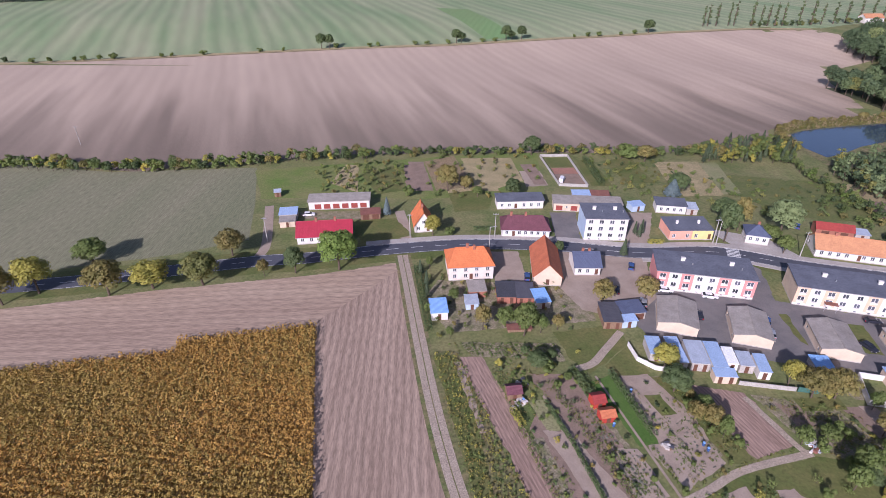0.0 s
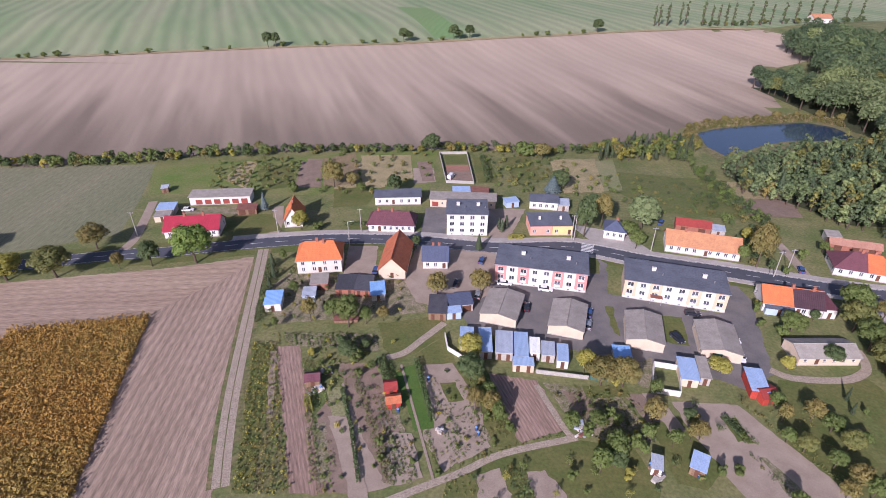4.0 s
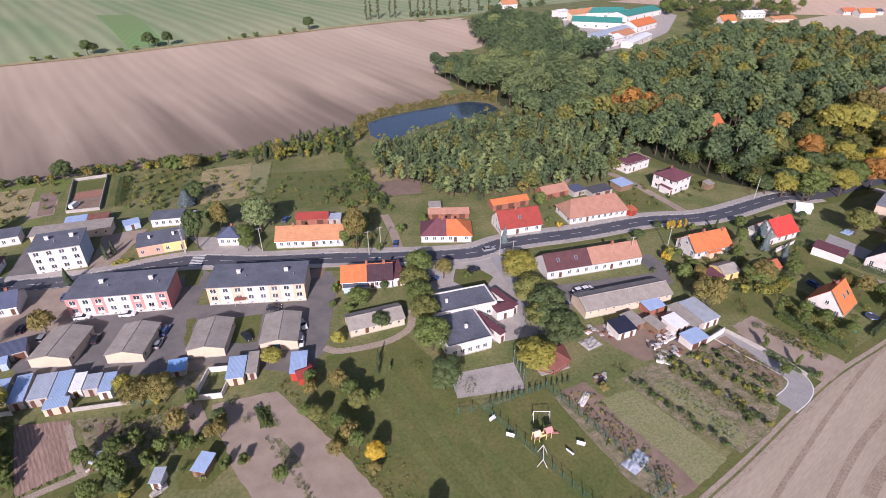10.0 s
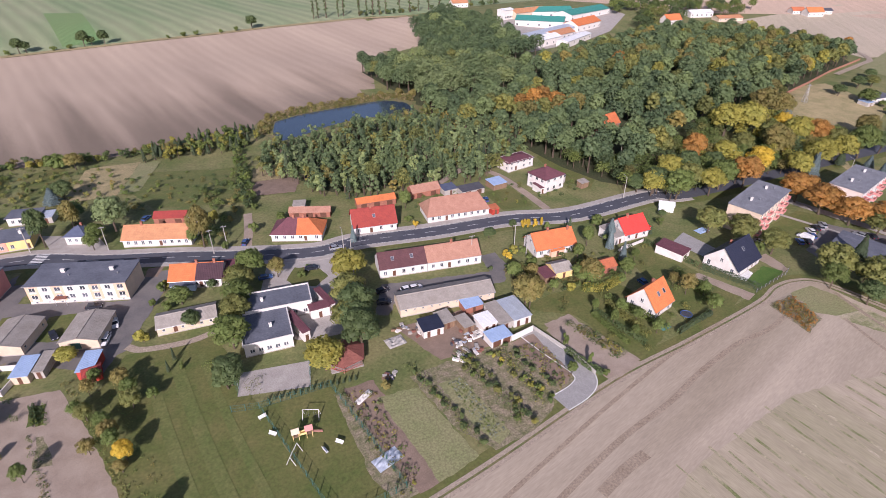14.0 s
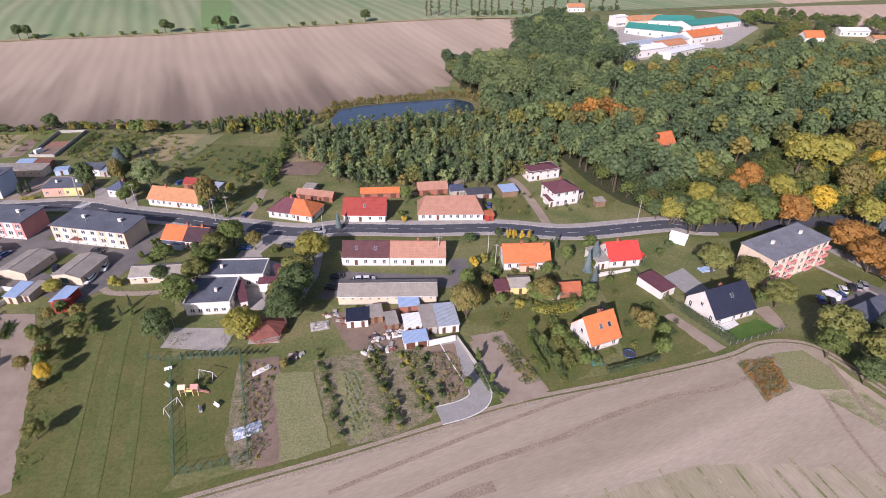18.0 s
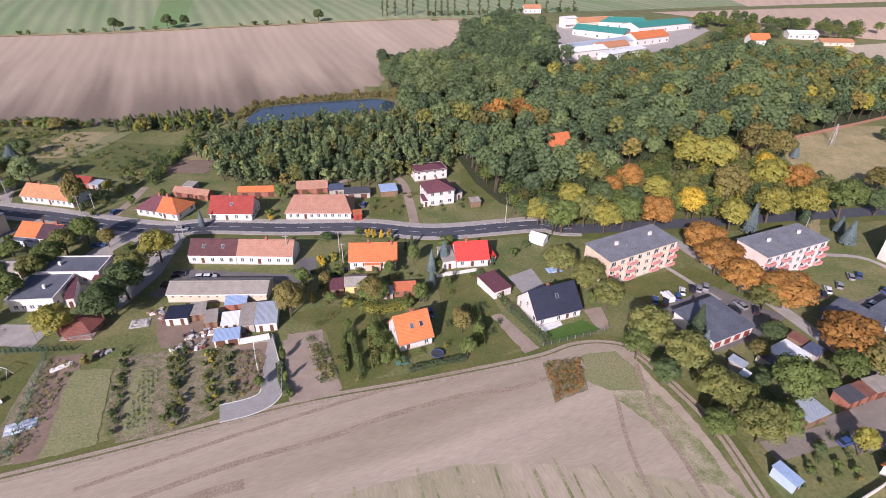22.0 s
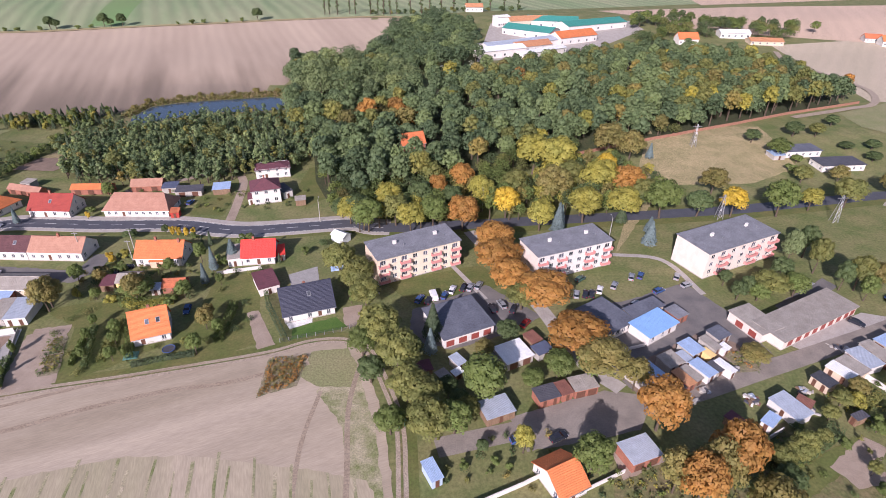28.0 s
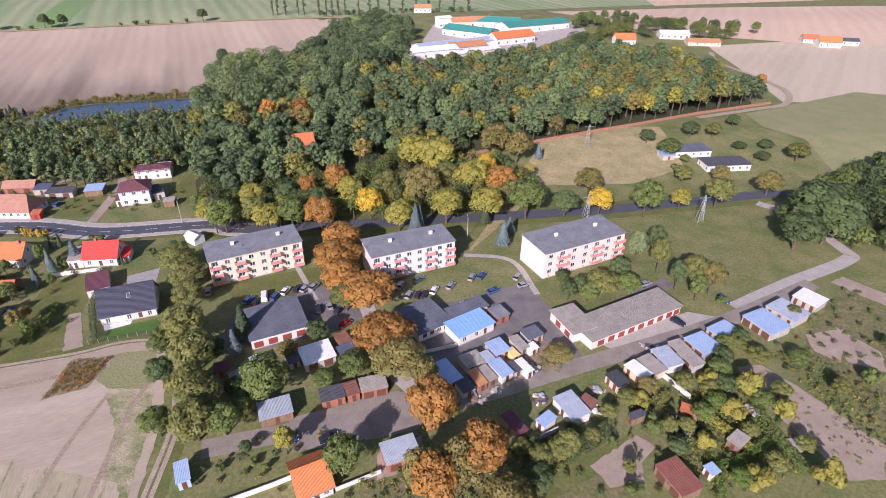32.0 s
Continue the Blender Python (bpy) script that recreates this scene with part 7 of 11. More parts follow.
house("long low shed with a grey fibre-cement roof", 131.7, 95.2, 146.6, 95.3, 7, 2.6, 4.0, "gable", CREAM, ETERNIT, rows=(1.1,), n=6, ww=0.8, wh=0.8, door=0.3, over=0.25, name="long_shed", category="shed")
WING = house("front school wing with a flat felt roof and white fascia", 152.8, 78.3, 164.7, 78.4, 12.6, 3.6, 3.8, "flat", WHITE, FELT, rows=(1.0,), n=5, ww=1.2, wh=1.1, over=0.0, name="school_wing", category="school", chimneys=((0.6, 0.45),), right=4, left=4)
parapet(WING, 11.90, 12.6, 3.8)
WING = house("rear school wing with a flat felt roof and white fascia", 154.4, 91.4, 171.5, 90.8, 8.4, 4.1, 4.3, "flat", WHITE, FELT, rows=(1.0,), n=6, ww=1.2, wh=1.1, over=0.0, name="school_wing", category="school", chimneys=((0.25, 0.5),), right=3, left=3)
parapet(WING, 17.11, 8.4, 4.3)
shed("side canopy with a plum sheet roof", 167.4, 79.2, 169.2, 79.8, 10.3, 3.05, 3.30, WHITE, PLUM_TILE, doors=1, name="entrance_wing")
shed("entrance canopy with a plum sheet roof", 170.7, 87.9, 176.0, 88.2, 2.8, 3.05, 3.30, WHITE, PLUM_TILE, doors=1, name="entrance_wing")
shed("side wing with a plum sheet roof", 176.1, 88.8, 177.7, 89.3, 9.2, 3.05, 3.30, WHITE, PLUM_TILE, doors=1, name="entrance_wing")
house("terraced white house with a brown tiled roof", 193.7, 100.6, 208.7, 99.3, 9, 3.1, 6.6, "gable", WHITE, BROWN_TILE, rows=(1.0,), n=5, door=0.3, over=0.05, skylights=((0.3, 0.28), (0.7, 0.28)))
house("terraced white house with a salmon tiled roof", 208.8, 99.3, 226.4, 97.8, 9, 3.1, 6.6, "gable", WHITE, SALMON_TILE, rows=(1.0,), n=6, door=0.4, over=0.05, chimneys=((0.5, 0.5),), right=2)
house("long cream barn with a weathered grey roof", 194.0, 80.1, 221.8, 78.5, 8, 3.0, 4.6, "gable", CREAM, ETERNIT, rows=(1.7,), n=11, ww=0.7, wh=0.5, over=0.3, name="barn", category="barn")
shed("lean-to with a pale blue roof", 211.2, 74.8, 216.7, 75.2, 4, 2.2, 2.6, BRICK, BLUESHEET)
shed("white store with a navy roof", 197.0, 69.3, 202.6, 69.5, 5, 2.4, 2.8, WHITE, NAVY_TILE, doors=2)
shed("old store with a grey roof", 202.7, 70.7, 206.6, 71.2, 5, 2.2, 2.5, WOOD, ETERNIT)
shed("store with rusty and grey sheets", 207.8, 67.2, 210.7, 67.7, 5, 2.2, 2.5, WOOD, ETERNIT)
shed("white store in the yard", 212.5, 65.7, 216.8, 66.3, 5, 2.3, 2.6, WHITE, WHITESHEET, doors=2)
shed("store with a weathered grey roof", 217.3, 64.9, 220.9, 65.3, 9, 2.4, 3.0, GREYWALL, ETERNIT)
shed("store with a bright zinc roof", 221.3, 65.0, 226.7, 65.5, 9, 2.6, 3.1, WHITE, ZINC, doors=2)
shed("low store with a pale blue roof", 212.1, 59.5, 218.1, 60.3, 4, 2.2, 2.5, WHITE, BLUESHEET, doors=2)
fence("white rendered garden wall", [(218.3, 60.3), (225.4, 62.0)], 1.9, WHITE, WHITE, thick=0.2, name="garden_wall")
house("white house with a bright orange tiled roof", 244.4, 94.0, 258.8, 93.6, 9, 3.3, 7.0, "gable", WHITE, ORANGE_TILE, rows=(1.0,), n=5, door=0.45, chimneys=((0.4, 0.5), (0.9, 0.45)), left=2, right=2, gableu=1)
shed("tiled porch with a red roof", 249.2, 92.7, 254.0, 92.7, 2.5, 2.4, 3.1, PEACH, ORANGE_TILE, name="porch", category="porch")
house("white house with a vivid red roof", 277.9, 92.6, 288.0, 93.2, 9, 3.2, 7.0, "gable", WHITE, BRIGHT_RED, rows=(1.0,), n=3, door=0.5, chimneys=((0.35, 0.5),), left=2, right=2, gableu=1)
shed("grey-roofed side wing of the red house", 273.6, 91.9, 277.7, 92.6, 8, 3.0, 3.6, WHITE, ETERNIT, name="annexe")
shed("small white lean-to with a red roof", 288.4, 94.9, 290.8, 95.4, 6, 2.2, 2.6, WHITE, BRIGHT_RED)
shed("white canvas shelter on the grass", 304.6, 107.5, 308.8, 104.2, 4, 2.6, 2.6, WHITESHEET, WHITESHEET, doors=0, ridge=3.6, name="canvas_shelter")
house("new house with a steep orange roof and white gables", 259.2, 54.5, 267.5, 57.3, 9, 3.0, 8.2, "gable", WHITE, ORANGE_TILE, rows=(0.6,), n=2, wh=1.8, door=0.25, chimneys=((0.55, 0.55), (0.8, 0.7)), skylights=((0.45, 0.25), (0.75, 0.25)), left=2, right=2, gableu=1)
house("new house with a steep navy roof and white gables", 296.3, 62.0, 309.7, 66.0, 11, 3.0, 8.4, "gable", WHITE, NAVY_TILE, rows=(0.5,), n=3, wh=1.9, door=0.7, chimneys=((0.5, 0.65),), skylights=((0.55, 0.3),), left=2, right=2, gableu=1)
shed("white garage with a plum roof", 286.9, 75.2, 292.3, 77.7, 9, 2.6, 3.0, WHITE, PLUM_TILE, doorm=DOORWOOD, name="garage")
shed("cream summer house with a grey roof", 243.7, 81.0, 249.8, 81.1, 6, 2.6, 2.6, YELLOW, ETERNIT, ridge=4.0, doors=1, name="summer_house")
shed("lean-to with a plum roof", 239.6, 80.2, 243.3, 80.5, 5, 2.2, 2.6, WOOD, PLUM_TILE)
shed("brick shed with a rust-red roof", 258.0, 78.3, 264.3, 78.6, 5, 2.3, 2.3, BRICK, RUST_TILE, ridge=3.8)
shed("garden store with a pale roof", 255.1, 77.4, 257.6, 77.5, 3, 2.1, 2.4, GREYWALL, ZINC)


def pavilion(x, y, radius, label):
    """An open six-sided wooden shelter with railings."""
    ob = empty("pavilion", Matrix.Translation((x, y, 0)), label, "pavilion")
    ring = [(radius * math.cos(k * math.pi / 3 + 0.3), radius * math.sin(k * math.pi / 3 + 0.3)) for k in range(6)]
    part("floor_slab", boxes((-radius * 0.8, -radius * 0.8, 0, radius * 0.8, radius * 0.8, 0.12)), PAVING, ob)
    for k in range(6):
        a, b = ring[k], ring[(k + 1) % 6]
        bm = bmesh.new()
        s = 1.15
        slab(bm, [(a[0] * s, a[1] * s, 2.3), (b[0] * s, b[1] * s, 2.3), (0, 0, 4.6)], 0.08)
        part("roof_slope", bm, RUST_BROWN, ob)
        part("post", boxes((a[0] - 0.08, a[1] - 0.08, 0, a[0] + 0.08, a[1] + 0.08, 2.4)), WOOD, ob)
        bm = bmesh.new()
        for z in (0.35, 0.95):
            tube(bm, (a[0], a[1], z), (b[0], b[1], z), 0.05, 0.05, 5)
        for j in range(1, 6):
            p = [a[i] + (b[i] - a[i]) * j / 6 for i in (0, 1)]
            tube(bm, (p[0], p[1], 0.35), (p[0], p[1], 0.95), 0.03, 0.03, 5)
        part("railing", bm, REDWOOD, ob)
    return ob


pavilion(175.8, 68.9, 5.0, "open six-sided pavilion with a rust-red roof")



# ---- flats and garages in the east
flats("three-storey cream block of flats with red balconies", 321.8, 79.0, 347.7, 89.9, 11, 9.3, 3, PALECREAM, ROSE, "bwbwwbwb", zbase=0.9, endm=CREAM, roofm=PALEFELT)
flats("three-storey pale block of flats with red balconies", 370.3, 78.3, 396.6, 87.2, 11, 9.4, 3, WHITE, ROSE, "bwbwwbwb", zbase=0.9, endm=PINKISH, roofm=PALEFELT)
flats("three-storey pinkish block of flats with peach balconies", 423.9, 77.3, 454.0, 89.3, 13, 9.4, 3, PINKISH, ROSE, "wbwwbwb", zbase=0.9, endm=PINKISH, roofm=PALEFELT)
house("long low workshop with a slate-grey felt roof", 339.6, 49.2, 353.4, 54.6, 13.5, 3.2, 3.7, "flat", WHITE, FELT, rows=(1.2,), n=4, garage=(0.12, 0.37, 0.62, 0.87), name="workshop", category="workshop", doorm=DOORRED)
house("long garage block with oxide-red doors", 428.8, 43.4, 459.6, 57.0, 9, 3.1, 3.5, "flat", PINKISH, ETERNIT, rows=(), n=0, garage=(0.1, 0.21, 0.32, 0.43, 0.54, 0.65, 0.76, 0.87, 0.96), name="garage_block", category="garages", doorm=DOORRED)
house("short garage wing with two dark red doors", 421.1, 56.8, 424.6, 46.5, 7.2, 3.2, 3.5, "flat", PINKISH, ETERNIT, rows=(), n=0, garage=(0.35, 0.75), name="garage_block", category="garages", doorm=DOORRED)
house("low shop with a dark felt roof", 383.3, 49.2, 392.6, 54.5, 12, 3.0, 3.2, "flat", WHITE, FELT, rows=(1.0,), n=4, ww=1.4, name="shop", category="shop")
house("white shop with a bright blue sheet roof", 393.9, 47.2, 404.1, 53.0, 6.6, 3.0, 3.4, "flat", WHITE, SKYSHEET, rows=(1.0,), n=3, door=0.75, name="shop", category="shop")
house("low rear shop wing with a felt roof", 393.0, 55.8, 403.5, 60.8, 4.0, 3.0, 3.2, "flat", CREAM, FELT, rows=(1.0,), n=4, name="shop", category="shop")
shed("low brick store behind the shop", 405.4, 55.2, 409.2, 57.1, 4.6, 2.5, 2.7, BRICK, PALEFELT, doors=1)
shed("garage with a black felt roof", 428.5, 31.7, 430.1, 27.6, 3.3, 2.35, 2.60, CREAM, DARKFELT, doors=2)
shed("garage with a white sheet roof", 434.4, 34.7, 437.0, 29.6, 3.3, 2.35, 2.60, CREAM, WHITESHEET, doors=2)
shed("garage with a weathered grey roof", 438.5, 36.7, 440.8, 31.0, 3.9, 2.35, 2.60, CREAM, ETERNIT, doors=2)
shed("garage with a zinc roof", 443.4, 39.8, 444.9, 33.2, 4.8, 2.45, 2.70, WHITE, ZINC, doors=2)
shed("garage with a weathered grey roof", 449.3, 42.5, 451.6, 33.1, 3.5, 2.35, 2.60, GREYWALL, ETERNIT, doors=2)
shed("pair of garages with a pale blue roof", 454.3, 43.7, 456.6, 37.2, 6.3, 2.45, 2.70, GREYWALL, BLUESHEET, doors=2)
shed("pair of garages with a pale blue roof", 462.6, 47.4, 464.8, 42.3, 7.0, 2.45, 2.70, GREYWALL, BLUESHEET, doors=2)
shed("row of garages with a pale blue roof", 475.8, 52.1, 478.9, 43.6, 7.9, 2.45, 2.70, GREYWALL, BLUESHEET, doors=3)
shed("row of garages with a zinc roof", 485.2, 56.1, 488.8, 48.4, 7.4, 2.45, 2.70, GREYWALL, ZINC, doors=3)
shed("row of garages with a white roof", 496.4, 60.5, 499.8, 54.5, 6.6, 2.45, 2.70, GREYWALL, WHITESHEET, doors=3)
shed("store with a wide pale blue roof", 386.8, 29.6, 393.0, 33.0, 7.4, 2.6, 2.9, GREYWALL, BLUESHEET, doors=2)
shed("store with dark glazed sheets", 392.9, 28.4, 395.9, 29.9, 4.6, 2.1, 2.3, GREYWALL, DARKSHEET, doors=1)
shed("narrow brick store with a yellowish sheet roof", 396.7, 30.2, 398.9, 31.2, 5.2, 2.3, 2.5, BRICK, PALE_ORANGE, doors=1)
shed("old store with a patched grey roof", 394.8, 36.3, 399.4, 38.4, 4.4, 2.3, 2.6, GREYWALL, ETERNIT, doors=2)
shed("store with a pale sheet roof", 399.9, 38.4, 402.0, 39.4, 3.3, 2.2, 2.4, WHITE, ZINC, doors=1)
shed("narrow boarded store with a grey roof", 399.6, 31.9, 401.6, 32.9, 5.0, 2.0, 2.2, WOOD, ETERNIT, doors=1)
shed("store with a blue-white roof", 402.8, 32.6, 405.8, 34.2, 5.6, 2.4, 2.7, WHITE, BLUESHEET, doors=1)
shed("open store with dark sheets", 406.3, 34.6, 408.6, 35.6, 3.4, 1.9, 2.1, GREYWALL, DARKSHEET, doors=1)
shed("white store with a sheet roof", 409.3, 33.8, 411.0, 34.7, 4.7, 2.3, 2.5, WHITE, WHITESHEET, doors=1)
shed("low store with a yellow roof", 407.2, 39.8, 408.7, 40.6, 3.0, 2.1, 2.3, YELLOW, YELLOW, doors=1)
shed("store with a wide zinc roof", 402.6, 40.4, 406.6, 42.4, 4.8, 2.5, 2.8, GREYWALL, BLUESHEET, doors=2)
shed("store with a weathered grey roof", 409.3, 42.0, 411.6, 43.1, 5.0, 2.4, 2.7, GREYWALL, ETERNIT, doors=1)
shed("low white store beside the weedy plot", 412.0, 42.0, 414.3, 43.3, 2.1, 1.9, 2.1, WHITE, WHITESHEET, doors=1)
shed("store with a flat felt roof", 412.4, 45.9, 416.8, 47.9, 4.0, 2.4, 2.6, GREYWALL, FELT, doors=2)
fence("low white yard wall before the shop", [(382.8, 44.6), (393.2, 47.2)], 1.0, WHITE, WHITE, thick=0.2, name="garden_wall")
scrap(396.2, 27.6, 1.3, 61, "low heap of boards and crates by the stores")
scrap(401.2, 30.4, 1.3, 62, "low heap of boards and crates by the stores")
scrap(411.0, 27.2, 1.7, 63, "low heap of boards and crates by the stores")
scrap(404.2, 44.2, 1.3, 64, "low heap of boards and crates by the stores")
scrap(411.6, 37.4, 1.3, 65, "low heap of boards and crates by the stores")
shed("garden hut with a plum roof", 400.5, 20.7, 403.4, 15.2, 2.4, 2.35, 2.60, WOOD, PLUM_TILE, doors=1)
shed("garden hut with a long zinc roof", 413.6, 25.1, 416.2, 18.3, 4.9, 2.45, 2.70, WHITE, ZINC, doors=1)
shed("garden hut with a grey-blue roof", 408.1, 19.0, 409.4, 17.1, 4.0, 2.25, 2.50, WHITE, BLUESHEET, doors=1)
shed("garden hut with a brown roof", 419.4, 24.1, 421.4, 21.7, 2.8, 2.15, 2.40, WOOD, RUSTSHEET, doors=1)
shed("long summer house with a dark red roof", 429.8, 5.3, 432.1, -1.8, 5.2, 2.65, 2.90, WOOD, RUST_BROWN, doors=2)
shed("summer house with a grey roof", 448.3, 10.8, 449.7, 8.5, 3.9, 2.45, 2.70, WOOD, ETERNIT, doors=1)
shed("little garden hut with a grey-blue roof", 429.6, 19.3, 430.0, 17.8, 3.1, 2.25, 2.50, WOOD, DARKSHEET, doors=1)
shed("summer house with a rust-red roof", 442.0, 19.7, 445.1, 17.5, 2.2, 2.25, 2.50, WOOD, RUST_TILE, doors=1)
shed("garden hut with a pale blue roof", 440.0, 4.7, 440.6, 2.7, 1.9, 2.15, 2.40, WHITE, BLUESHEET, doors=1)
shed("low house with a pale grey-blue sheet roof", 375.0, 9.3, 381.8, 11.4, 5.3, 2.75, 3.00, BRICK, ZINC, doors=2)
shed("store with a slate grey roof", 360.0, 27.4, 365.1, 28.9, 3.9, 2.45, 2.70, BRICK, DARKSHEET, doors=2)
shed("store with a rust-red roof", 365.8, 29.0, 368.4, 29.9, 3.8, 2.45, 2.70, BRICK, RUSTSHEET, doors=1)
shed("store with a weathered zinc roof", 369.0, 29.9, 374.9, 31.2, 4.1, 2.55, 2.80, BRICK, ETERNIT, doors=2)
shed("store with a pale greenish roof", 347.1, 22.9, 353.7, 25.1, 5.1, 2.45, 2.70, WOOD, ZINC, doors=1)
shed("store with patched white roofing", 354.6, 39.9, 361.8, 43.0, 6.6, 2.45, 2.70, GREYWALL, WHITESHEET, doors=2)
shed("low lean-to with a dark sheet roof", 350.6, 41.0, 352.9, 42.2, 4.2, 2.1, 2.3, GREYWALL, DARKSHEET, doors=1)
shed("store with a blue-grey roof", 363.3, 43.0, 367.4, 45.0, 3.4, 2.2, 2.4, GREYWALL, BLUE_TILE, doors=1)
shed("store with a rusty sheet roof", 362.6, 47.4, 365.4, 49.0, 3.8, 2.35, 2.60, WOOD, RUSTSHEET, doors=1)
shed("light blue hut beside the field", 334.0, 8.2, 336.1, 9.1, 4.8, 2.45, 2.70, BLUEWALL, BLUESHEET, doors=1)
shed("garden hut with a plum roof", 333.0, 38.8, 335.9, 39.6, 3.2, 2.25, 2.50, WOOD, PLUM_TILE, doors=1)
shed("small garden hut with a grey roof", 338.2, 35.6, 340.3, 37.0, 3.0, 2.15, 2.40, WOOD, ETERNIT, doors=1)
shed("narrow garden hut with a pale roof", 342.4, 40.4, 344.4, 41.8, 3.6, 2.25, 2.50, GREYWALL, ZINC, doors=1)
shed("lean-to with a white sheet roof", 341.4, 37.3, 343.4, 38.7, 1.6, 1.9, 2.1, WOOD, WHITESHEET, doors=1)
shed("dark green hut beneath the trees", 327.6, 23.4, 328.9, 24.1, 2.5, 2.25, 2.50, GREENMETAL, GREENSHEET, doors=1)
house("small white house with a bright orange roof", 358.3, 2.9, 364.4, 5.4, 9, 2.8, 5.6, "gable", WHITE, ORANGE_TILE, rows=(1.0,), n=3, door=0.5, left=2, right=2)
fence("low white garden wall", [(340.2, 3.3), (352.2, 7.8), (357.4, 10.1)], 1.3, WHITE, WHITE, thick=0.2, name="garden_wall")
fence("low white garden wall", [(364.7, 5.9), (373.7, 9.5)], 1.1, WHITE, WHITE, thick=0.2, name="garden_wall")
fence("pale wall behind the garages", [(443.2, 33.5), (447.1, 24.6)], 1.5, WHITE, WHITE, thick=0.2, name="garden_wall")
fence("long white concrete wall", [(408.4, 15.6), (412.9, 17.6)], 1.4, WHITE, WHITE, thick=0.2, name="garden_wall")
shed("red garden hut with an orange roof", 33.5, 80.4, 36.5, 80.9, 2.6, 1.9, 1.9, REDWOOD, RUST_TILE, ridge=2.6, name="hut")
shed("dark red garden hut under a tiled roof", 32.8, 84.3, 35.4, 84.8, 3, 2.0, 2.0, REDWOOD, RED_TILE, ridge=2.8, name="hut")
shed("wooden garden hut with a plum roof", 14.4, 86.8, 17.5, 87.2, 3, 2.1, 2.1, WOOD, PLUM_TILE, ridge=3.0, name="hut")
shed("wooden garden hut with a blue roof", 93.4, 64.5, 95.7, 63.1, 4, 2.2, 2.5, WOOD, BLUESHEET, name="hut")
shed("white garden hut with a pale roof", 85.9, 64.3, 87.7, 63.7, 3, 2.1, 2.4, WHITE, ZINC, name="hut")
shed("store with a pale blue roof", 100.6, 88.1, 104.3, 87.4, 7, 2.4, 2.7, CREAM, BLUESHEET)
shed("store with a grey roof", 105.2, 88.5, 107.3, 88.1, 7, 2.3, 2.6, GREYWALL, ETERNIT)
shed("red store with a light blue roof", 114.9, 84.4, 118.4, 83.7, 7, 2.6, 2.9, REDWOOD, BLUESHEET)
shed("store with a blue tarpaulin", 87.4, 95.9, 91.3, 95.5, 4, 1.8, 2.0, GREYWALL, SKYSHEET)
shed("small red hut by the garages", 116.6, 82.2, 120.3, 82.8, 4, 2.2, 2.2, REDWOOD, RED_TILE, ridge=3.0, name="hut")
fence("white plastered boundary wall", [(46.2, 105.4), (46.9, 99.9), (50.3, 96.8), (55.5, 95.5)], 1.3, WHITE, WHITE, thick=0.2, name="boundary_wall")
fence("pale concrete boundary wall", [(67.8, 92.0), (71.9, 91.3), (79.8, 90.0)], 1.2, CONCRETE, CONCRETE, thick=0.15, name="boundary_wall")
fence("green metal boundary fence", [(80.1, 89.9), (84.5, 89.2)], 1.4, GREENMETAL, GREENMETAL)
fence("white walled enclosure", [(93.3, 86.0), (99.3, 84.7), (102.3, 93.2), (96.5, 94.6), (93.3, 86.0)], 1.6, WHITE, WHITE, thick=0.2, name="boundary_wall")
fence("white concrete wall round a yard", [(58.3, 202.4), (46.9, 203.5), (43.9, 236.3), (56.6, 237.1), (58.3, 202.4)], 1.3, CONCRETE, CONCRETE, thick=0.15, name="boundary_wall")
region("yard", [(46.9, 203.5), (58.3, 202.4), (57.3, 216.1), (46.0, 217.3)], 3, SOIL, "walled yard with bare soil")
fence("green mesh fence of the playground", [(148.5, 61.0), (154.4, 59.9), (170.8, 61.1), (179.4, 28.9), (165.6, 26.4), (154.4, 59.9)], 2.0, GREENMETAL, GREENMETAL, rails=True)
fence("mesh fence at the end of the court", [(167.6, 71.6), (166.4, 62.5)], 4.0, GREENMETAL, METAL, rails=True)
fence("mesh fence at the end of the court", [(151.1, 73.2), (150.0, 65.3)], 4.0, GREENMETAL, METAL, rails=True)
fence("black garden fence round the lawn", [(296.3, 54.1), (312.2, 57.9), (316.3, 60.0)], 1.4, DARKSHEET, METAL, rails=True)
fence("grey concrete garden fence", [(277.6, 89.4), (273.6, 88.7)], 1.2, WHITE, WHITE, thick=0.15)
fence("low white garden wall", [(271.1, 87.6), (284.2, 90.5)], 1.2, WHITE, WHITE, thick=0.15, name="garden_wall")
fence("grey slat fence beside the drive", [(225.8, 62.8), (230.4, 49.5), (231.6, 42.0)], 1.2, CONCRETE, CONCRETE, thick=0.1)
fence("low brick park wall with pillars", [(407, 174.6), (439.8, 186.5), (469, 196.5), (505.7, 210.5), (547.3, 227.8), (591.4, 242.8), (606, 248)], 1.5, BRICKWALL, BRICKWALL, thick=0.3, step=4, name="park_wall")
ribbon("lane", smooth([(547, 222), (591, 237), (615, 247), (634, 276), (635, 314), (632, 359), (645, 395)]), 2.0, -2.0, 0.1, TRACK, "sandy lane outside the park wall")


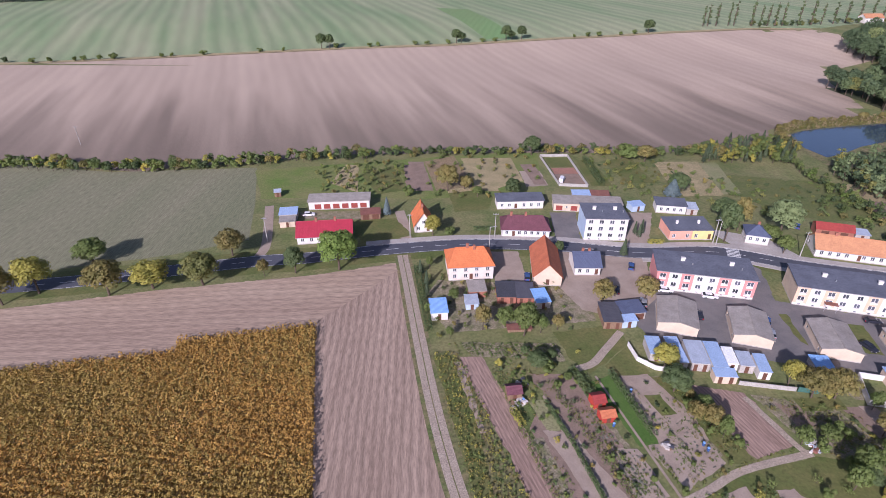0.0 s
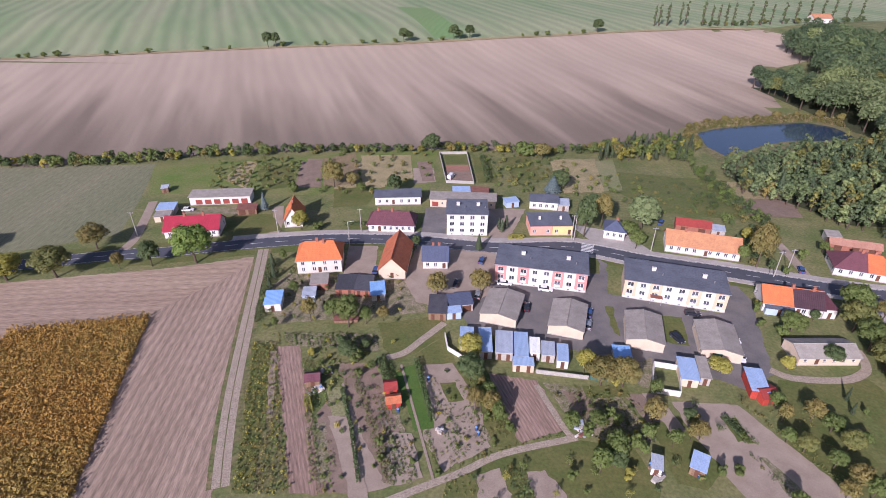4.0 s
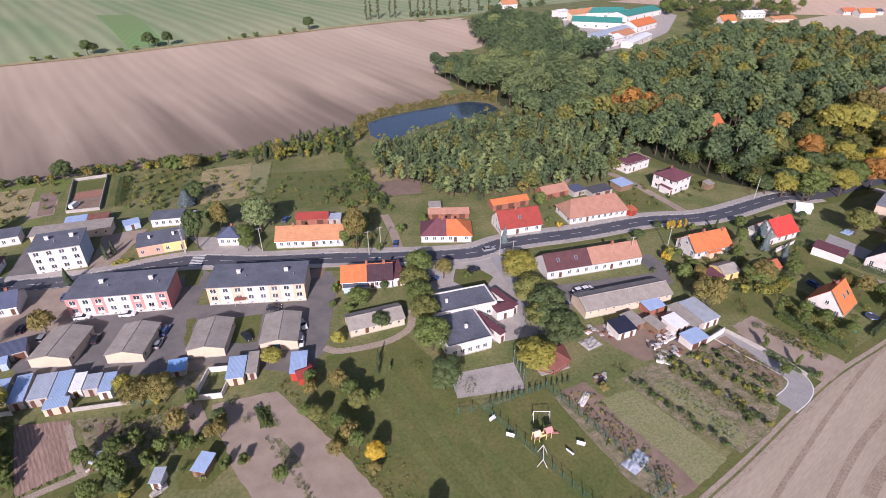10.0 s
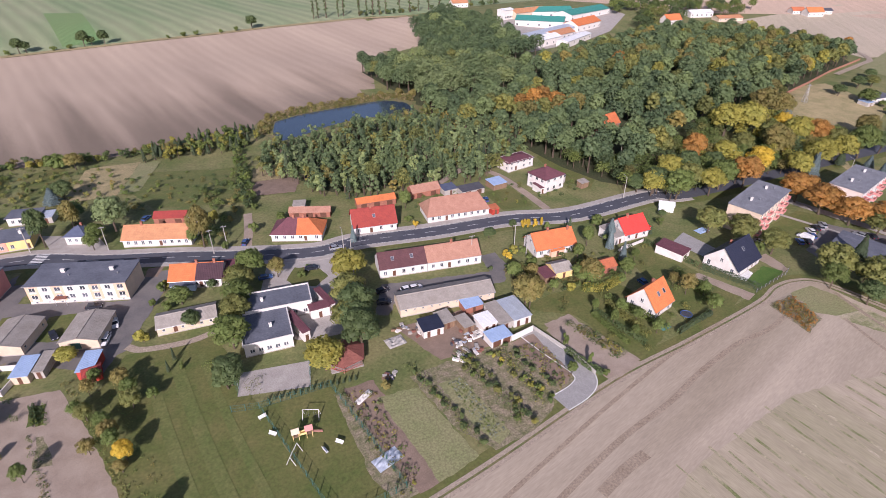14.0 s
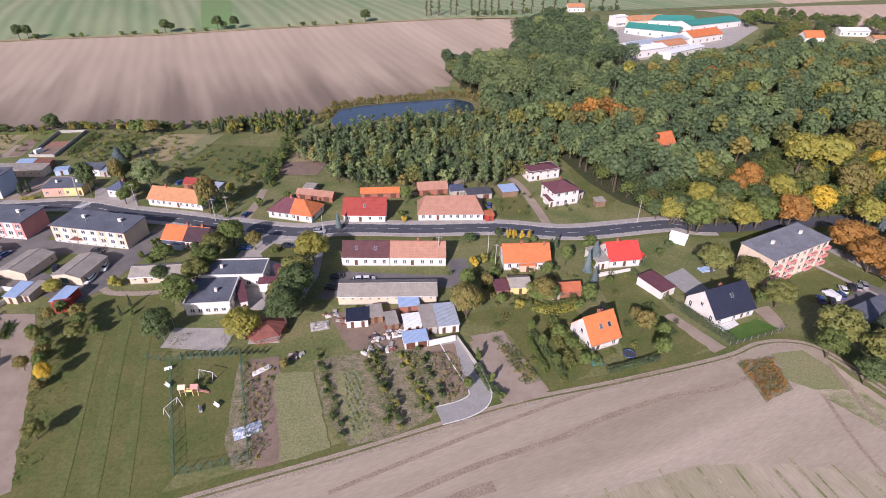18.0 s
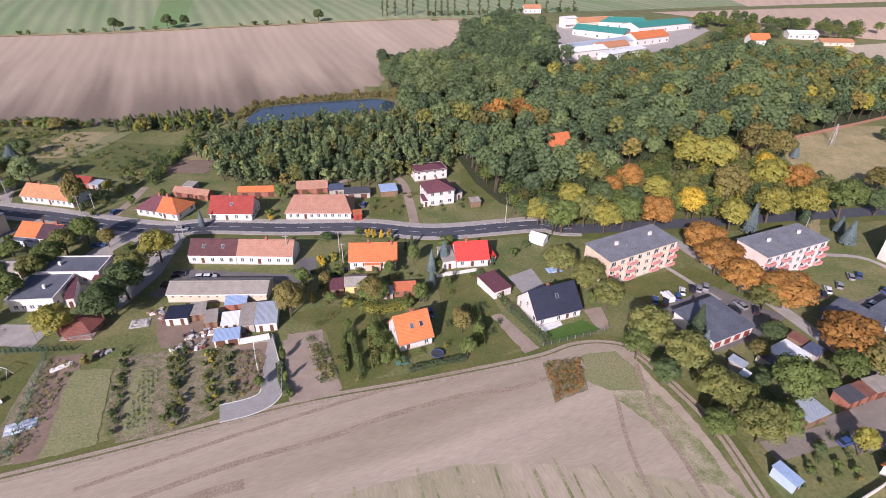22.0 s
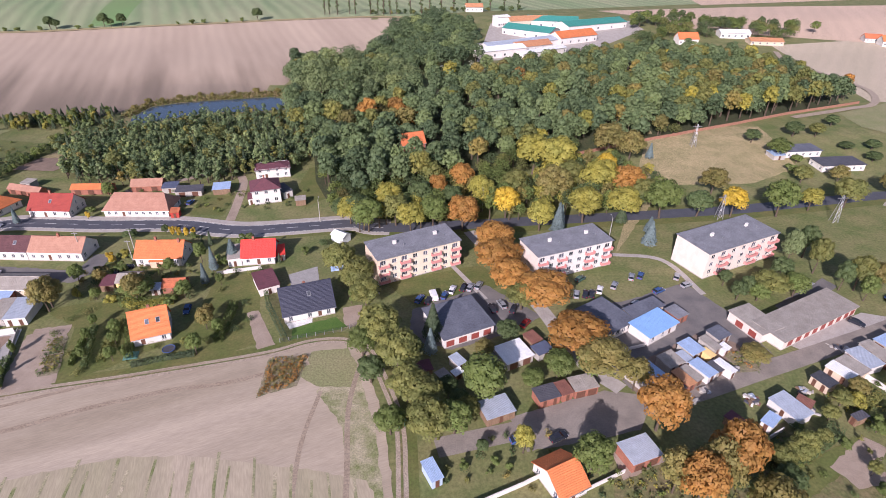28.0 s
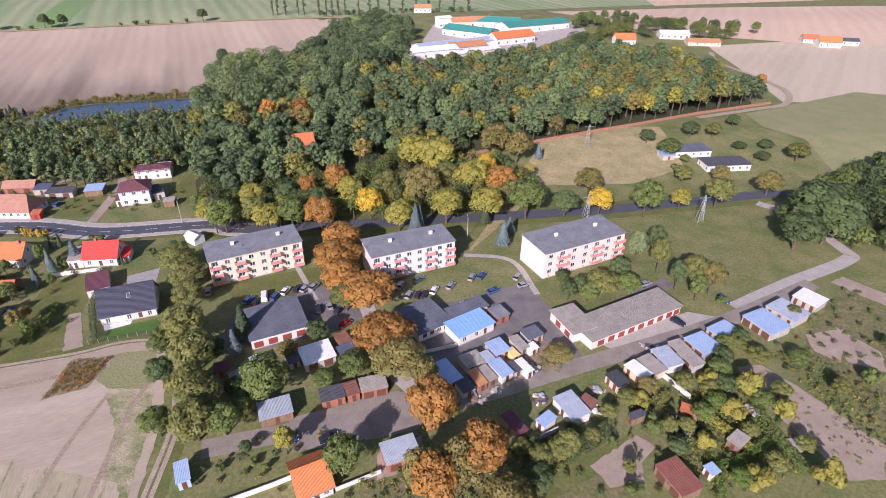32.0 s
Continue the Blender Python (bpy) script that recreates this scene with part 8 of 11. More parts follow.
# ---- trees beside the road in the west
tree("brown", -94.5, 126.3, 10.8, 6.1)
tree("green", -108.1, 143.2, 8.2, 5.4)
tree("yellow", -83.6, 129.8, 8.9, 6.0)
tree("olive", -69.9, 131.6, 10.5, 6.0)
tree("brown", -66.9, 148.2, 9.1, 4.9)
tree("fruit", -53.4, 136.3, 5.8, 2.2)
tree("dark", -44.5, 138.2, 8.8, 3.4)
tree("bright", -31.6, 140.2, 13.1, 6.6)
tree("brown", -121.3, 121.4, 11.9, 5.2)
tree("yellow", -114.7, 126.9, 12.1, 5.2)
tree("dark", 40.4, 238.5, 9.2, 4.3)
tree("bush", 84.5, 235.8, 5.6, 4.3)
tree("fir", 123.1, 241.9, 7.1, 2.9)
tree("fir", 131.7, 243.5, 7.4, 3.2)
tree("brown", 128.5, 242.0, 6.6, 4.1)
tree("dark", 100.1, 173.9, 8.3, 4.9)
tree("spruce", 89.3, 194.9, 7.1, 4.2)
tree("dark", 26.5, 191.9, 8.5, 3.3)
tree("yellow", -3.5, 162.0, 7.4, 3.1)
tree("bush", 1.8, 162.0, 3.0, 2.4)
tree("spruce", -20.3, 176.6, 7.3, 1.9)
tree("fruit", 44.0, 123.1, 7.8, 3.6)
tree("fruit", 56.4, 124.5, 8.0, 3.6)
tree("fir", 57.3, 148.9, 6.2, 1.7)
tree("bush", 32.3, 150.7, 3.7, 1.3)
tree("dark", 36.9, 149.6, 5.2, 1.7)
tree("green", 13.2, 192.9, 4.4, 2.2)
tree("thuja", 65.2, 163.1, 5.0, 1.0)
tree("thuja", 66.0, 161.0, 5.0, 1.0)
tree("thuja", 67.7, 163.9, 5.3, 1.2)
tree("bush", 106.5, 161.2, 4.7, 3.0)
tree("green", 108.7, 159.2, 5.6, 3.8)
tree("brown", 1.7, 198.2, 11.1, 5.0)
tree("dryb", 8.4, 199.9, 6.2, 3.6)
tree("bush", -13.4, 192.8, 4.8, 2.8)
tree("small", 3.0, 124.3, 4.1, 1.7)
tree("bush", 7.4, 129.2, 2.1, 2.0)
tree("fruit", 10.3, 111.5, 7.8, 2.4)
tree("small", 16.3, 112.8, 6.3, 2.7)
tree("green", 20.8, 109.2, 9.9, 3.6)
tree("small", 25.2, 110.4, 5.5, 2.1)
tree("fruit", 29.7, 111.6, 4.7, 1.9)
tree("small", 1.8, 108.0, 3.9, 1.1)
tree("green", -4.1, 140.9, 4.7, 1.2)
tree("thuja", -6.8, 137.6, 5.2, 1.1)
tree("thuja", -4.8, 131.5, 5.4, 1.0)
tree("thuja", -4.5, 125.7, 5.3, 1.0)
tree("bush", -4.2, 119.0, 3.1, 1.1)
tree("dark", 22.3, 97.4, 4.6, 2.8)
tree("bush", 25.0, 95.4, 2.8, 1.8)
tree("yellow", 52.4, 97.4, 6.8, 3.4)
tree("yellow", 79.1, 92.1, 7.3, 2.5)
tree("brown", 82.1, 88.1, 8.1, 4.1)
tree("brown", 87.1, 87.8, 8.1, 3.9)
tree("lime", 85.4, 88.1, 3.5, 1.6)
tree("yellow", 111.3, 92.7, 4.0, 3.0)
tree("fruit", 56.2, 79.8, 5.7, 2.5)
tree("fruit", 52.8, 80.6, 6.4, 2.1)
tree("small", 57.3, 76.7, 6.3, 1.6)
tree("small", 72.7, 75.3, 4.9, 2.1)
tree("small", 78.3, 76.0, 4.3, 2.2)
tree("bush", 75.6, 73.8, 2.7, 1.9)
tree("small", 80.1, 68.3, 6.9, 2.8)
tree("small", 87.7, 72.4, 4.9, 1.7)
tree("small", 76.1, 64.5, 6.8, 2.3)
tree("fruit", 96.9, 72.4, 4.9, 1.5)
tree("small", 92.7, 71.0, 4.9, 1.5)
tree("bush", 80.0, 65.8, 3.3, 1.9)
tree("gold", 128.1, 55.3, 5.8, 2.2)
tree("small", 125.4, 59.2, 5.8, 2.0)
tree("fruit", 118.4, 77.4, 5.3, 1.7)
tree("bush", 99.3, 63.9, 3.2, 1.1)
tree("small", 109.7, 56.6, 5.4, 1.7)
tree("bush", 84.9, 70.5, 4.1, 1.6)
tree("fruit", 90.6, 77.4, 6.6, 2.6)
tree("fruit", 98.8, 72.7, 5.1, 1.9)
tree("small", 93.2, 84.5, 5.3, 1.7)
tree("dark", 52.0, 89.8, 7.2, 3.7)
tree("small", 55.7, 83.1, 5.1, 2.3)


# ---- trees round the school and the terrace
tree("dark", 93.7, 158.5, 14.7, 3.9)
tree("brown", 101.5, 165.8, 12.8, 3.5)
tree("green", 109.2, 150.6, 6.6, 2.9)
tree("bush", 81.4, 236.1, 6.8, 5.1)
tree("brown", 90.8, 232.5, 7.8, 4.5)
tree("dark", 92.5, 198.3, 8.2, 4.5)
tree("brown", 143.5, 139.5, 15.6, 4.3)
tree("yellow", 147.2, 155.1, 5.9, 2.1)
tree("green", 140.3, 142.7, 6.1, 2.0)
tree("bush", 160.1, 143.5, 4.5, 1.8)
tree("bush", 150.3, 135.0, 3.5, 1.4)
tree("dark", 146.2, 136.5, 5.0, 1.2)
tree("bush", 132.0, 116.1, 4.0, 1.5)
tree("green", 137.3, 108.1, 5.8, 3.7)
tree("lime", 133.1, 118.1, 2.8, 1.5)
tree("bush", 133.9, 106.6, 3.2, 2.0)
tree("dark", 145.6, 112.5, 3.8, 1.5)
tree("bush", 129.6, 109.7, 3.2, 1.5)
tree("bush", 142.1, 99.4, 3.1, 2.0)
tree("dark", 140.2, 96.2, 5.3, 2.8)
tree("lime", 128.4, 94.0, 4.1, 2.3)
tree("thuja", 134.9, 79.7, 3.7, 0.6)
tree("thuja", 136.1, 83.6, 4.3, 0.6)
tree("bush", 137.8, 79.7, 2.2, 0.9)
tree("spruce", 191.0, 124.7, 6.9, 1.5)
tree("bush", 170.2, 146.3, 3.7, 1.4)
tree("green", 169.8, 148.8, 4.3, 1.7)
tree("bush", 174.2, 114.8, 1.0, 1.1)
tree("bush", 171.5, 110.0, 2.3, 1.8)
tree("green", 215.4, 143.6, 7.6, 2.6)
tree("bush", 213.2, 132.3, 2.8, 1.8)
tree("gbush", 214.1, 127.4, 2.8, 1.4)
tree("dryb", 182.8, 55.5, 2.9, 1.7)
tree("green", 231.2, 84.7, 7.1, 2.6)
tree("brown", 229.2, 73.3, 9.9, 4.6)
tree("lime", 239.1, 99.3, 3.1, 2.1)
tree("gbush", 236.0, 96.7, 2.6, 1.5)
tree("bush", 240.7, 91.3, 3.1, 2.4)
tree("green", 252.1, 76.7, 7.1, 5.4)
tree("green", 256.7, 88.9, 5.9, 2.0)
tree("bush", 271.2, 92.9, 4.0, 2.3)
tree("spruce", 274.1, 95.9, 8.1, 3.1)
tree("bush", 275.2, 106.4, 4.0, 3.2)
tree("gbush", 249.4, 112.9, 4.3, 1.2)
tree("gbush", 251.5, 112.8, 4.3, 1.2)
tree("gbush", 254.1, 112.6, 3.9, 1.2)
tree("gbush", 256.4, 112.4, 3.7, 1.2)
tree("dark", 246.3, 114.7, 3.7, 1.6)
tree("thuja", 264.2, 105.8, 5.6, 1.1)
tree("thuja", 262.1, 104.1, 5.0, 0.9)
tree("green", 264.4, 95.2, 7.7, 2.2)
tree("spruce", 269.7, 89.9, 8.9, 1.9)
tree("spruce", 269.2, 82.3, 7.8, 1.7)
tree("bush", 257.8, 110.0, 3.5, 1.7)
tree("bush", 246.1, 96.6, 2.0, 1.3)
tree("gbush", 235.0, 97.4, 3.4, 1.4)
tree("bush", 237.1, 98.9, 2.6, 1.3)
tree("dark", 235.7, 111.6, 3.7, 2.7)
tree("bush", 241.6, 98.6, 2.6, 1.6)
tree("brown", 229.4, 71.2, 10.8, 4.2)
tree("lime", 234.8, 76.5, 3.9, 1.3)
tree("brown", 251.9, 75.2, 9.3, 3.9)
tree("green", 265.3, 75.5, 6.4, 2.6)
tree("bush", 261.7, 73.1, 2.7, 2.0)
tree("lime", 244.9, 74.4, 2.7, 2.0)
tree("small", 240.1, 76.1, 4.2, 1.7)
tree("fruit", 237.5, 84.7, 5.1, 2.1)
tree("small", 252.2, 60.3, 4.8, 1.9)
tree("small", 254.1, 55.7, 4.8, 1.8)
tree("small", 255.8, 49.4, 4.7, 1.8)
tree("small", 246.9, 56.3, 5.5, 1.3)
tree("small", 248.8, 49.9, 4.7, 1.3)
tree("small", 245.6, 63.1, 4.8, 1.3)
tree("fruit", 275.7, 60.8, 7.2, 2.7)
tree("small", 275.9, 50.8, 7.0, 2.3)
tree("fruit", 275.1, 65.6, 4.9, 1.9)
tree("small", 279.7, 58.1, 5.6, 1.9)
tree("small", 273.8, 82.0, 4.3, 1.5)
tree("bush", 258.1, 51.2, 3.7, 1.3)
tree("bush", 230.0, 53.5, 4.4, 1.0)
tree("bush", 232.0, 45.5, 4.3, 1.0)
tree("bush", 233.6, 40.9, 2.2, 1.0)
tree("green", 226.2, 44.2, 4.1, 1.4)
tree("brown", 164.5, 112.8, 6.9, 3.0)
tree("dark", 302.4, 103.1, 3.1, 1.6)
tree("bush", 297.1, 98.0, 3.5, 1.7)
tree("thuja", 289.4, 93.4, 3.9, 0.7)
tree("bush", 314.1, 70.4, 4.8, 1.8)
tree("dark", 312.6, 120.6, 11.6, 5.5)
tree("dark", 307.2, 124.1, 7.7, 4.7)
tree("yellow", 317.1, 118.1, 8.4, 3.4)
tree("pale", 114.5, 162.5, 13.5, 6.4)


# ---- trees of the eastern estate
tree("green", 347.2, 30.4, 13.6, 5.6)
tree("green", 366.6, 37.2, 8.2, 4.3)
tree("green", 375.1, 37.2, 7.4, 4.1)
tree("spruce", 335.8, 47.6, 8.4, 2.4)
tree("fir", 336.8, 53.6, 11.5, 3.6)
tree("dark", 344.9, 36.2, 3.6, 2.2)
tree("dark", 347.5, 38.2, 4.2, 2.4)
tree("brown", 349.6, 45.6, 5.5, 2.8)
tree("dark", 330.8, 46.6, 6.5, 3.4)
tree("dark", 332.4, 34.2, 6.0, 3.2)
tree("green", 359.8, 34.6, 5.0, 3.2)
tree("olive", 342.6, 25.2, 6.5, 3.4)
tree("dark", 341.5, 29.5, 4.5, 2.8)
tree("dark", 356.5, 51.2, 7.1, 3.4)
tree("dark", 339.1, 33.1, 5.4, 2.8)
tree("green", 335.9, 25.6, 5.0, 3.0)
tree("yellow", 353.7, 15.6, 8.0, 2.6)
tree("green", 366.1, 9.4, 11.0, 4.3)
tree("small", 389.6, 21.7, 6.9, 2.2)
tree("rust", 384.5, 19.7, 14.6, 6.2)
tree("rust", 393.5, 6.0, 16.8, 5.7)
tree("brown", 389.3, 3.8, 14.6, 5.1)
tree("rust", 383.8, 0.5, 15.2, 4.9)
tree("brown", 381.4, 4.4, 12.4, 3.8)
tree("brown", 397.2, -2.9, 10.9, 5.5)
tree("brown", 383.9, 31.7, 10.1, 3.7)
tree("brown", 418.9, 40.2, 4.4, 4.2)
tree("spruce", 384.7, 108.0, 12.5, 3.3)
tree("spruce", 414.7, 98.2, 9.7, 3.3)
tree("fir", 410.9, 115.0, 7.6, 3.0)
tree("spruce", 444.4, 171.6, 7.7, 2.5)
tree("green", 473.6, 117.5, 15.0, 7.0)
tree("gold", 455.7, 118.5, 12.0, 5.6)
tree("brown", 457.1, 137.0, 12.0, 6.5)
tree("dark", 442.3, 119.0, 11.0, 5.5)
tree("yellow", 489.3, 121.5, 10.0, 4.5)
tree("olive", 505.6, 123.5, 13.0, 6.8)
tree("brown", 533.1, 133.0, 11.0, 6.0)
tree("brown", 520.0, 147.0, 8.0, 4.5)
tree("dark", 532.6, 101.4, 19.0, 13.5)
tree("dark", 516.9, 90.1, 14.4, 8.6)
tree("green", 526.7, 108.4, 7.8, 5.4)
tree("dark", 529.9, 93.3, 16.6, 10.5)
tree("olive", 446.4, 27.3, 5.7, 2.7)
tree("lime", 453.3, 28.7, 4.5, 3.3)
tree("olive", 425.1, 19.9, 4.5, 2.2)
tree("lime", 433.6, 22.7, 4.4, 2.5)
tree("bush", 433.7, 16.0, 4.4, 2.4)
tree("olive", 452.5, 21.4, 4.5, 2.7)
tree("lime", 454.2, 17.8, 5.1, 3.5)
tree("olive", 454.6, 12.9, 4.4, 2.2)
tree("olive", 441.5, 15.5, 3.9, 2.1)
tree("lime", 443.5, 10.7, 4.3, 2.7)
tree("olive", 412.9, 11.5, 6.5, 3.1)
tree("olive", 406.8, 9.1, 5.4, 3.0)
tree("olive", 403.2, 12.2, 3.8, 2.4)
tree("olive", 419.3, 14.0, 3.9, 2.0)
tree("bush", 423.6, 12.2, 2.9, 1.8)
tree("olive", 470.6, 35.6, 4.7, 3.5)
tree("olive", 467.7, 40.2, 3.6, 3.0)
tree("bush", 437.3, 11.1, 3.6, 2.4)
tree("lime", 448.6, 0.5, 5.7, 3.5)
tree("olive", 432.3, 1.8, 2.7, 1.6)
tree("bush", 423.4, 1.1, 3.6, 2.5)
tree("olive", 468.9, 23.8, 4.6, 2.9)
tree("small", 480.9, 34.8, 4.4, 3.2)
tree("dark", 345.1, 16.5, 3.3, 1.6)
tree("bush", 347.5, 13.5, 1.7, 1.3)
tree("bush", 340.6, 12.7, 2.1, 1.3)
tree("bush", 349.9, 12.0, 2.1, 1.3)
tree("olive", 466.0, 40.9, 4.8, 2.8)
tree("olive", 492.3, 53.9, 3.8, 2.4)
tree("lime", 461.5, 25.0, 7.4, 4.3)
tree("olive", 464.6, 8.3, 4.4, 2.5)
tree("olive", 451.8, 25.6, 4.6, 2.3)
tree("olive", 437.0, 14.8, 5.5, 2.0)
tree("lime", 465.5, 17.7, 5.9, 3.1)
tree("olive", 483.7, 23.4, 5.1, 2.4)
tree("lime", 462.7, 0.1, 7.0, 3.7)
tree("olive", 424.3, 5.5, 4.3, 1.6)
tree("bush", 495.0, 26.5, 4.6, 2.9)
tree("small", 509.0, 38.1, 4.4, 2.2)
tree("green", 157.2, 115.1, 10.0, 4.9)
tree("olive", 153.6, 108.3, 9.0, 4.9)
tree("green", 152.8, 100.8, 9.0, 4.7)
tree("olive", 151.8, 93.7, 9.0, 4.7)
tree("green", 150.3, 83.0, 10.0, 5.3)
tree("dark", 149.1, 69.7, 9.0, 4.1)
tree("dark", 148.2, 68.8, 6.0, 3.5)
tree("yellow", 184.7, 102.2, 11.0, 6.2)
tree("olive", 182.0, 89.5, 11.0, 5.8)
tree("dark", 182.6, 82.2, 12.0, 6.1)
tree("olive", 179.2, 79.2, 10.0, 5.0)
tree("dark", 181.0, 71.1, 12.0, 5.4)
tree("dark", 181.2, 76.3, 11.0, 5.3)
tree("yellow", 170.8, 66.9, 9.5, 5.4)
tree("olive", 309.4, 87.5, 10.0, 6.0)
tree("olive", 315.8, 79.1, 10.0, 5.5)
tree("olive", 318.3, 68.8, 9.0, 5.0)
tree("olive", 313.2, 77.5, 8.0, 4.1)
tree("olive", 322.9, 51.6, 12.5, 6.4)
tree("green", 318.4, 47.7, 9.0, 4.1)
tree("olive", 327.4, 42.0, 12.0, 6.4)
tree("dark", 320.9, 38.1, 8.0, 3.9)
tree("olive", 333.1, 28.5, 10.0, 5.6)
tree("olive", 329.6, 31.4, 10.5, 5.2)
tree("olive", 334.2, 20.6, 11.0, 5.8)
tree("green", 339.7, 21.6, 9.0, 4.2)
tree("green", 325.7, 22.3, 8.0, 3.9)
tree("rust", 359.9, 94.9, 12.0, 7.5)
tree("rust", 359.1, 83.9, 12.0, 8.0)
tree("rust", 361.4, 73.9, 11.0, 6.8)
tree("rust", 369.3, 65.9, 11.0, 9.0)
tree("olive", 363.1, 64.7, 9.0, 5.4)
tree("rust", 373.8, 46.8, 11.0, 8.6)
tree("brown", 377.7, 37.7, 10.0, 7.6)
tree("rust", 343.6, 135.7, 12.0, 4.6)
tree("rust", 353.9, 144.3, 13.0, 5.8)
tree("rust", 351.1, 112.3, 13.7, 6.5)
tree("gold", 368.3, 121.2, 12.8, 6.1)
tree("yellow", 360.4, 132.8, 12.3, 5.8)
tree("yellow", 387.0, 159.9, 18.2, 8.7)
tree("yellow", 395.7, 155.1, 19.1, 9.1)
tree("brown", 388.3, 130.7, 16.4, 7.8)
tree("yellow", 408.6, 138.4, 16.3, 7.7)
tree("gold", 416.6, 152.7, 13.0, 5.2)
tree("yellow", 396.5, 116.1, 14.6, 7.0)
tree("yellow", 378.9, 111.0, 12.3, 5.8)
tree("rust", 419.9, 135.9, 14.4, 6.9)
tree("yellow", 411.3, 116.2, 14.1, 6.7)
tree("green", 427.2, 118.4, 15.7, 7.5)
tree("yellow", 324.8, 126.9, 12.8, 6.1)
tree("green", 317.3, 112.9, 12.8, 6.1)
tree("yellow", 332.4, 111.4, 11.9, 5.7)
tree("green", 340.4, 114.5, 13.0, 6.2)
tree("yellow", 310.5, 119.3, 10.7, 5.1)
tree("olive", 327.0, 117.2, 12.3, 5.8)
tree("olive", 374.1, 137.0, 12.6, 6.0)
tree("brown", 423.6, 171.2, 17.5, 8.3)
tree("brown", 433.3, 168.3, 15.2, 7.2)
tree("olive", 398.7, 142.9, 13.4, 6.4)
tree("olive", 424.1, 128.3, 12.1, 5.8)
tree("dark", 348.5, 127.7, 11.0, 4.8)
tree("dark", 336.7, 129.3, 12.0, 5.7)
tree("pale", 456.6, 84.5, 13.0, 3.6)
tree("olive", 461.7, 78.5, 13.5, 3.8)
tree("green", 447.2, 66.7, 8.0, 4.3)
tree("olive", 439.6, 67.4, 8.0, 6.2)
tree("dark", 447.2, 74.5, 9.0, 3.7)
tree("olive", 468.3, 68.6, 13.0, 4.2)
tree("brown", 473.3, 66.4, 11.5, 4.0)
tree("dark", 464.5, 88.0, 12.5, 3.8)
tree("dark", 463.6, 69.0, 11.0, 3.0)
tree("green", 467.3, 63.2, 9.0, 2.8)
tree("bush", 474.5, 61.2, 2.6, 2.0)
tree("dark", 428.7, 65.8, 7.0, 2.8)
tree("dark", 432.5, 67.9, 7.0, 2.6)
tree("green", 434.7, 65.1, 6.0, 3.5)
tree("dark", 428.5, 73.4, 6.0, 2.2)
tree("spruce", 386.4, 110.3, 10.7, 2.3)
tree("spruce", 418.8, 107.5, 6.4, 2.9)


# ---- hedges
hedge("clipped dark conifer hedge round a lawn", [(290.2, 70.1), (297.7, 54.5)], 1.2, 2.2, L_CONIFER)
hedge("clipped conifer hedge along a garden", [(284.0, 89.9), (290.0, 70.9)], 1.0, 1.8, L_DARK)
hedge("slim row of young evergreens", [(260.5, 47.4), (267.7, 48.8), (276.1, 51.4)], 0.7, 1.3, L_DARK, dens=40)
hedge("clipped hedge behind the house", [(248.1, 72.3), (261.9, 74.4)], 1.4, 2.2, L_GREEN)
for _k in range(15):
    tree("thuja", 156.5 + _k * 1.45, 61.4 - _k * 0.03, 1.5 + (_k * 5 % 3) * 0.2, 0.45)
hedge("hedge along the track", [(-8.1, 140.9), (-5.9, 125.7), (-3.5, 110.3)], 1.6, 2.0, L_DARK)
hedge("low clipped hedge in the garden", [(10.3, 165.7), (17.8, 166.2)], 1.4, 1.2, L_DARK)
hedge("hedge behind the lawn strip", [(30.2, 96.4), (32.9, 88.0)], 1.4, 1.6, L_DARK)
hedge("hedge beside the lawn strip", [(39.2, 95.5), (43.6, 76.7)], 1.0, 1.5, L_DARK)
hedge("low hedge before the salmon house", [(67.8, 157.1), (73.2, 157.1)], 1.2, 1.2, L_YELLOW)
hedge("dark hedge behind the yard", [(63.3, 232.8), (64.3, 203.6)], 1.8, 2.4, L_DARK)
hedge("hedge between orchard rows", [(245.6, 63.1), (250.1, 46.3)], 1.0, 1.6, L_DARK)
hedge("hedge of garden shrubs", [(252.6, 67.4), (260.0, 49.0)], 1.6, 1.8, L_GREEN)
hedge("narrow clipped green hedge", [(22.6, 86.3), (26.4, 75.2), (29.7, 62.1)], 0.6, 0.9, L_DARK)
wood("loose row of tall garden shrubs", [(188.6, 59.0), (192.8, 45.4), (197.5, 32.0), (199.7, 31.7), (195.3, 45.1), (191.3, 58.7)], 2.3, 1.6, [("bush", L_DARK, 3), ("bush", L_GREEN, 2), ("bush", L_BROWN, 1)], 160, count=110, size=0.24, spread_r=0.48, name="garden_shrubs")
wood("loose row of tall garden shrubs", [(200.7, 60.1), (205.2, 45.4), (208.1, 33.7), (211.8, 33.2), (209.2, 44.9), (205.1, 59.6)], 2.3, 2.2, [("bush", L_GREEN, 3), ("bush", L_OLIVE, 3), ("bush", L_DARK, 2)], 161, count=110, size=0.24, spread_r=0.48, name="garden_shrubs")
wood("loose row of tall garden shrubs", [(208.4, 59.2), (211.8, 49.0), (214.9, 38.0), (218.4, 37.6), (215.5, 48.6), (212.3, 58.7)], 2.3, 1.3, [("bush", L_YELLOW, 2), ("bush", L_OLIVE, 3), ("bush", L_GREEN, 3)], 162, count=110, size=0.24, spread_r=0.48, name="garden_shrubs")
wood("loose row of tall garden shrubs", [(215.1, 59.3), (216.8, 50.0), (218.7, 42.3), (220.4, 42.1), (218.5, 49.8), (217.0, 59.0)], 2.3, 1.6, [("bush", L_DARK, 3), ("bush", L_OLIVE, 1)], 163, count=110, size=0.24, spread_r=0.48, name="garden_shrubs")
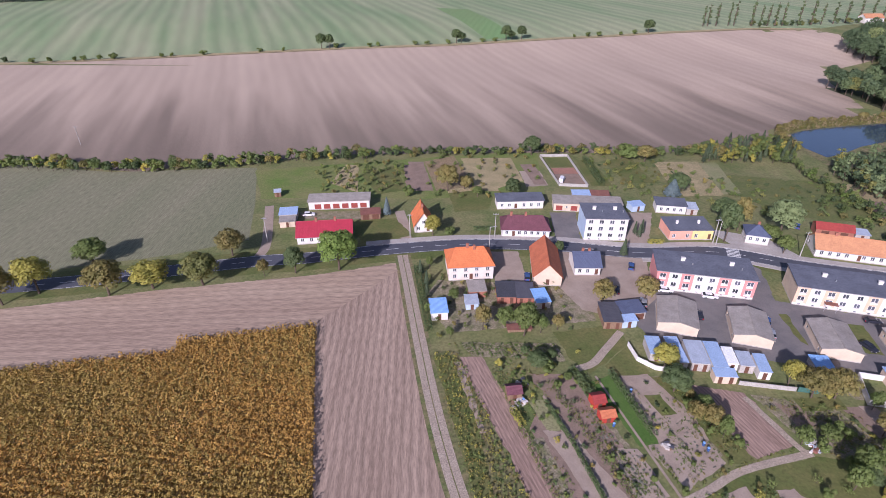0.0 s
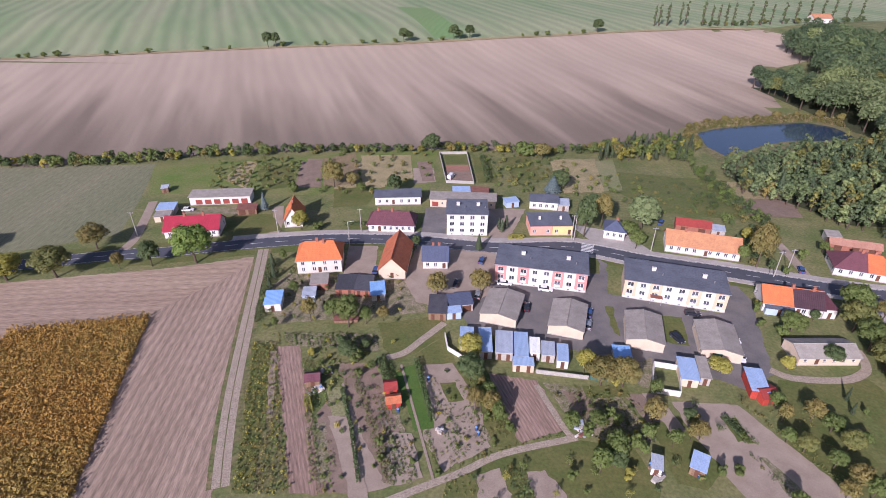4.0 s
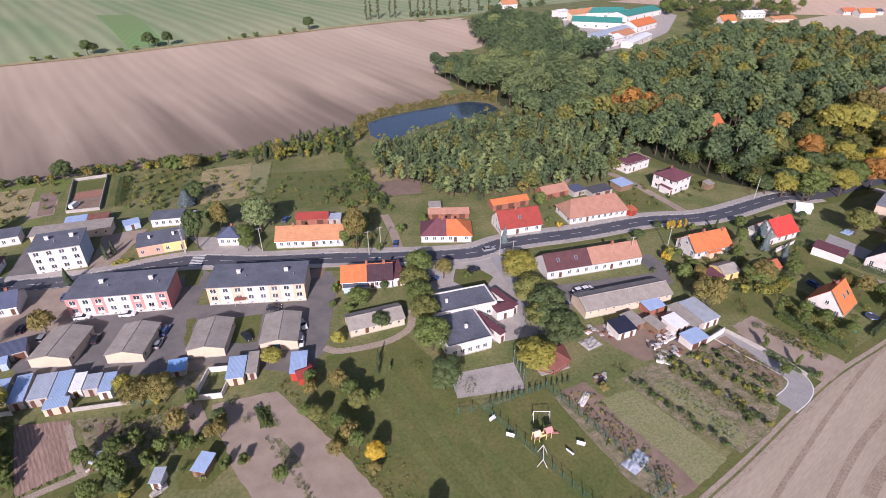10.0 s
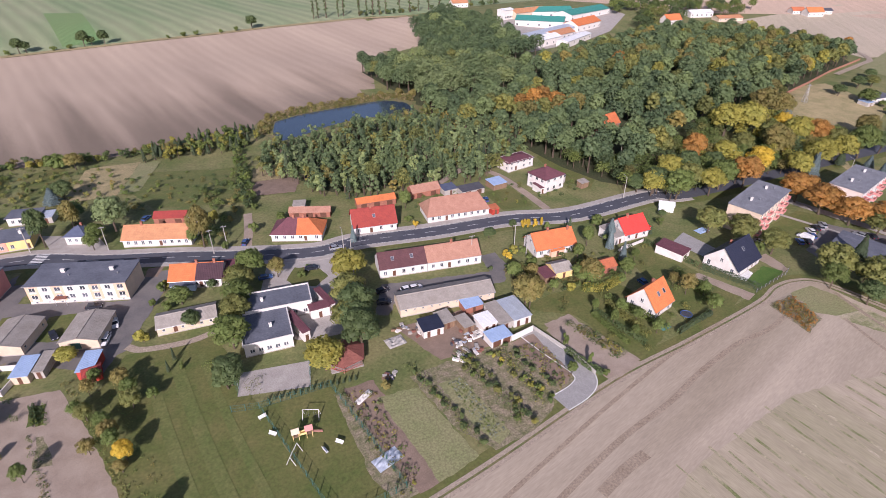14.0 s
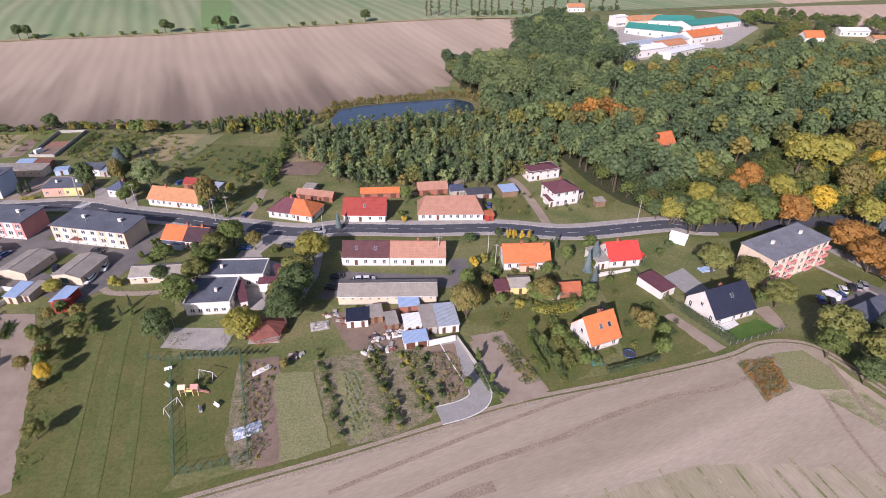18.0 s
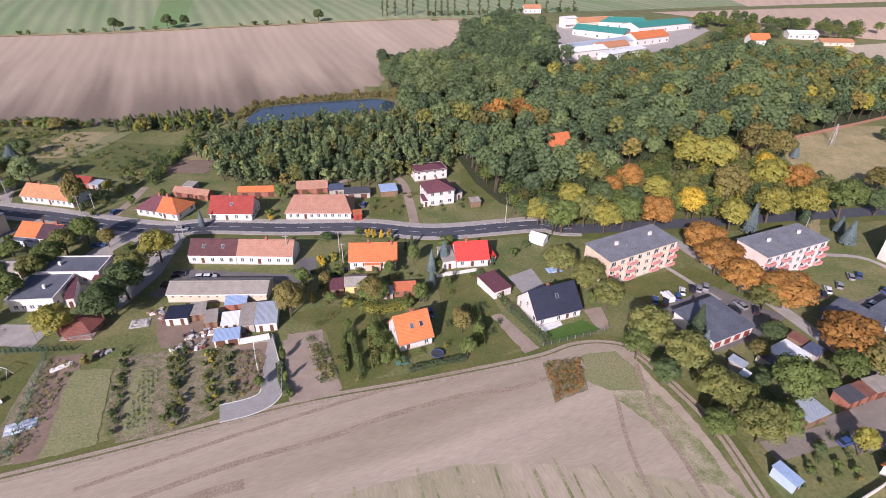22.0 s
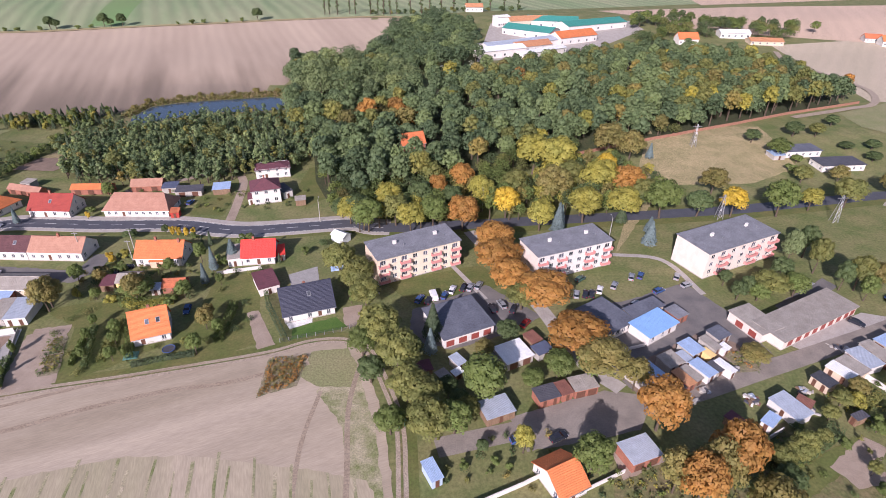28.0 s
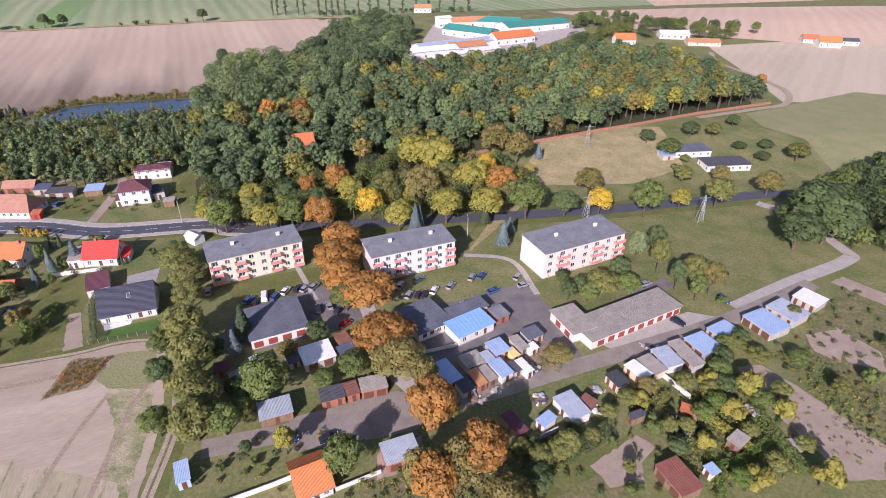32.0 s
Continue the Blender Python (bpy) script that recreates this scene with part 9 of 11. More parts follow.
hedge("low shrubs beside the paved drive", [(229.4, 51.7), (231.5, 44.4), (233.3, 41.3)], 1.4, 1.2, L_DARK, seed=36, dens=70, size=0.24)
hedge("row of berry shrubs in an orchard", [(244.4, 62.2), (245.1, 54.8), (246.2, 48.0)], 0.9, 1.2, L_GREEN, seed=37, dens=70, size=0.24)
hedge("row of berry shrubs in an orchard", [(251.2, 65.2), (252.1, 55.8), (253.0, 48.9)], 1.6, 1.5, L_OLIVE, seed=38, dens=70, size=0.24)
hedge("clipped yellow-green hedge behind the gardens", [(248.8, 73.8), (253.9, 71.1), (262.5, 74.0)], 2.2, 1.8, L_YELLOW, seed=39, dens=70, size=0.24)
hedge("row of young evergreens along the garden edge", [(261.1, 47.1), (268.0, 49.1), (275.5, 50.4)], 0.8, 1.3, L_CONIFER, seed=40, dens=70, size=0.24)
hedge("row of fruit shrubs beside the new house", [(280.6, 71.2), (280.5, 60.8), (280.0, 55.2)], 2.0, 2.0, L_GREEN, seed=41, dens=70, size=0.24)
region("garden_bed", [(189.2, 57.3), (203.5, 59.8), (223.6, 60.0), (221.1, 42.0), (215.8, 35.9), (209.3, 32.3), (199.5, 30.6), (193.9, 38.5)], 4, WEEDYSOIL, "kitchen garden ground with weeds")
region("garden_bed", [(194.7, 52.6), (200.8, 53.4), (204.4, 34.1), (200.7, 31.8), (197.9, 38.1)], 5, PALEGRASS, "pale weedy vegetable bed")
region("garden_bed", [(229.8, 63.5), (238.3, 64.8), (244.9, 41.8), (236.5, 39.1)], 5, PALESOIL, "bare pale garden plot")
region("garden_bed", [(236.8, 59.4), (240.0, 59.9), (244.3, 45.9), (240.5, 44.8)], 6, WEEDYSOIL, "vegetable bed in the bare plot")
region("garden_bed", [(173.5, 59.1), (180.7, 59.4), (183.7, 46.5), (185.8, 27.7), (181.2, 26.7), (177.1, 40.6)], 5, SOIL, "untidy vegetable beds with bare soil")
region("garden_bed", [(218.2, 59.8), (224.9, 60.8), (226.5, 44.3), (223.2, 41.8), (220.4, 43.5)], 5, SOIL, "brown vegetable bed beside the drive")
region("garden_bed", [(180.0, 53.6), (189.8, 53.5), (195.5, 30.5), (186.1, 27.7)], 6, PALEGRASS, "pale mown garden lawn")


# ---- woods and growth
wood("dense hedgerow of shrubs along the ploughed field", [(-228.7, 217.8), (-167.3, 216.8), (-136.1, 213.3), (-95.8, 219.8), (-61.4, 228.0), (-19.3, 233.8), (-20.1, 239.6), (-63.3, 234.2), (-98.7, 226.4), (-140.2, 220.2), (-172.7, 224.6), (-235.9, 225.6)], 3.2, 5.0, [("bush", L_DARK, 3), ("bush", L_GREEN, 3), ("bush", L_YELLOW, 1), ("broad", L_BROWN, 1)], 11, count=150, size=0.42, spread_r=0.75)
wood("shrubs along the meadow edge", [(-19.3, 233.8), (43.1, 238.5), (93.1, 238.8), (149.1, 246.7), (152.4, 254.7), (94.9, 246.4), (43.5, 244.5), (-20.1, 239.6)], 3.6, 3.6, [("bush", L_DARK, 2), ("bush", L_GREEN, 2), ("bush", L_YELLOW, 1), ("bush", L_BROWN, 1)], 12, count=140, size=0.4, spread_r=0.7)
wood("shrubs and young conifers at the field edge", [(116.9, 233.2), (158.6, 235.2), (169.8, 250.0), (166.7, 265.5), (139.9, 261.4), (117.4, 246.0)], 4.2, 6.5, [("conifer", L_CONIFER, 3), ("bush", L_GREEN, 2), ("bush", L_YELLOW, 1)], 13, count=240, size=0.4)
wood("overgrown scrub behind the houses", [(-57.2, 221.9), (-18.6, 228.9), (-14.9, 203.8), (-26.6, 192.7), (-46.6, 192.7)], 4.5, 2.6, [("bush", L_GREEN, 3), ("bush", L_OLIVE, 2), ("bush", L_BROWN, 1)], 14, count=70, size=0.3, spread_r=0.3)
wood("scrub and dead stalks behind the stores", [(-11.4, 232.4), (40.3, 236.3), (38.0, 198.4), (17.7, 190.3), (-4.5, 192.8)], 7.0, 2.0, [("bush", L_BROWN, 2), ("bush", L_OLIVE, 1), ("bush", L_GREEN, 3)], 15, count=60, size=0.28, spread_r=0.2)
wood("garden shrubs north of the road", [(58.5, 233.9), (112.0, 226.1), (128.1, 196.0), (125.4, 177.7), (95.8, 178.4), (64.3, 197.0)], 8.0, 2.4, [("bush", L_GREEN, 3), ("bush", L_OLIVE, 2), ("bush", L_BROWN, 1)], 16, count=70, size=0.3, spread_r=0.22)
wood("scrub behind the terraces", [(156.2, 207.2), (162.1, 186.7), (152.9, 140.8), (142.7, 139.7), (145.8, 164.7), (139.6, 181.6)], 5.0, 3.0, [("bush", L_GREEN, 3), ("bush", L_BROWN, 2), ("bush", L_DARK, 2)], 17, count=90, size=0.32, spread_r=0.42)
wood("young dense wood of birch, pine and aspen", [(168.7, 224.0), (184, 240), (198, 246), (214, 256), (242, 263), (264, 266), (285, 232), (297.2, 208.8), (283.4, 171.6), (251.0, 155.6), (236.2, 156.8), (216.4, 156.6), (199.9, 156.1), (189.9, 161.0), (181.5, 174.5), (177.1, 188.6), (166.6, 197.9)], 4.3, 9.5, [("conifer", L_CONIFER, 0.8), ("birch", L_HAZYGREEN, 5), ("birch", L_HAZYDARK, 3), ("birch", L_OLIVE, 2), ("birch", L_PALE, 2.2), ("birch", L_BROWN, 0.4)], 21, count=190, size=0.5, spread_r=1.0, clear=((188, 243, 10), (205, 252, 13), (228, 262, 14), (250, 266, 14)))
wood("taller birches and aspens above the young wood", [(168.7, 224.0), (184, 240), (198, 246), (214, 256), (242, 263), (264, 266), (285, 232), (297.2, 208.8), (283.4, 171.6), (251.0, 155.6), (236.2, 156.8), (216.4, 156.6), (199.9, 156.1), (189.9, 161.0), (181.5, 174.5), (177.1, 188.6), (166.6, 197.9)], 13.0, 11.5, [("birch", L_PALE, 3), ("birch", L_HAZYGREEN, 4), ("tall", L_OLIVE, 1), ("conifer", L_CONIFER, 1)], 24, count=330, size=0.5, spread_r=0.36, clear=((190, 240, 30), (215, 252, 32), (250, 262, 34)))
wood("dense young trees and shrubs at the foot of the park", [(297, 127), (297, 160), (312, 152), (330, 150), (350, 153), (375, 168), (407, 178), (440, 190), (470, 200), (470, 197), (440, 187), (402, 168), (370, 146), (340, 131), (315, 123)], 6.0, 9.0, [("broad", L_DARK, 4), ("broad", L_GREEN, 4), ("tall", L_OLIVE, 2), ("broad", L_BROWN, 0.8)], 35, count=260, size=0.42, spread_r=0.66, clear=((334, 174, 5),))
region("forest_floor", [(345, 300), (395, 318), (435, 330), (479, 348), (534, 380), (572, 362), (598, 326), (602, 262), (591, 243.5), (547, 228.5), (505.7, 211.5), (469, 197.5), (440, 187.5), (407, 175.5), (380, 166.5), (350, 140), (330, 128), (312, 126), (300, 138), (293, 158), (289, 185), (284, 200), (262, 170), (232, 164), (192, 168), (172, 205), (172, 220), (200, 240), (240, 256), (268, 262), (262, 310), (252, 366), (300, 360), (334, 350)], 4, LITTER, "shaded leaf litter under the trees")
WOOD_MIX = [("broad", L_HAZYDARK, 5), ("tall", L_HAZYGREEN, 4), ("broad", L_HAZYGREEN, 4), ("tall", L_HAZYDARK, 3), ("broad", L_OLIVE, 1.6), ("broad", L_YELLOW, 0.5), ("broad", L_BROWN, 1.1), ("tall", L_PALE, 0.8), ("broad", L_ORANGE, 0.25)]
RUSTY = [("broad", L_ORANGE, 4), ("broad", L_BROWN, 3), ("tall", L_OLIVE, 2)]
wood("old park woodland in early autumn colours", [(345, 300), (353, 304), (395, 320), (435, 332), (479, 350), (534, 382), (572, 364), (598, 328), (602, 262), (612, 250), (591, 244.5), (547, 229.5), (505.7, 212.5), (469, 198.5), (440, 188.5), (407, 177), (380, 170.5), (364, 168), (350, 152), (330, 146), (316, 133), (300, 138), (293, 158), (289, 185), (284, 215), (300, 232), (342, 253)], 8.6, 15.5, WOOD_MIX, 22, count=480, size=0.74, spread_r=0.6, clear=((337, 183, 7), (334, 174, 5), (349, 262, 7), (352, 240, 5)), patches=((322, 175, 46, [("tall", L_HAZYDARK, 5), ("broad", L_HAZYDARK, 3), ("tall", L_HAZYGREEN, 2), ("broad", L_OLIVE, 0.6)]), (470, 300, 75, [("broad", L_HAZYGREEN, 5), ("broad", L_HAZYDARK, 4), ("tall", L_OLIVE, 2), ("broad", L_BROWN, 1), ("tall", L_PALE, 1)]), (318, 228, 15, RUSTY), (330, 214, 9, RUSTY), (301, 205, 6, RUSTY), (450, 288, 9, RUSTY), (452, 232, 10, [("broad", L_YELLOW, 2), ("broad", L_OLIVE, 3)]), (540, 270, 45, [("broad", L_OLIVE, 4), ("broad", L_HAZYGREEN, 4), ("broad", L_BROWN, 2), ("broad", L_HAZYDARK, 3)]), (505, 225, 26, [("broad", L_OLIVE, 4), ("broad", L_YELLOW, 1), ("broad", L_BROWN, 2), ("broad", L_HAZYGREEN, 2)])))
wood("tall pale green grove beside the pond", [(262, 322), (290, 338), (332, 332), (340, 290), (318, 262), (292, 258), (268, 280)], 10.5, 20.0, [("tall", L_PALE, 6), ("tall", L_HAZYGREEN, 2)], 31, count=620, size=0.72, spread_r=0.78)
wood("dark trees along the field and the pond", [(256, 318), (252, 368), (268, 364), (302, 360), (334, 350), (344, 300), (342, 253), (300, 232), (284, 215), (268, 236), (266, 262), (276, 272), (292, 258), (318, 262), (340, 290), (332, 332), (290, 338), (262, 322), (266, 290), (258, 300)], 8.4, 15.0, [("broad", L_HAZYDARK, 5), ("broad", L_HAZYGREEN, 3), ("tall", L_HAZYDARK, 3), ("broad", L_OLIVE, 0.8)], 23, count=520, size=0.72, spread_r=0.66)
wood("tall dark trees between the field and the farm", [(337, 352), (300, 372), (318, 425), (330, 480), (360, 505), (396, 462), (391, 385), (386, 345), (365, 326)], 9.4, 16.0, [("broad", L_HAZYDARK, 5), ("broad", L_HAZYGREEN, 3), ("tall", L_HAZYDARK, 2), ("tall", L_PALE, 0.8)], 32, count=420, size=0.8, spread_r=0.72)
wood("bare grey-leaved trees beside the lane", [(352, 304), (395, 320), (397, 332), (356, 316)], 7.0, 11.0, [("birch", L_GREY, 4), ("birch", L_OLIVE, 1)], 33, count=200, size=0.5, spread_r=0.8)
wood("shrubs and young trees under the autumn belt", [(309.2, 110.5), (310.3, 123.9), (327.0, 132.9), (347.1, 137.2), (373.4, 144.3), (390.1, 155.5), (419.0, 167.4), (437.1, 153.6), (434.7, 130.3), (413.5, 121.9), (385.8, 117.2), (358.0, 116.2), (326.9, 112.5)], 5.4, 9.0, [("tall", L_YELLOW, 3), ("broad", L_GREEN, 5), ("broad", L_DARK, 3), ("broad", L_BROWN, 2)], 24, count=240, size=0.4, spread_r=0.6)
for _kind, _x, _y, _h, _r in (("dark", 502.6, 187, 7, 4.5), ("green", 507, 172, 9, 6), ("dark", 528, 193.5, 8, 5), ("olive", 540, 193, 7, 4.5), ("dark", 559, 208, 6, 4), ("bush", 505, 157, 4, 3), ("olive", 503, 147, 8, 4.5), ("dark", 559.5, 178, 5, 4), ("olive", 568, 166, 9, 6), ("dark", 546, 178, 4, 4), ("dark", 551, 166, 5, 4), ("green", 513, 166, 4, 3)):
    tree(_kind, _x, _y, _h, _r)
wood("dark trees at the road bend", [(524.7, 102.8), (548.3, 130.7), (614.6, 165.0), (627.9, 138.2), (582.4, 91.3), (535.1, 78.8), (532.0, 106.8)], 8.0, 9.0, [("broad", L_DARK, 4), ("broad", L_GREEN, 2)], 26, count=380, size=0.62)
wood("line of field trees on the far boundary", [(-568.0, 385.1), (-332.1, 425.6), (-336, 435), (-594.1, 404.8)], 13.0, 4.2, [("bush", L_DARK, 4)], 27, count=150, size=0.7, spread_r=0.32)
for _x, _y, _h, _r in ((-313, 429, 4, 3), (-301, 432, 4.5, 3.2), (-285, 437, 3.5, 2.5), (-279, 438, 4, 3), (-268, 441, 4.5, 3.4), (-258, 443, 5, 4.4), (-224, 450, 3.5, 2.4), (-217, 452, 3.5, 2.4), (-194, 458, 4, 3.4), (-151, 468, 3.5, 2.8), (-133, 472, 3.5, 2.6), (-91, 481, 4.5, 3.6), (-63, 486, 4, 3), (-56, 487, 4.5, 3), (-25, 493, 4, 3), (-14, 494, 4, 3.4), (4, 497, 4.5, 3.4), (34, 503, 4, 2.8), (45, 506, 4, 3), (118, 522, 3.5, 2.4), (131, 525, 4.5, 3.4), (141, 527, 4.5, 3.2), (162, 531, 4, 2.8), (176, 535, 4.5, 3)):
    tree("bush", _x, _y, _h, _r)
for _x, _y, _h, _r in ((-102, 478, 13, 5), (-96, 480, 12, 4.6), (11, 501, 12, 5.5), (15, 503, 9, 5), (55, 510, 13, 5.5), (60, 512, 8, 4), (69, 515, 12, 5), (190, 540, 12, 6)):
    tree("dark", _x, _y, _h, _r)
for _k, (_x, _y) in enumerate(((253, 571), (258, 572), (266, 572), (279, 574), (285, 575), (301, 573), (309, 572), (315, 570), (322, 569), (329, 569), (343, 567), (355, 566), (364, 565), (376, 566), (390, 570), (404, 572), (418, 575), (430, 577), (446, 580), (462, 583))):
    tree("poplar", _x, _y, 21 + (_k * 7) % 6, 1.9 + (_k % 3) * 0.35)
wood("low growth between the far poplars", [(300, 568), (380, 560), (470, 575), (470, 582), (380, 568), (300, 575)], 7.0, 5.0, [("bush", L_DARK, 2), ("bush", L_OLIVE, 1)], 28, count=120, size=0.7, spread_r=0.5)
wood("far trees behind the farm", [(540, 470), (590, 480), (668, 462), (735, 455), (735, 462), (668, 474), (600, 500), (560, 500)], 11.0, 12.0, [("broad", L_DARK, 3), ("broad", L_GREEN, 2), ("tall", L_GREEN, 1)], 29, count=200, size=0.9, spread_r=0.5)
wood("trees between the park and the far houses", [(500, 392), (545, 400), (570, 435), (600, 440), (668, 428), (700, 455), (650, 478), (590, 472), (555, 450), (530, 420)], 12.0, 11.0, [("broad", L_DARK, 3), ("broad", L_GREEN, 2), ("broad", L_OLIVE, 1)], 34, count=240, size=0.75, spread_r=0.55, clear=((580, 425, 14), (633, 440, 17), (650, 420, 17), (640, 428, 10)))
wood("far woodland on the horizon", [(-638.4, 672.1), (-406.8, 797.0), (-449.3, 885.6), (-755.5, 805.0)], 18.0, 12.0, [("broad", L_DARK, 3)], 30, count=110, size=1.8)
wood("low shrubs and bean rows on the allotments", [(10.9, 103.6), (33.8, 105.8), (37.6, 86.3), (41.5, 63.3), (22.4, 59.8), (17.5, 79.7)], 4.2, 1.1, [("bush", L_GREEN, 3), ("bush", L_DARK, 2), ("bush", L_YELLOW, 1.5), ("bush", L_BROWN, 1.5)], 110, count=60, size=0.17, spread_r=0.2, name="garden_shrubs")
wood("low shrubs and bean rows on the allotments", [(46.6, 95.5), (56.6, 91.7), (62.4, 72.4), (46.0, 64.5), (43.2, 73.8)], 4.5, 1.2, [("bush", L_GREEN, 3), ("bush", L_DARK, 2), ("bush", L_YELLOW, 1.5), ("bush", L_BROWN, 1.5)], 111, count=60, size=0.17, spread_r=0.2, name="garden_shrubs")
wood("low shrubs and bean rows on the allotments", [(67.3, 88.1), (88.0, 85.5), (94.9, 71.0), (80.1, 68.3), (72.7, 75.3)], 4.0, 1.5, [("bush", L_GREEN, 3), ("bush", L_DARK, 2), ("bush", L_YELLOW, 1.5), ("bush", L_BROWN, 1.5)], 112, count=60, size=0.17, spread_r=0.2, name="garden_shrubs")
wood("low shrubs and bean rows on the allotments", [(48.2, 64.5), (72.2, 71.0), (90.5, 67.0), (85.8, 58.7), (46.2, 55.4)], 5.5, 2.2, [("bush", L_GREEN, 3), ("bush", L_DARK, 2), ("bush", L_YELLOW, 1.5), ("bush", L_BROWN, 1.5)], 113, count=60, size=0.17, spread_r=0.2, name="garden_shrubs")
wood("low shrubs and bean rows on the allotments", [(92.2, 86.4), (119.2, 83.0), (104.5, 60.7), (90.5, 63.3)], 6.5, 1.8, [("bush", L_GREEN, 3), ("bush", L_DARK, 2), ("bush", L_YELLOW, 1.5), ("bush", L_BROWN, 1.5)], 114, count=60, size=0.17, spread_r=0.2, name="garden_shrubs")
wood("low shrubs and bean rows on the allotments", [(-5.4, 137.6), (35.6, 131.6), (34.1, 110.4), (-1.1, 108.0)], 4.2, 1.8, [("bush", L_GREEN, 3), ("bush", L_DARK, 2), ("bush", L_YELLOW, 1.5), ("bush", L_BROWN, 1.5)], 115, count=60, size=0.17, spread_r=0.2, name="garden_shrubs")
wood("scattered garden shrubs and perennials", [(135.0, 64.6), (156.7, 65.5), (151.9, 77.5), (128.1, 86.6)], 14, 1.5, [("bush", L_GREEN, 3), ("bush", L_DARK, 2), ("bush", L_OLIVE, 2), ("bush", L_BROWN, 1.5)], 130, count=70, size=0.19, spread_r=0.24, name="garden_shrubs")
wood("scattered garden shrubs and perennials", [(225.4, 72.0), (268.4, 73.9), (267.6, 48.4), (245.3, 42.6)], 9.0, 1.2, [("bush", L_GREEN, 3), ("bush", L_DARK, 2), ("bush", L_OLIVE, 2), ("bush", L_BROWN, 1.5)], 131, count=70, size=0.19, spread_r=0.24, name="garden_shrubs")
wood("scattered garden shrubs and perennials", [(272.1, 88.2), (283.3, 90.6), (290.4, 52.9), (269.3, 50.3)], 7.0, 1.5, [("bush", L_GREEN, 3), ("bush", L_DARK, 2), ("bush", L_OLIVE, 2), ("bush", L_BROWN, 1.5)], 132, count=70, size=0.19, spread_r=0.24, name="garden_shrubs")
wood("scattered garden shrubs and perennials", [(230.2, 94.4), (272.1, 88.2), (268.4, 73.9), (231.5, 74.1)], 4.5, 1.8, [("bush", L_GREEN, 3), ("bush", L_DARK, 2), ("bush", L_OLIVE, 2), ("bush", L_BROWN, 1.5)], 133, count=70, size=0.19, spread_r=0.24, name="garden_shrubs")
wood("scattered garden shrubs and perennials", [(428.2, 28.6), (447.1, 33.1), (465.9, 17.0), (449.6, -2.4), (424.9, -0.5)], 4.5, 2.0, [("bush", L_GREEN, 3), ("bush", L_DARK, 2), ("bush", L_OLIVE, 2), ("bush", L_BROWN, 1.5)], 134, count=70, size=0.19, spread_r=0.24, name="garden_shrubs")
wood("scattered garden shrubs and perennials", [(335.5, 17.2), (359.9, 21.5), (374.0, 14.4), (369.9, 4.0), (336.7, 6.5)], 5.0, 1.4, [("bush", L_GREEN, 3), ("bush", L_DARK, 2), ("bush", L_OLIVE, 2), ("bush", L_BROWN, 1.5)], 135, count=70, size=0.19, spread_r=0.24, name="garden_shrubs")
wood("scattered garden shrubs and perennials", [(370.7, 9.1), (415.7, 17.4), (419.3, 0.2), (373.5, -1.0)], 5.0, 1.6, [("bush", L_GREEN, 3), ("bush", L_DARK, 2), ("bush", L_OLIVE, 2), ("bush", L_BROWN, 1.5)], 136, count=70, size=0.19, spread_r=0.24, name="garden_shrubs")
wood("scattered garden shrubs and perennials", [(476, 40), (521.9, 69.6), (516.4, 33.2), (490, 0), (479, 8)], 5.0, 1.5, [("bush", L_GREEN, 3), ("bush", L_DARK, 2), ("bush", L_OLIVE, 2), ("bush", L_BROWN, 1.5)], 137, count=70, size=0.19, spread_r=0.24, name="garden_shrubs")
wood("scattered garden shrubs and perennials", [(57.9, 245.0), (102.4, 235.1), (102.9, 197.0), (69.3, 194.2)], 5.0, 1.4, [("bush", L_GREEN, 3), ("bush", L_DARK, 2), ("bush", L_OLIVE, 2), ("bush", L_BROWN, 1.5)], 138, count=70, size=0.19, spread_r=0.24, name="garden_shrubs")
wood("scattered garden shrubs and perennials", [(111.5, 219.4), (161.5, 212.6), (157.7, 171.4), (114.6, 178.1)], 6.0, 1.2, [("bush", L_GREEN, 3), ("bush", L_DARK, 2), ("bush", L_OLIVE, 2), ("bush", L_BROWN, 1.5)], 139, count=70, size=0.19, spread_r=0.24, name="garden_shrubs")
wood("scattered garden shrubs and perennials", [(217.7, 150.8), (267.7, 153.0), (295.1, 148.6), (288.5, 126.7), (219.6, 131.3)], 5.5, 1.4, [("bush", L_GREEN, 3), ("bush", L_DARK, 2), ("bush", L_OLIVE, 2), ("bush", L_BROWN, 1.5)], 140, count=70, size=0.19, spread_r=0.24, name="garden_shrubs")
plants("reeds round the pond", [(171.0, 272.9), (180, 288), (195.3, 297), (225, 304), (252, 310), (272, 301), (265, 287), (257, 298), (243, 297), (224, 293), (208, 289.5), (194, 285.5), (180, 278), (176, 257), (171, 258)], 1.3, 2.0, 0.8, [L_BROWN, L_OLIVE, L_REED], 40, count=14, size=0.4, name="reeds")
for _x, _y, _h in ((174, 270, 3.4), (178, 281, 4.2), (184, 287, 3.0), (193, 293, 3.4), (205, 296, 4.0), (211, 298, 3.0), (224, 301, 3.6), (238, 305, 4.4), (250, 307, 3.4), (262, 305, 4.6), (269, 298, 5.0)):
    tree("dryb", _x, _y, _h, _h * 0.8)
plants("tall weeds and dead stalks", [(-2.4, 102.5), (3.9, 102.5), (11.7, 76.7), (17.0, 59.8), (6.4, 59.8)], 1.0, 0.8, 0.45, [L_BROWN, L_GREEN, L_YELLOW], 41, count=12, size=0.18, name="weeds")
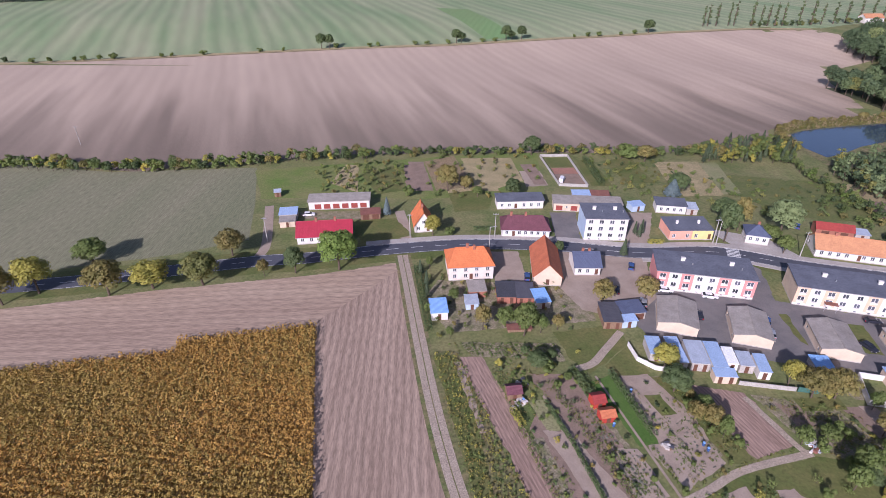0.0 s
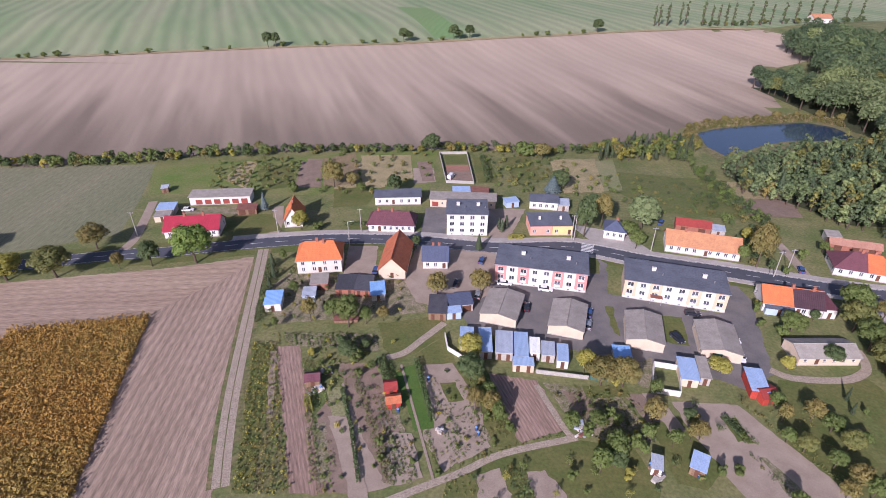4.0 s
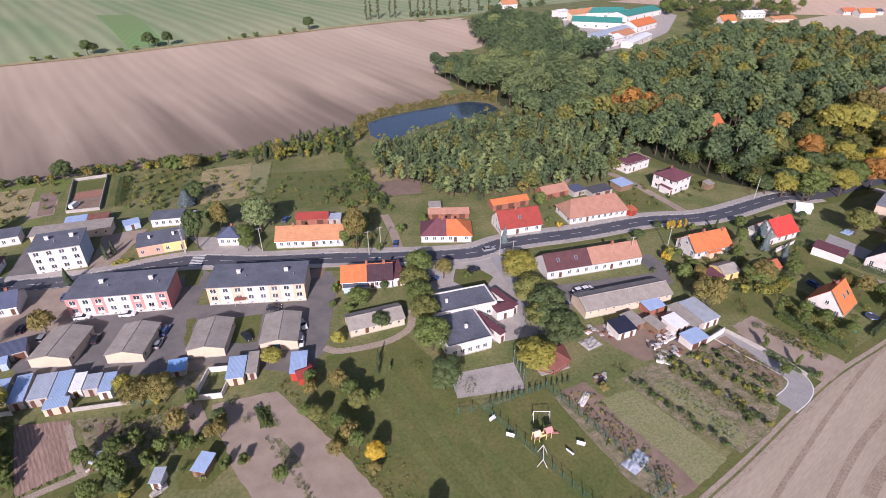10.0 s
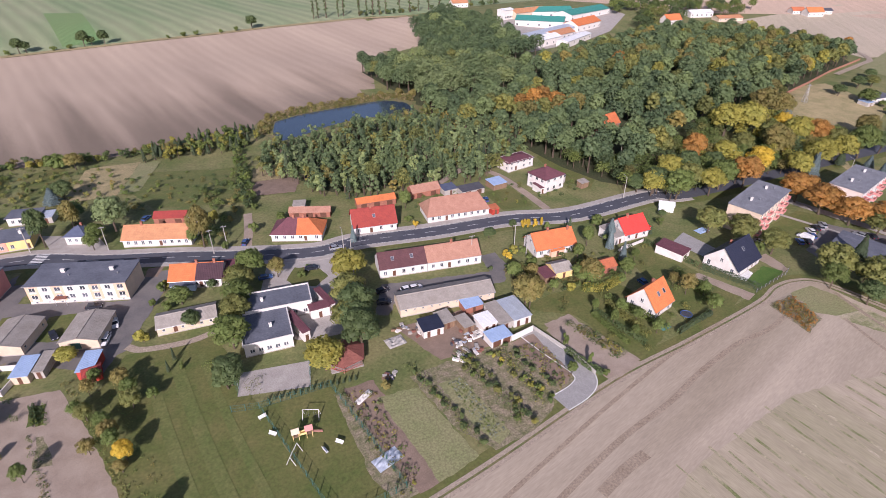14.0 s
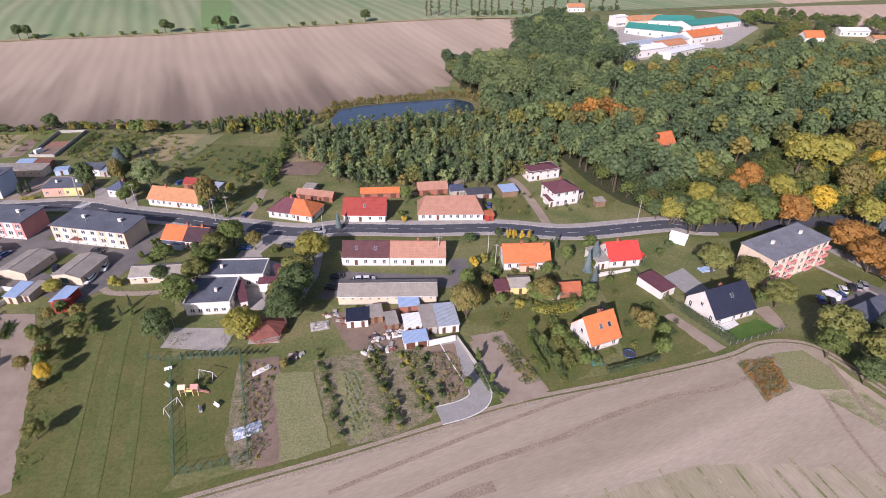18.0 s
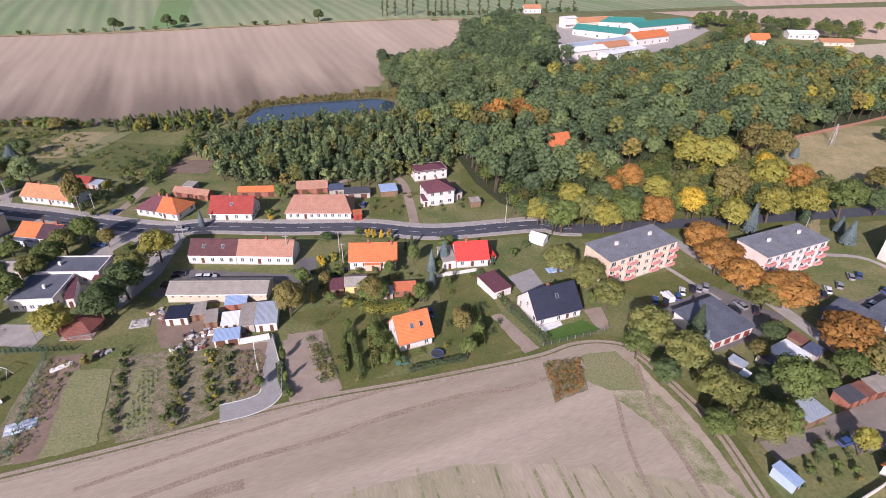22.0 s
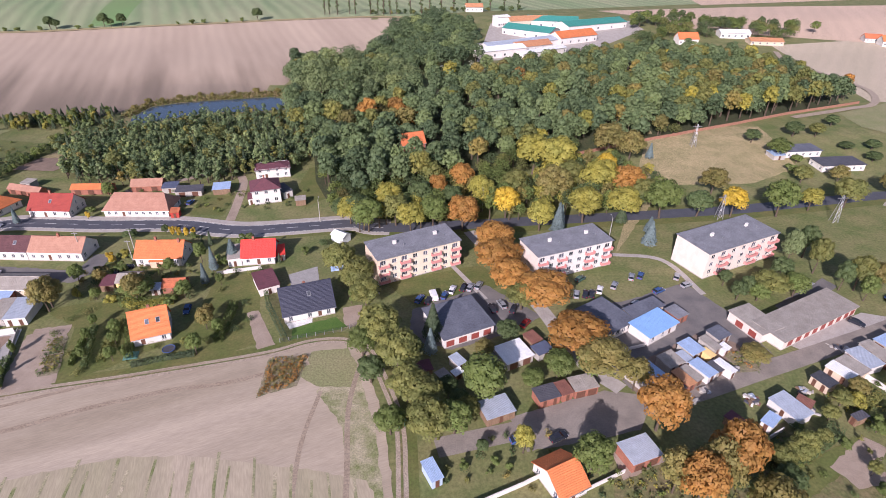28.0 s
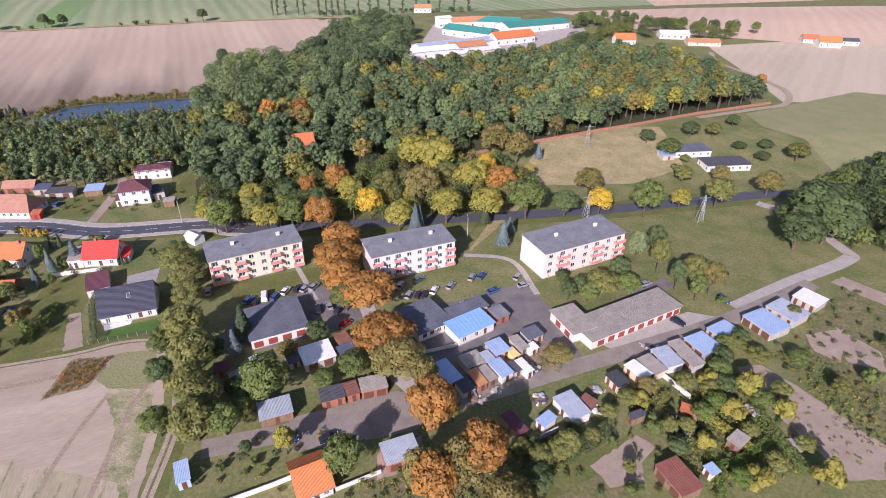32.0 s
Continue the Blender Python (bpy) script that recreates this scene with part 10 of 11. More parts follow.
plants("low vegetables and weeds in a bed", [(2.0, 106.2), (9.2, 106.7), (9.6, 101.9), (3.4, 101.5)], 1.15, 0.45, 0.42, [L_GREEN, L_BRIGHT, L_BROWN], 50, count=11, size=0.14, name="vegetables", rows=1.3, turn=-70)
plants("low vegetables and weeds in a bed", [(13.6, 106.3), (23.7, 106.7), (23.7, 100.5), (14.7, 99.8)], 1.15, 0.45, 0.42, [L_GREEN, L_BRIGHT, L_BROWN], 51, count=11, size=0.14, name="vegetables", rows=1.3, turn=-70)
plants("low vegetables and weeds in a bed", [(17.5, 97.4), (20.9, 97.4), (24.9, 86.3), (21.1, 86.3)], 1.15, 0.45, 0.42, [L_GREEN, L_BRIGHT, L_BROWN], 52, count=11, size=0.14, name="vegetables", rows=1.3, turn=-70)
plants("low vegetables and weeds in a bed", [(19.1, 72.4), (22.9, 72.4), (25.5, 59.8), (21.9, 59.8)], 1.15, 0.45, 0.42, [L_GREEN, L_BRIGHT, L_BROWN], 53, count=11, size=0.14, name="vegetables", rows=1.3, turn=-70)
plants("low vegetables and weeds in a bed", [(30.7, 88.0), (33.2, 79.8), (41.5, 63.3), (34.9, 60.9), (30.6, 76.7)], 1.15, 0.45, 0.42, [L_GREEN, L_BRIGHT, L_BROWN], 54, count=11, size=0.14, name="vegetables", rows=1.3, turn=-70)
plants("low vegetables and weeds in a bed", [(48.5, 94.5), (54.5, 94.5), (58.2, 73.8), (52.9, 71.0)], 1.15, 0.45, 0.42, [L_GREEN, L_BRIGHT, L_BROWN], 55, count=11, size=0.14, name="vegetables", rows=1.3, turn=-70)
plants("low vegetables and weeds in a bed", [(42.3, 93.5), (45.2, 86.3), (51.2, 68.3), (46.2, 65.8)], 1.15, 0.45, 0.42, [L_GREEN, L_BRIGHT, L_BROWN], 56, count=11, size=0.14, name="vegetables", rows=1.3, turn=-70)
plants("low vegetables and weeds in a bed", [(74.4, 86.4), (84.7, 83.8), (90.0, 72.4), (80.2, 71.0)], 1.15, 0.45, 0.42, [L_GREEN, L_BRIGHT, L_BROWN], 57, count=11, size=0.14, name="vegetables", rows=1.3, turn=-70)
plants("low vegetables and weeds in a bed", [(45.8, 63.3), (52.5, 64.5), (53.4, 59.8), (45.1, 59.8)], 1.15, 0.45, 0.42, [L_GREEN, L_BRIGHT, L_BROWN], 58, count=11, size=0.14, name="vegetables", rows=1.3, turn=-70)
plants("low vegetables and weeds in a bed", [(11.1, 101.5), (16.6, 102.5), (21.7, 86.3), (18.1, 79.7), (14.6, 88.0)], 1.15, 0.45, 0.42, [L_GREEN, L_BRIGHT, L_BROWN], 59, count=11, size=0.14, name="vegetables", rows=1.3, turn=-70)
plants("mixed garden growth", [(172.1, 57.7), (180.1, 56.2), (182.4, 27.8), (177.4, 27.1)], 1.6, 0.9, 0.7, [L_GREEN, L_YELLOW, L_BROWN, L_DARK], 70, count=16, size=0.2)
plants("mixed garden growth", [(216.1, 54.6), (223.8, 59.2), (226.9, 44.1), (219.7, 40.4)], 1.6, 0.9, 0.7, [L_GREEN, L_YELLOW, L_BROWN, L_DARK], 71, count=16, size=0.2)
plants("mixed garden growth", [(235.3, 59.4), (238.9, 59.6), (244.0, 47.4), (240.0, 44.9)], 1.0, 0.9, 0.7, [L_GREEN, L_YELLOW, L_BROWN, L_DARK], 72, count=16, size=0.2)
plants("mixed garden growth", [(428.2, 28.6), (443.3, 29.4), (459.3, 20.9), (450.9, 0.3), (439.8, -1.4), (435.0, 15.9)], 1.6, 0.9, 0.7, [L_GREEN, L_YELLOW, L_BROWN, L_DARK], 74, count=16, size=0.2)
plants("mixed garden growth", [(370.5, 7.7), (415.7, 17.4), (419.1, 11.0), (396.8, 1.9), (373.2, -2.2)], 1.6, 0.9, 0.7, [L_GREEN, L_YELLOW, L_BROWN, L_DARK], 75, count=16, size=0.2)
plants("mixed garden growth", [(477, 38), (486.0, 39.6), (496.0, 22.6), (484, 4), (479, 12)], 1.6, 0.9, 0.7, [L_GREEN, L_YELLOW, L_BROWN, L_DARK], 76, count=16, size=0.2)
wood("dense dark garden shrubs", [(402.2, 14.8), (410.0, 15.4), (414.3, 18.6), (420.8, 15.6), (417.1, 12.8), (407.2, 9.9), (400.0, 10.4)], 2.4, 2.8, [("bush", L_DARK, 4), ("bush", L_GREEN, 2)], 171, count=150, size=0.26, spread_r=0.6, name="garden_shrubs")
plants("dry brown growth beside the stores", [(413.0, 44.5), (416.4, 43.8), (421.3, 40.2), (418.4, 36.2), (412.3, 36.6)], 1.5, 0.8, 0.7, [L_BROWN, L_ORANGE, L_GREEN], 78, count=16, size=0.2)
wood("mixed shrubs between the back yards", [(222.8, 93.0), (262.2, 94.3), (267.1, 75.6), (242.9, 74.1)], 4.2, 2.0, [("bush", L_DARK, 4), ("bush", L_GREEN, 3), ("bush", L_BROWN, 2)], 172, count=90, size=0.24, spread_r=0.36, name="garden_shrubs")
plants("dead brown weeds", [(295.2, 47.4), (304.2, 48.4), (302.4, 38.6), (294.6, 35.6)], 0.9, 0.9, 0.7, [L_BROWN, L_ORANGE], 77, count=16, size=0.2)
plants("field of ripening maize", [(-33.4, 112.8), (-66.6, 106.1), (-65.5, 102.3), (-103.5, 95.0), (-142.0, 87.3), (-122.6, 54.0), (-22.1, 54.5)], 0.6, 1.8, 0.42, [L_CORN_GREEN, L_CORN_GREEN, L_CORN, L_CORN], 90, count=11, size=0.23, name="maize", rows=1.5, turn=-6, patchy=True)
region("maize_floor", [(-33.4, 112.8), (-66.6, 106.1), (-65.5, 102.3), (-103.5, 95.0), (-142.0, 87.3), (-122.6, 54.0), (-22.1, 54.5)], 4, MAIZEFLOOR, "fallen dry leaves between the maize rows")


# ---- kitchen gardens in the west
region("garden_bed", [(20.9, 78.3), (25.2, 78.2), (32.4, 58.1), (28.7, 58.2)], 7, PALESOIL, "bare raked allotment bed")
region("garden_bed", [(20.3, 95.3), (30.2, 95.1), (39.4, 64.1), (34.5, 62.3), (26, 80)], 6, SOIL, "dug allotment bed with vegetable rows")
region("garden_bed", [(20.3, 86.0), (22.5, 86.7), (24.2, 79.6), (22.1, 78.2)], 8, PALEGRASS, "yellowish sown patch")
region("garden_bed", [(4.3, 106.4), (28.5, 106.0), (29.6, 99.6), (7.0, 101.4)], 6, WEEDYSOIL, "kitchen garden with green rows")
region("garden_bed", [(33.8, 74.1), (39.2, 73.9), (41.8, 63.4), (35.6, 62.3)], 7, PALESOIL, "bare allotment bed with rows of leeks")
region("garden_bed", [(41.4, 94.8), (48.2, 94.7), (53.7, 83.3), (55.4, 70.6), (48.7, 66.5), (44.6, 72)], 6, PALESOIL, "pale dry allotment bed")
region("garden_bed", [(45.0, 88.6), (48.6, 88.9), (50.4, 83.3), (47.0, 82.8)], 7, LAWN, "small green bed")
region("garden_bed", [(52.2, 63.8), (56.8, 65.6), (59.3, 55.4), (53.5, 55.6)], 6, PALESOIL, "bare allotment bed")
region("garden_bed", [(62.0, 64.8), (65.2, 64.8), (69.0, 54.2), (64.1, 54.3)], 6, PALESOIL, "bare allotment bed")
ribbon("footpath", smooth([(35.6, 94.6), (40.6, 75.4), (44.0, 62.4)]), 0.28, -0.28, 0.12, PALESOIL, "narrow concrete garden path")
GROW = [L_GREEN, L_BRIGHT, L_DARK]
for _k, (_label, _poly, _sp, _h, _r, _lv) in enumerate((
    ("green vegetable rows", [(4.6, 106), (28, 105.6), (29, 100), (7.2, 101.8)], 0.8, 0.5, 0.36, GROW),
    ("low border of perennials along a plot", [(11.0, 97), (13.2, 97), (22.5, 62), (20.4, 62)], 0.8, 0.8, 0.5, [L_GREEN, L_OLIVE, L_DARK]),
    ("leafy border of berry canes", [(23.4, 93), (25.6, 93), (36.8, 62), (34.8, 61)], 0.75, 1.0, 0.5, [L_DARK, L_GREEN, L_OLIVE]),
    ("rows of grey-green cabbages", [(30.4, 84), (33.0, 84), (38.4, 64.5), (36.0, 64)], 0.7, 0.35, 0.35, [L_GREY, L_GREEN]),
    ("border of shrubs beside the huts", [(31.0, 96), (33.2, 96), (35.0, 88), (32.6, 88)], 0.7, 1.3, 0.6, [L_DARK, L_GREEN]),
    ("rows of leeks and beet", [(34.6, 73.4), (39.0, 73.2), (41.4, 64), (36.2, 63.2)], 0.85, 0.3, 0.25, [L_GREEN, L_GREY]),
    ("thin border along the concrete path", [(41.6, 75), (42.6, 75), (45.6, 63.8), (44.8, 63.4)], 0.6, 0.5, 0.35, [L_OLIVE, L_GREEN]),
    ("scattered grey-green cabbages and weeds", [(45, 82), (53.4, 82.8), (55.2, 71), (49.2, 67.4)], 1.3, 0.3, 0.35, [L_GREY, L_GREEN]),
    ("dense berry shrubs between two plots", [(50.9, 92.4), (56.0, 92.3), (60.7, 75.2), (57.6, 72.4)], 1.0, 1.1, 0.65, [L_GREEN, L_DARK, L_OLIVE]),
    ("weedy edge of the footpath", [(46.6, 65.2), (57.9, 70.4), (72.4, 75.0), (72.6, 74.4), (58, 69.9), (46.8, 64.6)], 0.8, 0.4, 0.35, [L_OLIVE, L_GREEN]),
    ("low weeds among the mixed beds", [(69.5, 88.5), (88, 86), (91, 73), (80, 71.5), (74, 75)], 1.5, 0.7, 0.6, [L_GREEN, L_OLIVE, L_BROWN]),
    ("leafy strip between two beds", [(57.6, 65.4), (61.4, 66), (64, 55), (60, 55)], 0.8, 0.8, 0.5, [L_GREEN, L_DARK]),
    ("dense tall shrubs along a garden path", [(188.8, 61.5), (191.7, 61.5), (198.4, 33), (196.4, 31.6)], 1.0, 1.5, 0.85, [L_DARK, L_GREEN, L_OLIVE]),
    ("dense tall shrubs along a garden path", [(201.0, 61.5), (205.4, 61.5), (210.2, 36.2), (206.9, 35.8)], 1.0, 1.8, 0.9, [L_DARK, L_GREEN, L_OLIVE, L_DARK]),
    ("dense leafy shrubs in a kitchen garden", [(211.1, 58.8), (215.6, 58.6), (217.8, 40.6), (214.0, 38)], 1.0, 1.6, 0.9, [L_GREEN, L_OLIVE, L_YELLOW, L_DARK]),
    ("rows of grey-green cabbages", [(196.8, 52.0), (201.0, 52.6), (204.0, 34.6), (199.4, 33.2)], 0.8, 0.35, 0.36, [L_GREY, L_GREEN]),
    ("row of dead stalks and weeds in a bare plot", [(106.9, 70.0), (108.6, 68.4), (119, 42), (116.8, 42)], 0.9, 0.6, 0.45, [L_DARK, L_BROWN, L_GREEN]),
    ("green bed in a bare plot", [(106.7, 78.6), (109.0, 78.2), (110.6, 71.6), (109.0, 71.4)], 0.6, 0.6, 0.4, [L_DARK, L_GREEN]),
    ("rough grass and weeds along the bare plot", [(111.8, 82.4), (114.2, 82), (121.4, 66), (129, 47), (137.6, 25.6), (136.2, 25.6), (127.2, 47.6), (119.4, 67)], 1.0, 0.5, 0.45, [L_OLIVE, L_BROWN, L_GREEN]),
    ("tall weeds under the orchard trees", [(113, 82), (124, 84), (130, 62), (140, 30), (136.5, 30), (128, 48), (120, 67)], 2.4, 0.5, 0.7, [L_OLIVE, L_BROWN, L_GREEN]),
)):
    plants(_label, _poly, _sp, _h, _r, _lv, 200 + _k, count=12, size=0.15, name="vegetables" if "rows" in _label else "garden_plants", rows=1.0 if "rows" in _label else 0.0, turn=-70)
for _off, _half in ((0.0, 1.5), (6.2, 1.0), (-6.0, 1.3)):
    ribbon("mown_stripe", smooth([(136.0 + _off, 84.0), (139.0 + _off, 70.0), (143.4 + _off, 52.4), (148.5 + _off, 34.0), (153 + _off, 16)]), _half, -_half, 0.085, MOWN, "paler mown strip in the grass")
for _kind, _x, _y, _h, _r in (("small", 119.1, 81.7, 4.5, 1.9), ("fruit", 125.1, 78.1, 5.5, 2.5), ("olive", 128.0, 70.2, 5.5, 2.6), ("small", 127.2, 74.8, 5.0, 2.3), ("olive", 118.8, 69.7, 5.0, 2.2), ("fruit", 124.5, 61.9, 5.5, 2.5), ("small", 132.2, 71.6, 3.5, 1.5), ("fruit", 120.8, 59.4, 4.5, 2.0), ("small", 116.4, 72.0, 4.0, 1.8), ("olive", 134.5, 38.0, 5.0, 2.4), ("dryb", 127.6, 52.4, 3.0, 2.0), ("small", 122.6, 66.0, 4.6, 2.1)):
    tree(_kind, _x, _y, _h, _r)
region("meadow", [(166.6, 212.5), (192.2, 212.7), (185.7, 193.5), (161.6, 192.3)], 5, DRYGRASS, "dry straw-coloured grass plot")
wood("tall hedge of shrubs and young trees between the meadows", [(156, 254), (160.5, 252), (162, 217), (162.5, 181), (162.5, 161), (157.5, 161), (157.5, 181), (156.8, 217)], 2.8, 4.2, [("bush", L_GREEN, 4), ("bush", L_DARK, 3), ("bush", L_BRIGHT, 1.5)], 36, count=110, size=0.34, spread_r=0.75)
region("farm_yard", [(388, 362), (440, 376), (500, 412), (560, 470), (560, 505), (470, 520), (418, 492), (396, 400)], 3, PAVING, "pale concrete yard between the farm halls")
# gardens in the east
region("garden_bed", [(502, 48.5), (506.8, 37.1), (502.2, 30.0), (495.2, 34.6)], 5, PALESOIL, "bare allotment bed")
region("garden_bed", [(516.3, 69.9), (522.4, 72.8), (530, 62), (525, 56.0)], 4, PALESOIL, "bare strip beside the lane")
region("grass_plot", [(405.3, 5.6), (428.1, 15.4), (428.8, 12.3), (410.4, 2.6)], 5, MOWN, "mown strip of garden grass")
plants("weeds and seedlings on the bare plot", [(466, 33), (470.5, 33.8), (482, 9), (476.8, 2), (470.2, 2), (467.5, 15)], 2.6, 0.5, 0.6, [L_GREEN, L_OLIVE, L_BROWN], 240, count=14, size=0.18)
plants("dense vegetables and flowers in the east gardens", [(449, 27), (461, 29), (461, 3), (441, 1), (436, 12), (446, 20)], 1.5, 0.8, 0.7, [L_GREEN, L_YELLOW, L_DARK, L_BRIGHT, L_OLIVE], 241, count=16, size=0.2)
region("garden_bed", [(491.0, 45.8), (504.0, 47.4), (493.0, 34.2), (489.0, 38.9)], 4, PALESOIL, "bare allotment bed")
region("garden_pond", [(437.5, 17.5), (440.5, 20.5), (445.5, 19.5), (446.5, 15.5), (442.5, 13.4), (438.5, 14.6)], 6, WATER, "small dark garden pond with a pale rim")
region("garden_bed", [(417.2, 8.1), (430.0, 15.2), (433.2, 11.6), (421.3, 2.8)], 5, PALESOIL, "dusty bare beds beside the summer house")
hedge("yellow-green hedge between the gardens", [(451.5, 27.1), (448.4, 18.4), (452.8, 9.2)], 1.6, 1.8, L_YELLOW, seed=61, dens=90)
hedge("yellow-green hedge between the gardens", [(458.1, 10.8), (449.0, 6.4), (443.4, 5.1), (440.6, -1.5)], 1.6, 1.8, L_BRIGHT, seed=62, dens=90)
hedge("loose green garden hedge", [(433.3, 28.4), (436.2, 22.7), (442.1, 25.9)], 1.8, 1.8, L_OLIVE, seed=63, dens=90)
hedge("loose green hedge along the bare plot", [(462.6, 30.5), (460.4, 14.0), (461.2, 2.0)], 2.0, 2.2, L_GREEN, seed=64, dens=90)
hedge("dark hedge behind the stores", [(424.5, 16.5), (417.0, 12.5), (404.5, 8.0)], 3.0, 2.6, L_DARK, seed=65, dens=120)
for _kind, _x, _y, _h, _r in (("green", 446.2, 18.0, 5, 2.8), ("bright", 451.0, 21.0, 5, 2.6), ("dark", 456.0, 26.0, 5.5, 3.0), ("olive", 431.0, 24.0, 4.5, 2.6), ("brown", 437.0, 27.0, 5, 2.8), ("green", 457.5, 31.5, 5.5, 3.2), ("dark", 461.0, 36.0, 5, 3.0), ("olive", 455.0, 4.0, 5, 2.8), ("green", 462.5, 21.0, 5, 3.0), ("bright", 446.0, 1.5, 4.5, 2.6), ("dark", 436.5, 9.5, 4.5, 2.4), ("olive", 411.0, 10.5, 5.5, 3.2), ("dark", 405.0, 4.0, 5.5, 3.4), ("green", 464.5, 41.5, 4.5, 2.8), ("dark", 470.0, 43.5, 4.5, 2.8)):
    tree(_kind, _x, _y, _h, _r)


# ---- cars
car("white", 63.9, 129.3, -9)
car("white", 75.5, 126.3, -12)
car("dark", 68.9, 117.6, 79)
car("blue", 85.7, 115.0, 69)
car("silver", 84.3, 109.9, 74)
car("blue", 57.9, 141.9, 73)
car("dark", 49.7, 129.2, 78)
car("white", 120.5, 104.6, -81)
car("white", 119.0, 98.9, -98)
car("white", 119.0, 97.6, -101)
car("white", -48.6, 176.2, 8)
car("dark", 114.0, 115.2, -8)
car("dark", 106.0, 104.7, -68)
car("blue", 25.1, 135.9, 84)
car("silver", 55.7, 123.1, 76)
car("blue", 123.7, 168.7, 60)
car("blue", 156.5, 137.6, 69)
car("blue", 160.9, 113.2, 2)
car("white", 199.7, 91.9, 5)
car("dark", 191.4, 88.0, -7)
car("dark", 241.8, 92.7, 28)
car("dark", 192.5, 93.7, 13)
car("white", 202.1, 91.8, 5)
car("blue", 247.1, 138.8, 79)
car("dark", 174.9, 113.4, 3)
car("dark", 240.5, 90.6, 80)
car("blue", 267.7, 69.5, -84)
car("blue", 333.9, 70.9, 63)
car("dark", 336.7, 70.1, 63)
car("blue", 341.5, 72.3, 66)
car("white", 344.0, 75.0, 68)
car("dark", 347.6, 76.0, 67)
car("silver", 349.7, 75.9, 64)
car("silver", 352.3, 76.8, 62)
car("silver", 357.8, 66.9, 106)
car("silver", 320.9, 76.1, 105)
car("dark", 354.8, 65.2, 100)
car("red", 363.0, 57.9, 49)
car("silver", 378.7, 75.9, 69)
car("silver", 381.2, 70.6, 69)
car("dark", 384.0, 70.6, 66)
car("dark", 386.0, 70.6, 67)
car("white", 389.0, 72.6, 65)
car("silver", 394.3, 74.6, 58)
car("blue", 404.6, 79.5, 56)
car("silver", 401.4, 78.9, 63)
car("blue", 407.0, 71.1, 25)
car("silver", 397.2, 64.9, 32)
car("blue", 374.9, 46.9, 16)
car("dark", 457.3, 52.9, -50)
car("silver", 455.6, 72.0, 19)
car("blue", 476.2, 62.5, -76)
car("dark", 362.2, 18.8, 22)
car("blue", 353.5, 18.8, 13)
car("silver", 416.0, 78.3, 56)
car("silver", 417.0, 73.7, 23)
car("dark", 360.9, 64.6, 63)
car("blue", 357.9, 3.4, 44)
car("dark", 374.8, 76.2, 62)
car("green", 384.7, 78.7, 37)
car("silver", 184.5, 123.1, -0)
car("white", 338.2, 72.4, 100, van=True)
car("white", 48.9, 208.8, 69, van=True)


# ---- poles and lamps
pole(113.7, 148.9, 0, 9.0, False)
pole(89.9, 156.0, 90, 9.0, True)
pole(150.8, 135.6, 0, 9.0, False)
pole(89.4, 157.2, 0, 9.0, False)
pole(-11.1, 160.0, 0, 9.0, False)
pole(17.4, 160.9, 0, 9.0, False)
pole(14.8, 151.3, 0, 9.0, True)
pole(224.4, 101.1, 0, 9.0, False)
pole(242.1, 96.8, 0, 8.0, False)
pole(187.7, 112.3, 0, 9.0, False)
pole(186.4, 118.6, 90, 9.0, True)
pole(240.6, 102.4, 0, 9.0, False)
pole(360.3, 127.1, 90, 9.0, True)
pole(-58.3, 157.3, 0, 9.0, False)
pole(-173.7, 250.0, 0, 9.0, False)
pole(319.9, 152.6, 0, 9.0, False)
pole(146.4, 134.3, 0, 9.0, False)
pole(403.1, 104.8, 90, 8.0, True)
pole(299.1, 121.5, 90, 9.0, True)


def pylon(x, y, height):
    """A lattice mast on four legs with cross arms."""
    ob = empty("lattice_mast", Matrix.Translation((x, y, float(rise(x, y)))), "grey steel lattice power mast", "power mast", group="lattice masts")
    for sx in (-1, 1):
        for sy in (-1, 1):
            bm = bmesh.new()
            tube(bm, (sx * 1.1, sy * 1.1, -0.1), (sx * 0.2, sy * 0.2, height), 0.09, 0.06, 5)
            part("leg", bm, METAL, ob)
    for k in range(6):
        z0, z1 = height * k / 6, height * (k + 1) / 6
        a, b = 1.1 - 0.9 * k / 6, 1.1 - 0.9 * (k + 1) / 6
        bm = bmesh.new()
        for p, q in (((-a, -a), (b, -b)), ((a, -a), (b, b)), ((a, a), (-b, b)), ((-a, a), (-b, -b))):
            tube(bm, (*p, z0), (*q, z1), 0.04, 0.04, 4)
        part("brace", bm, METAL, ob)
    part("cross_arm", boxes((-2.2, -0.1, height - 1.2, 2.2, 0.1, height - 1.0)), METAL, ob)
    return ob


pylon(471.3, 184.0, 11.0)
pylon(493.7, 112.6, 11.0)
pylon(450.5, 117.4, 10.0)



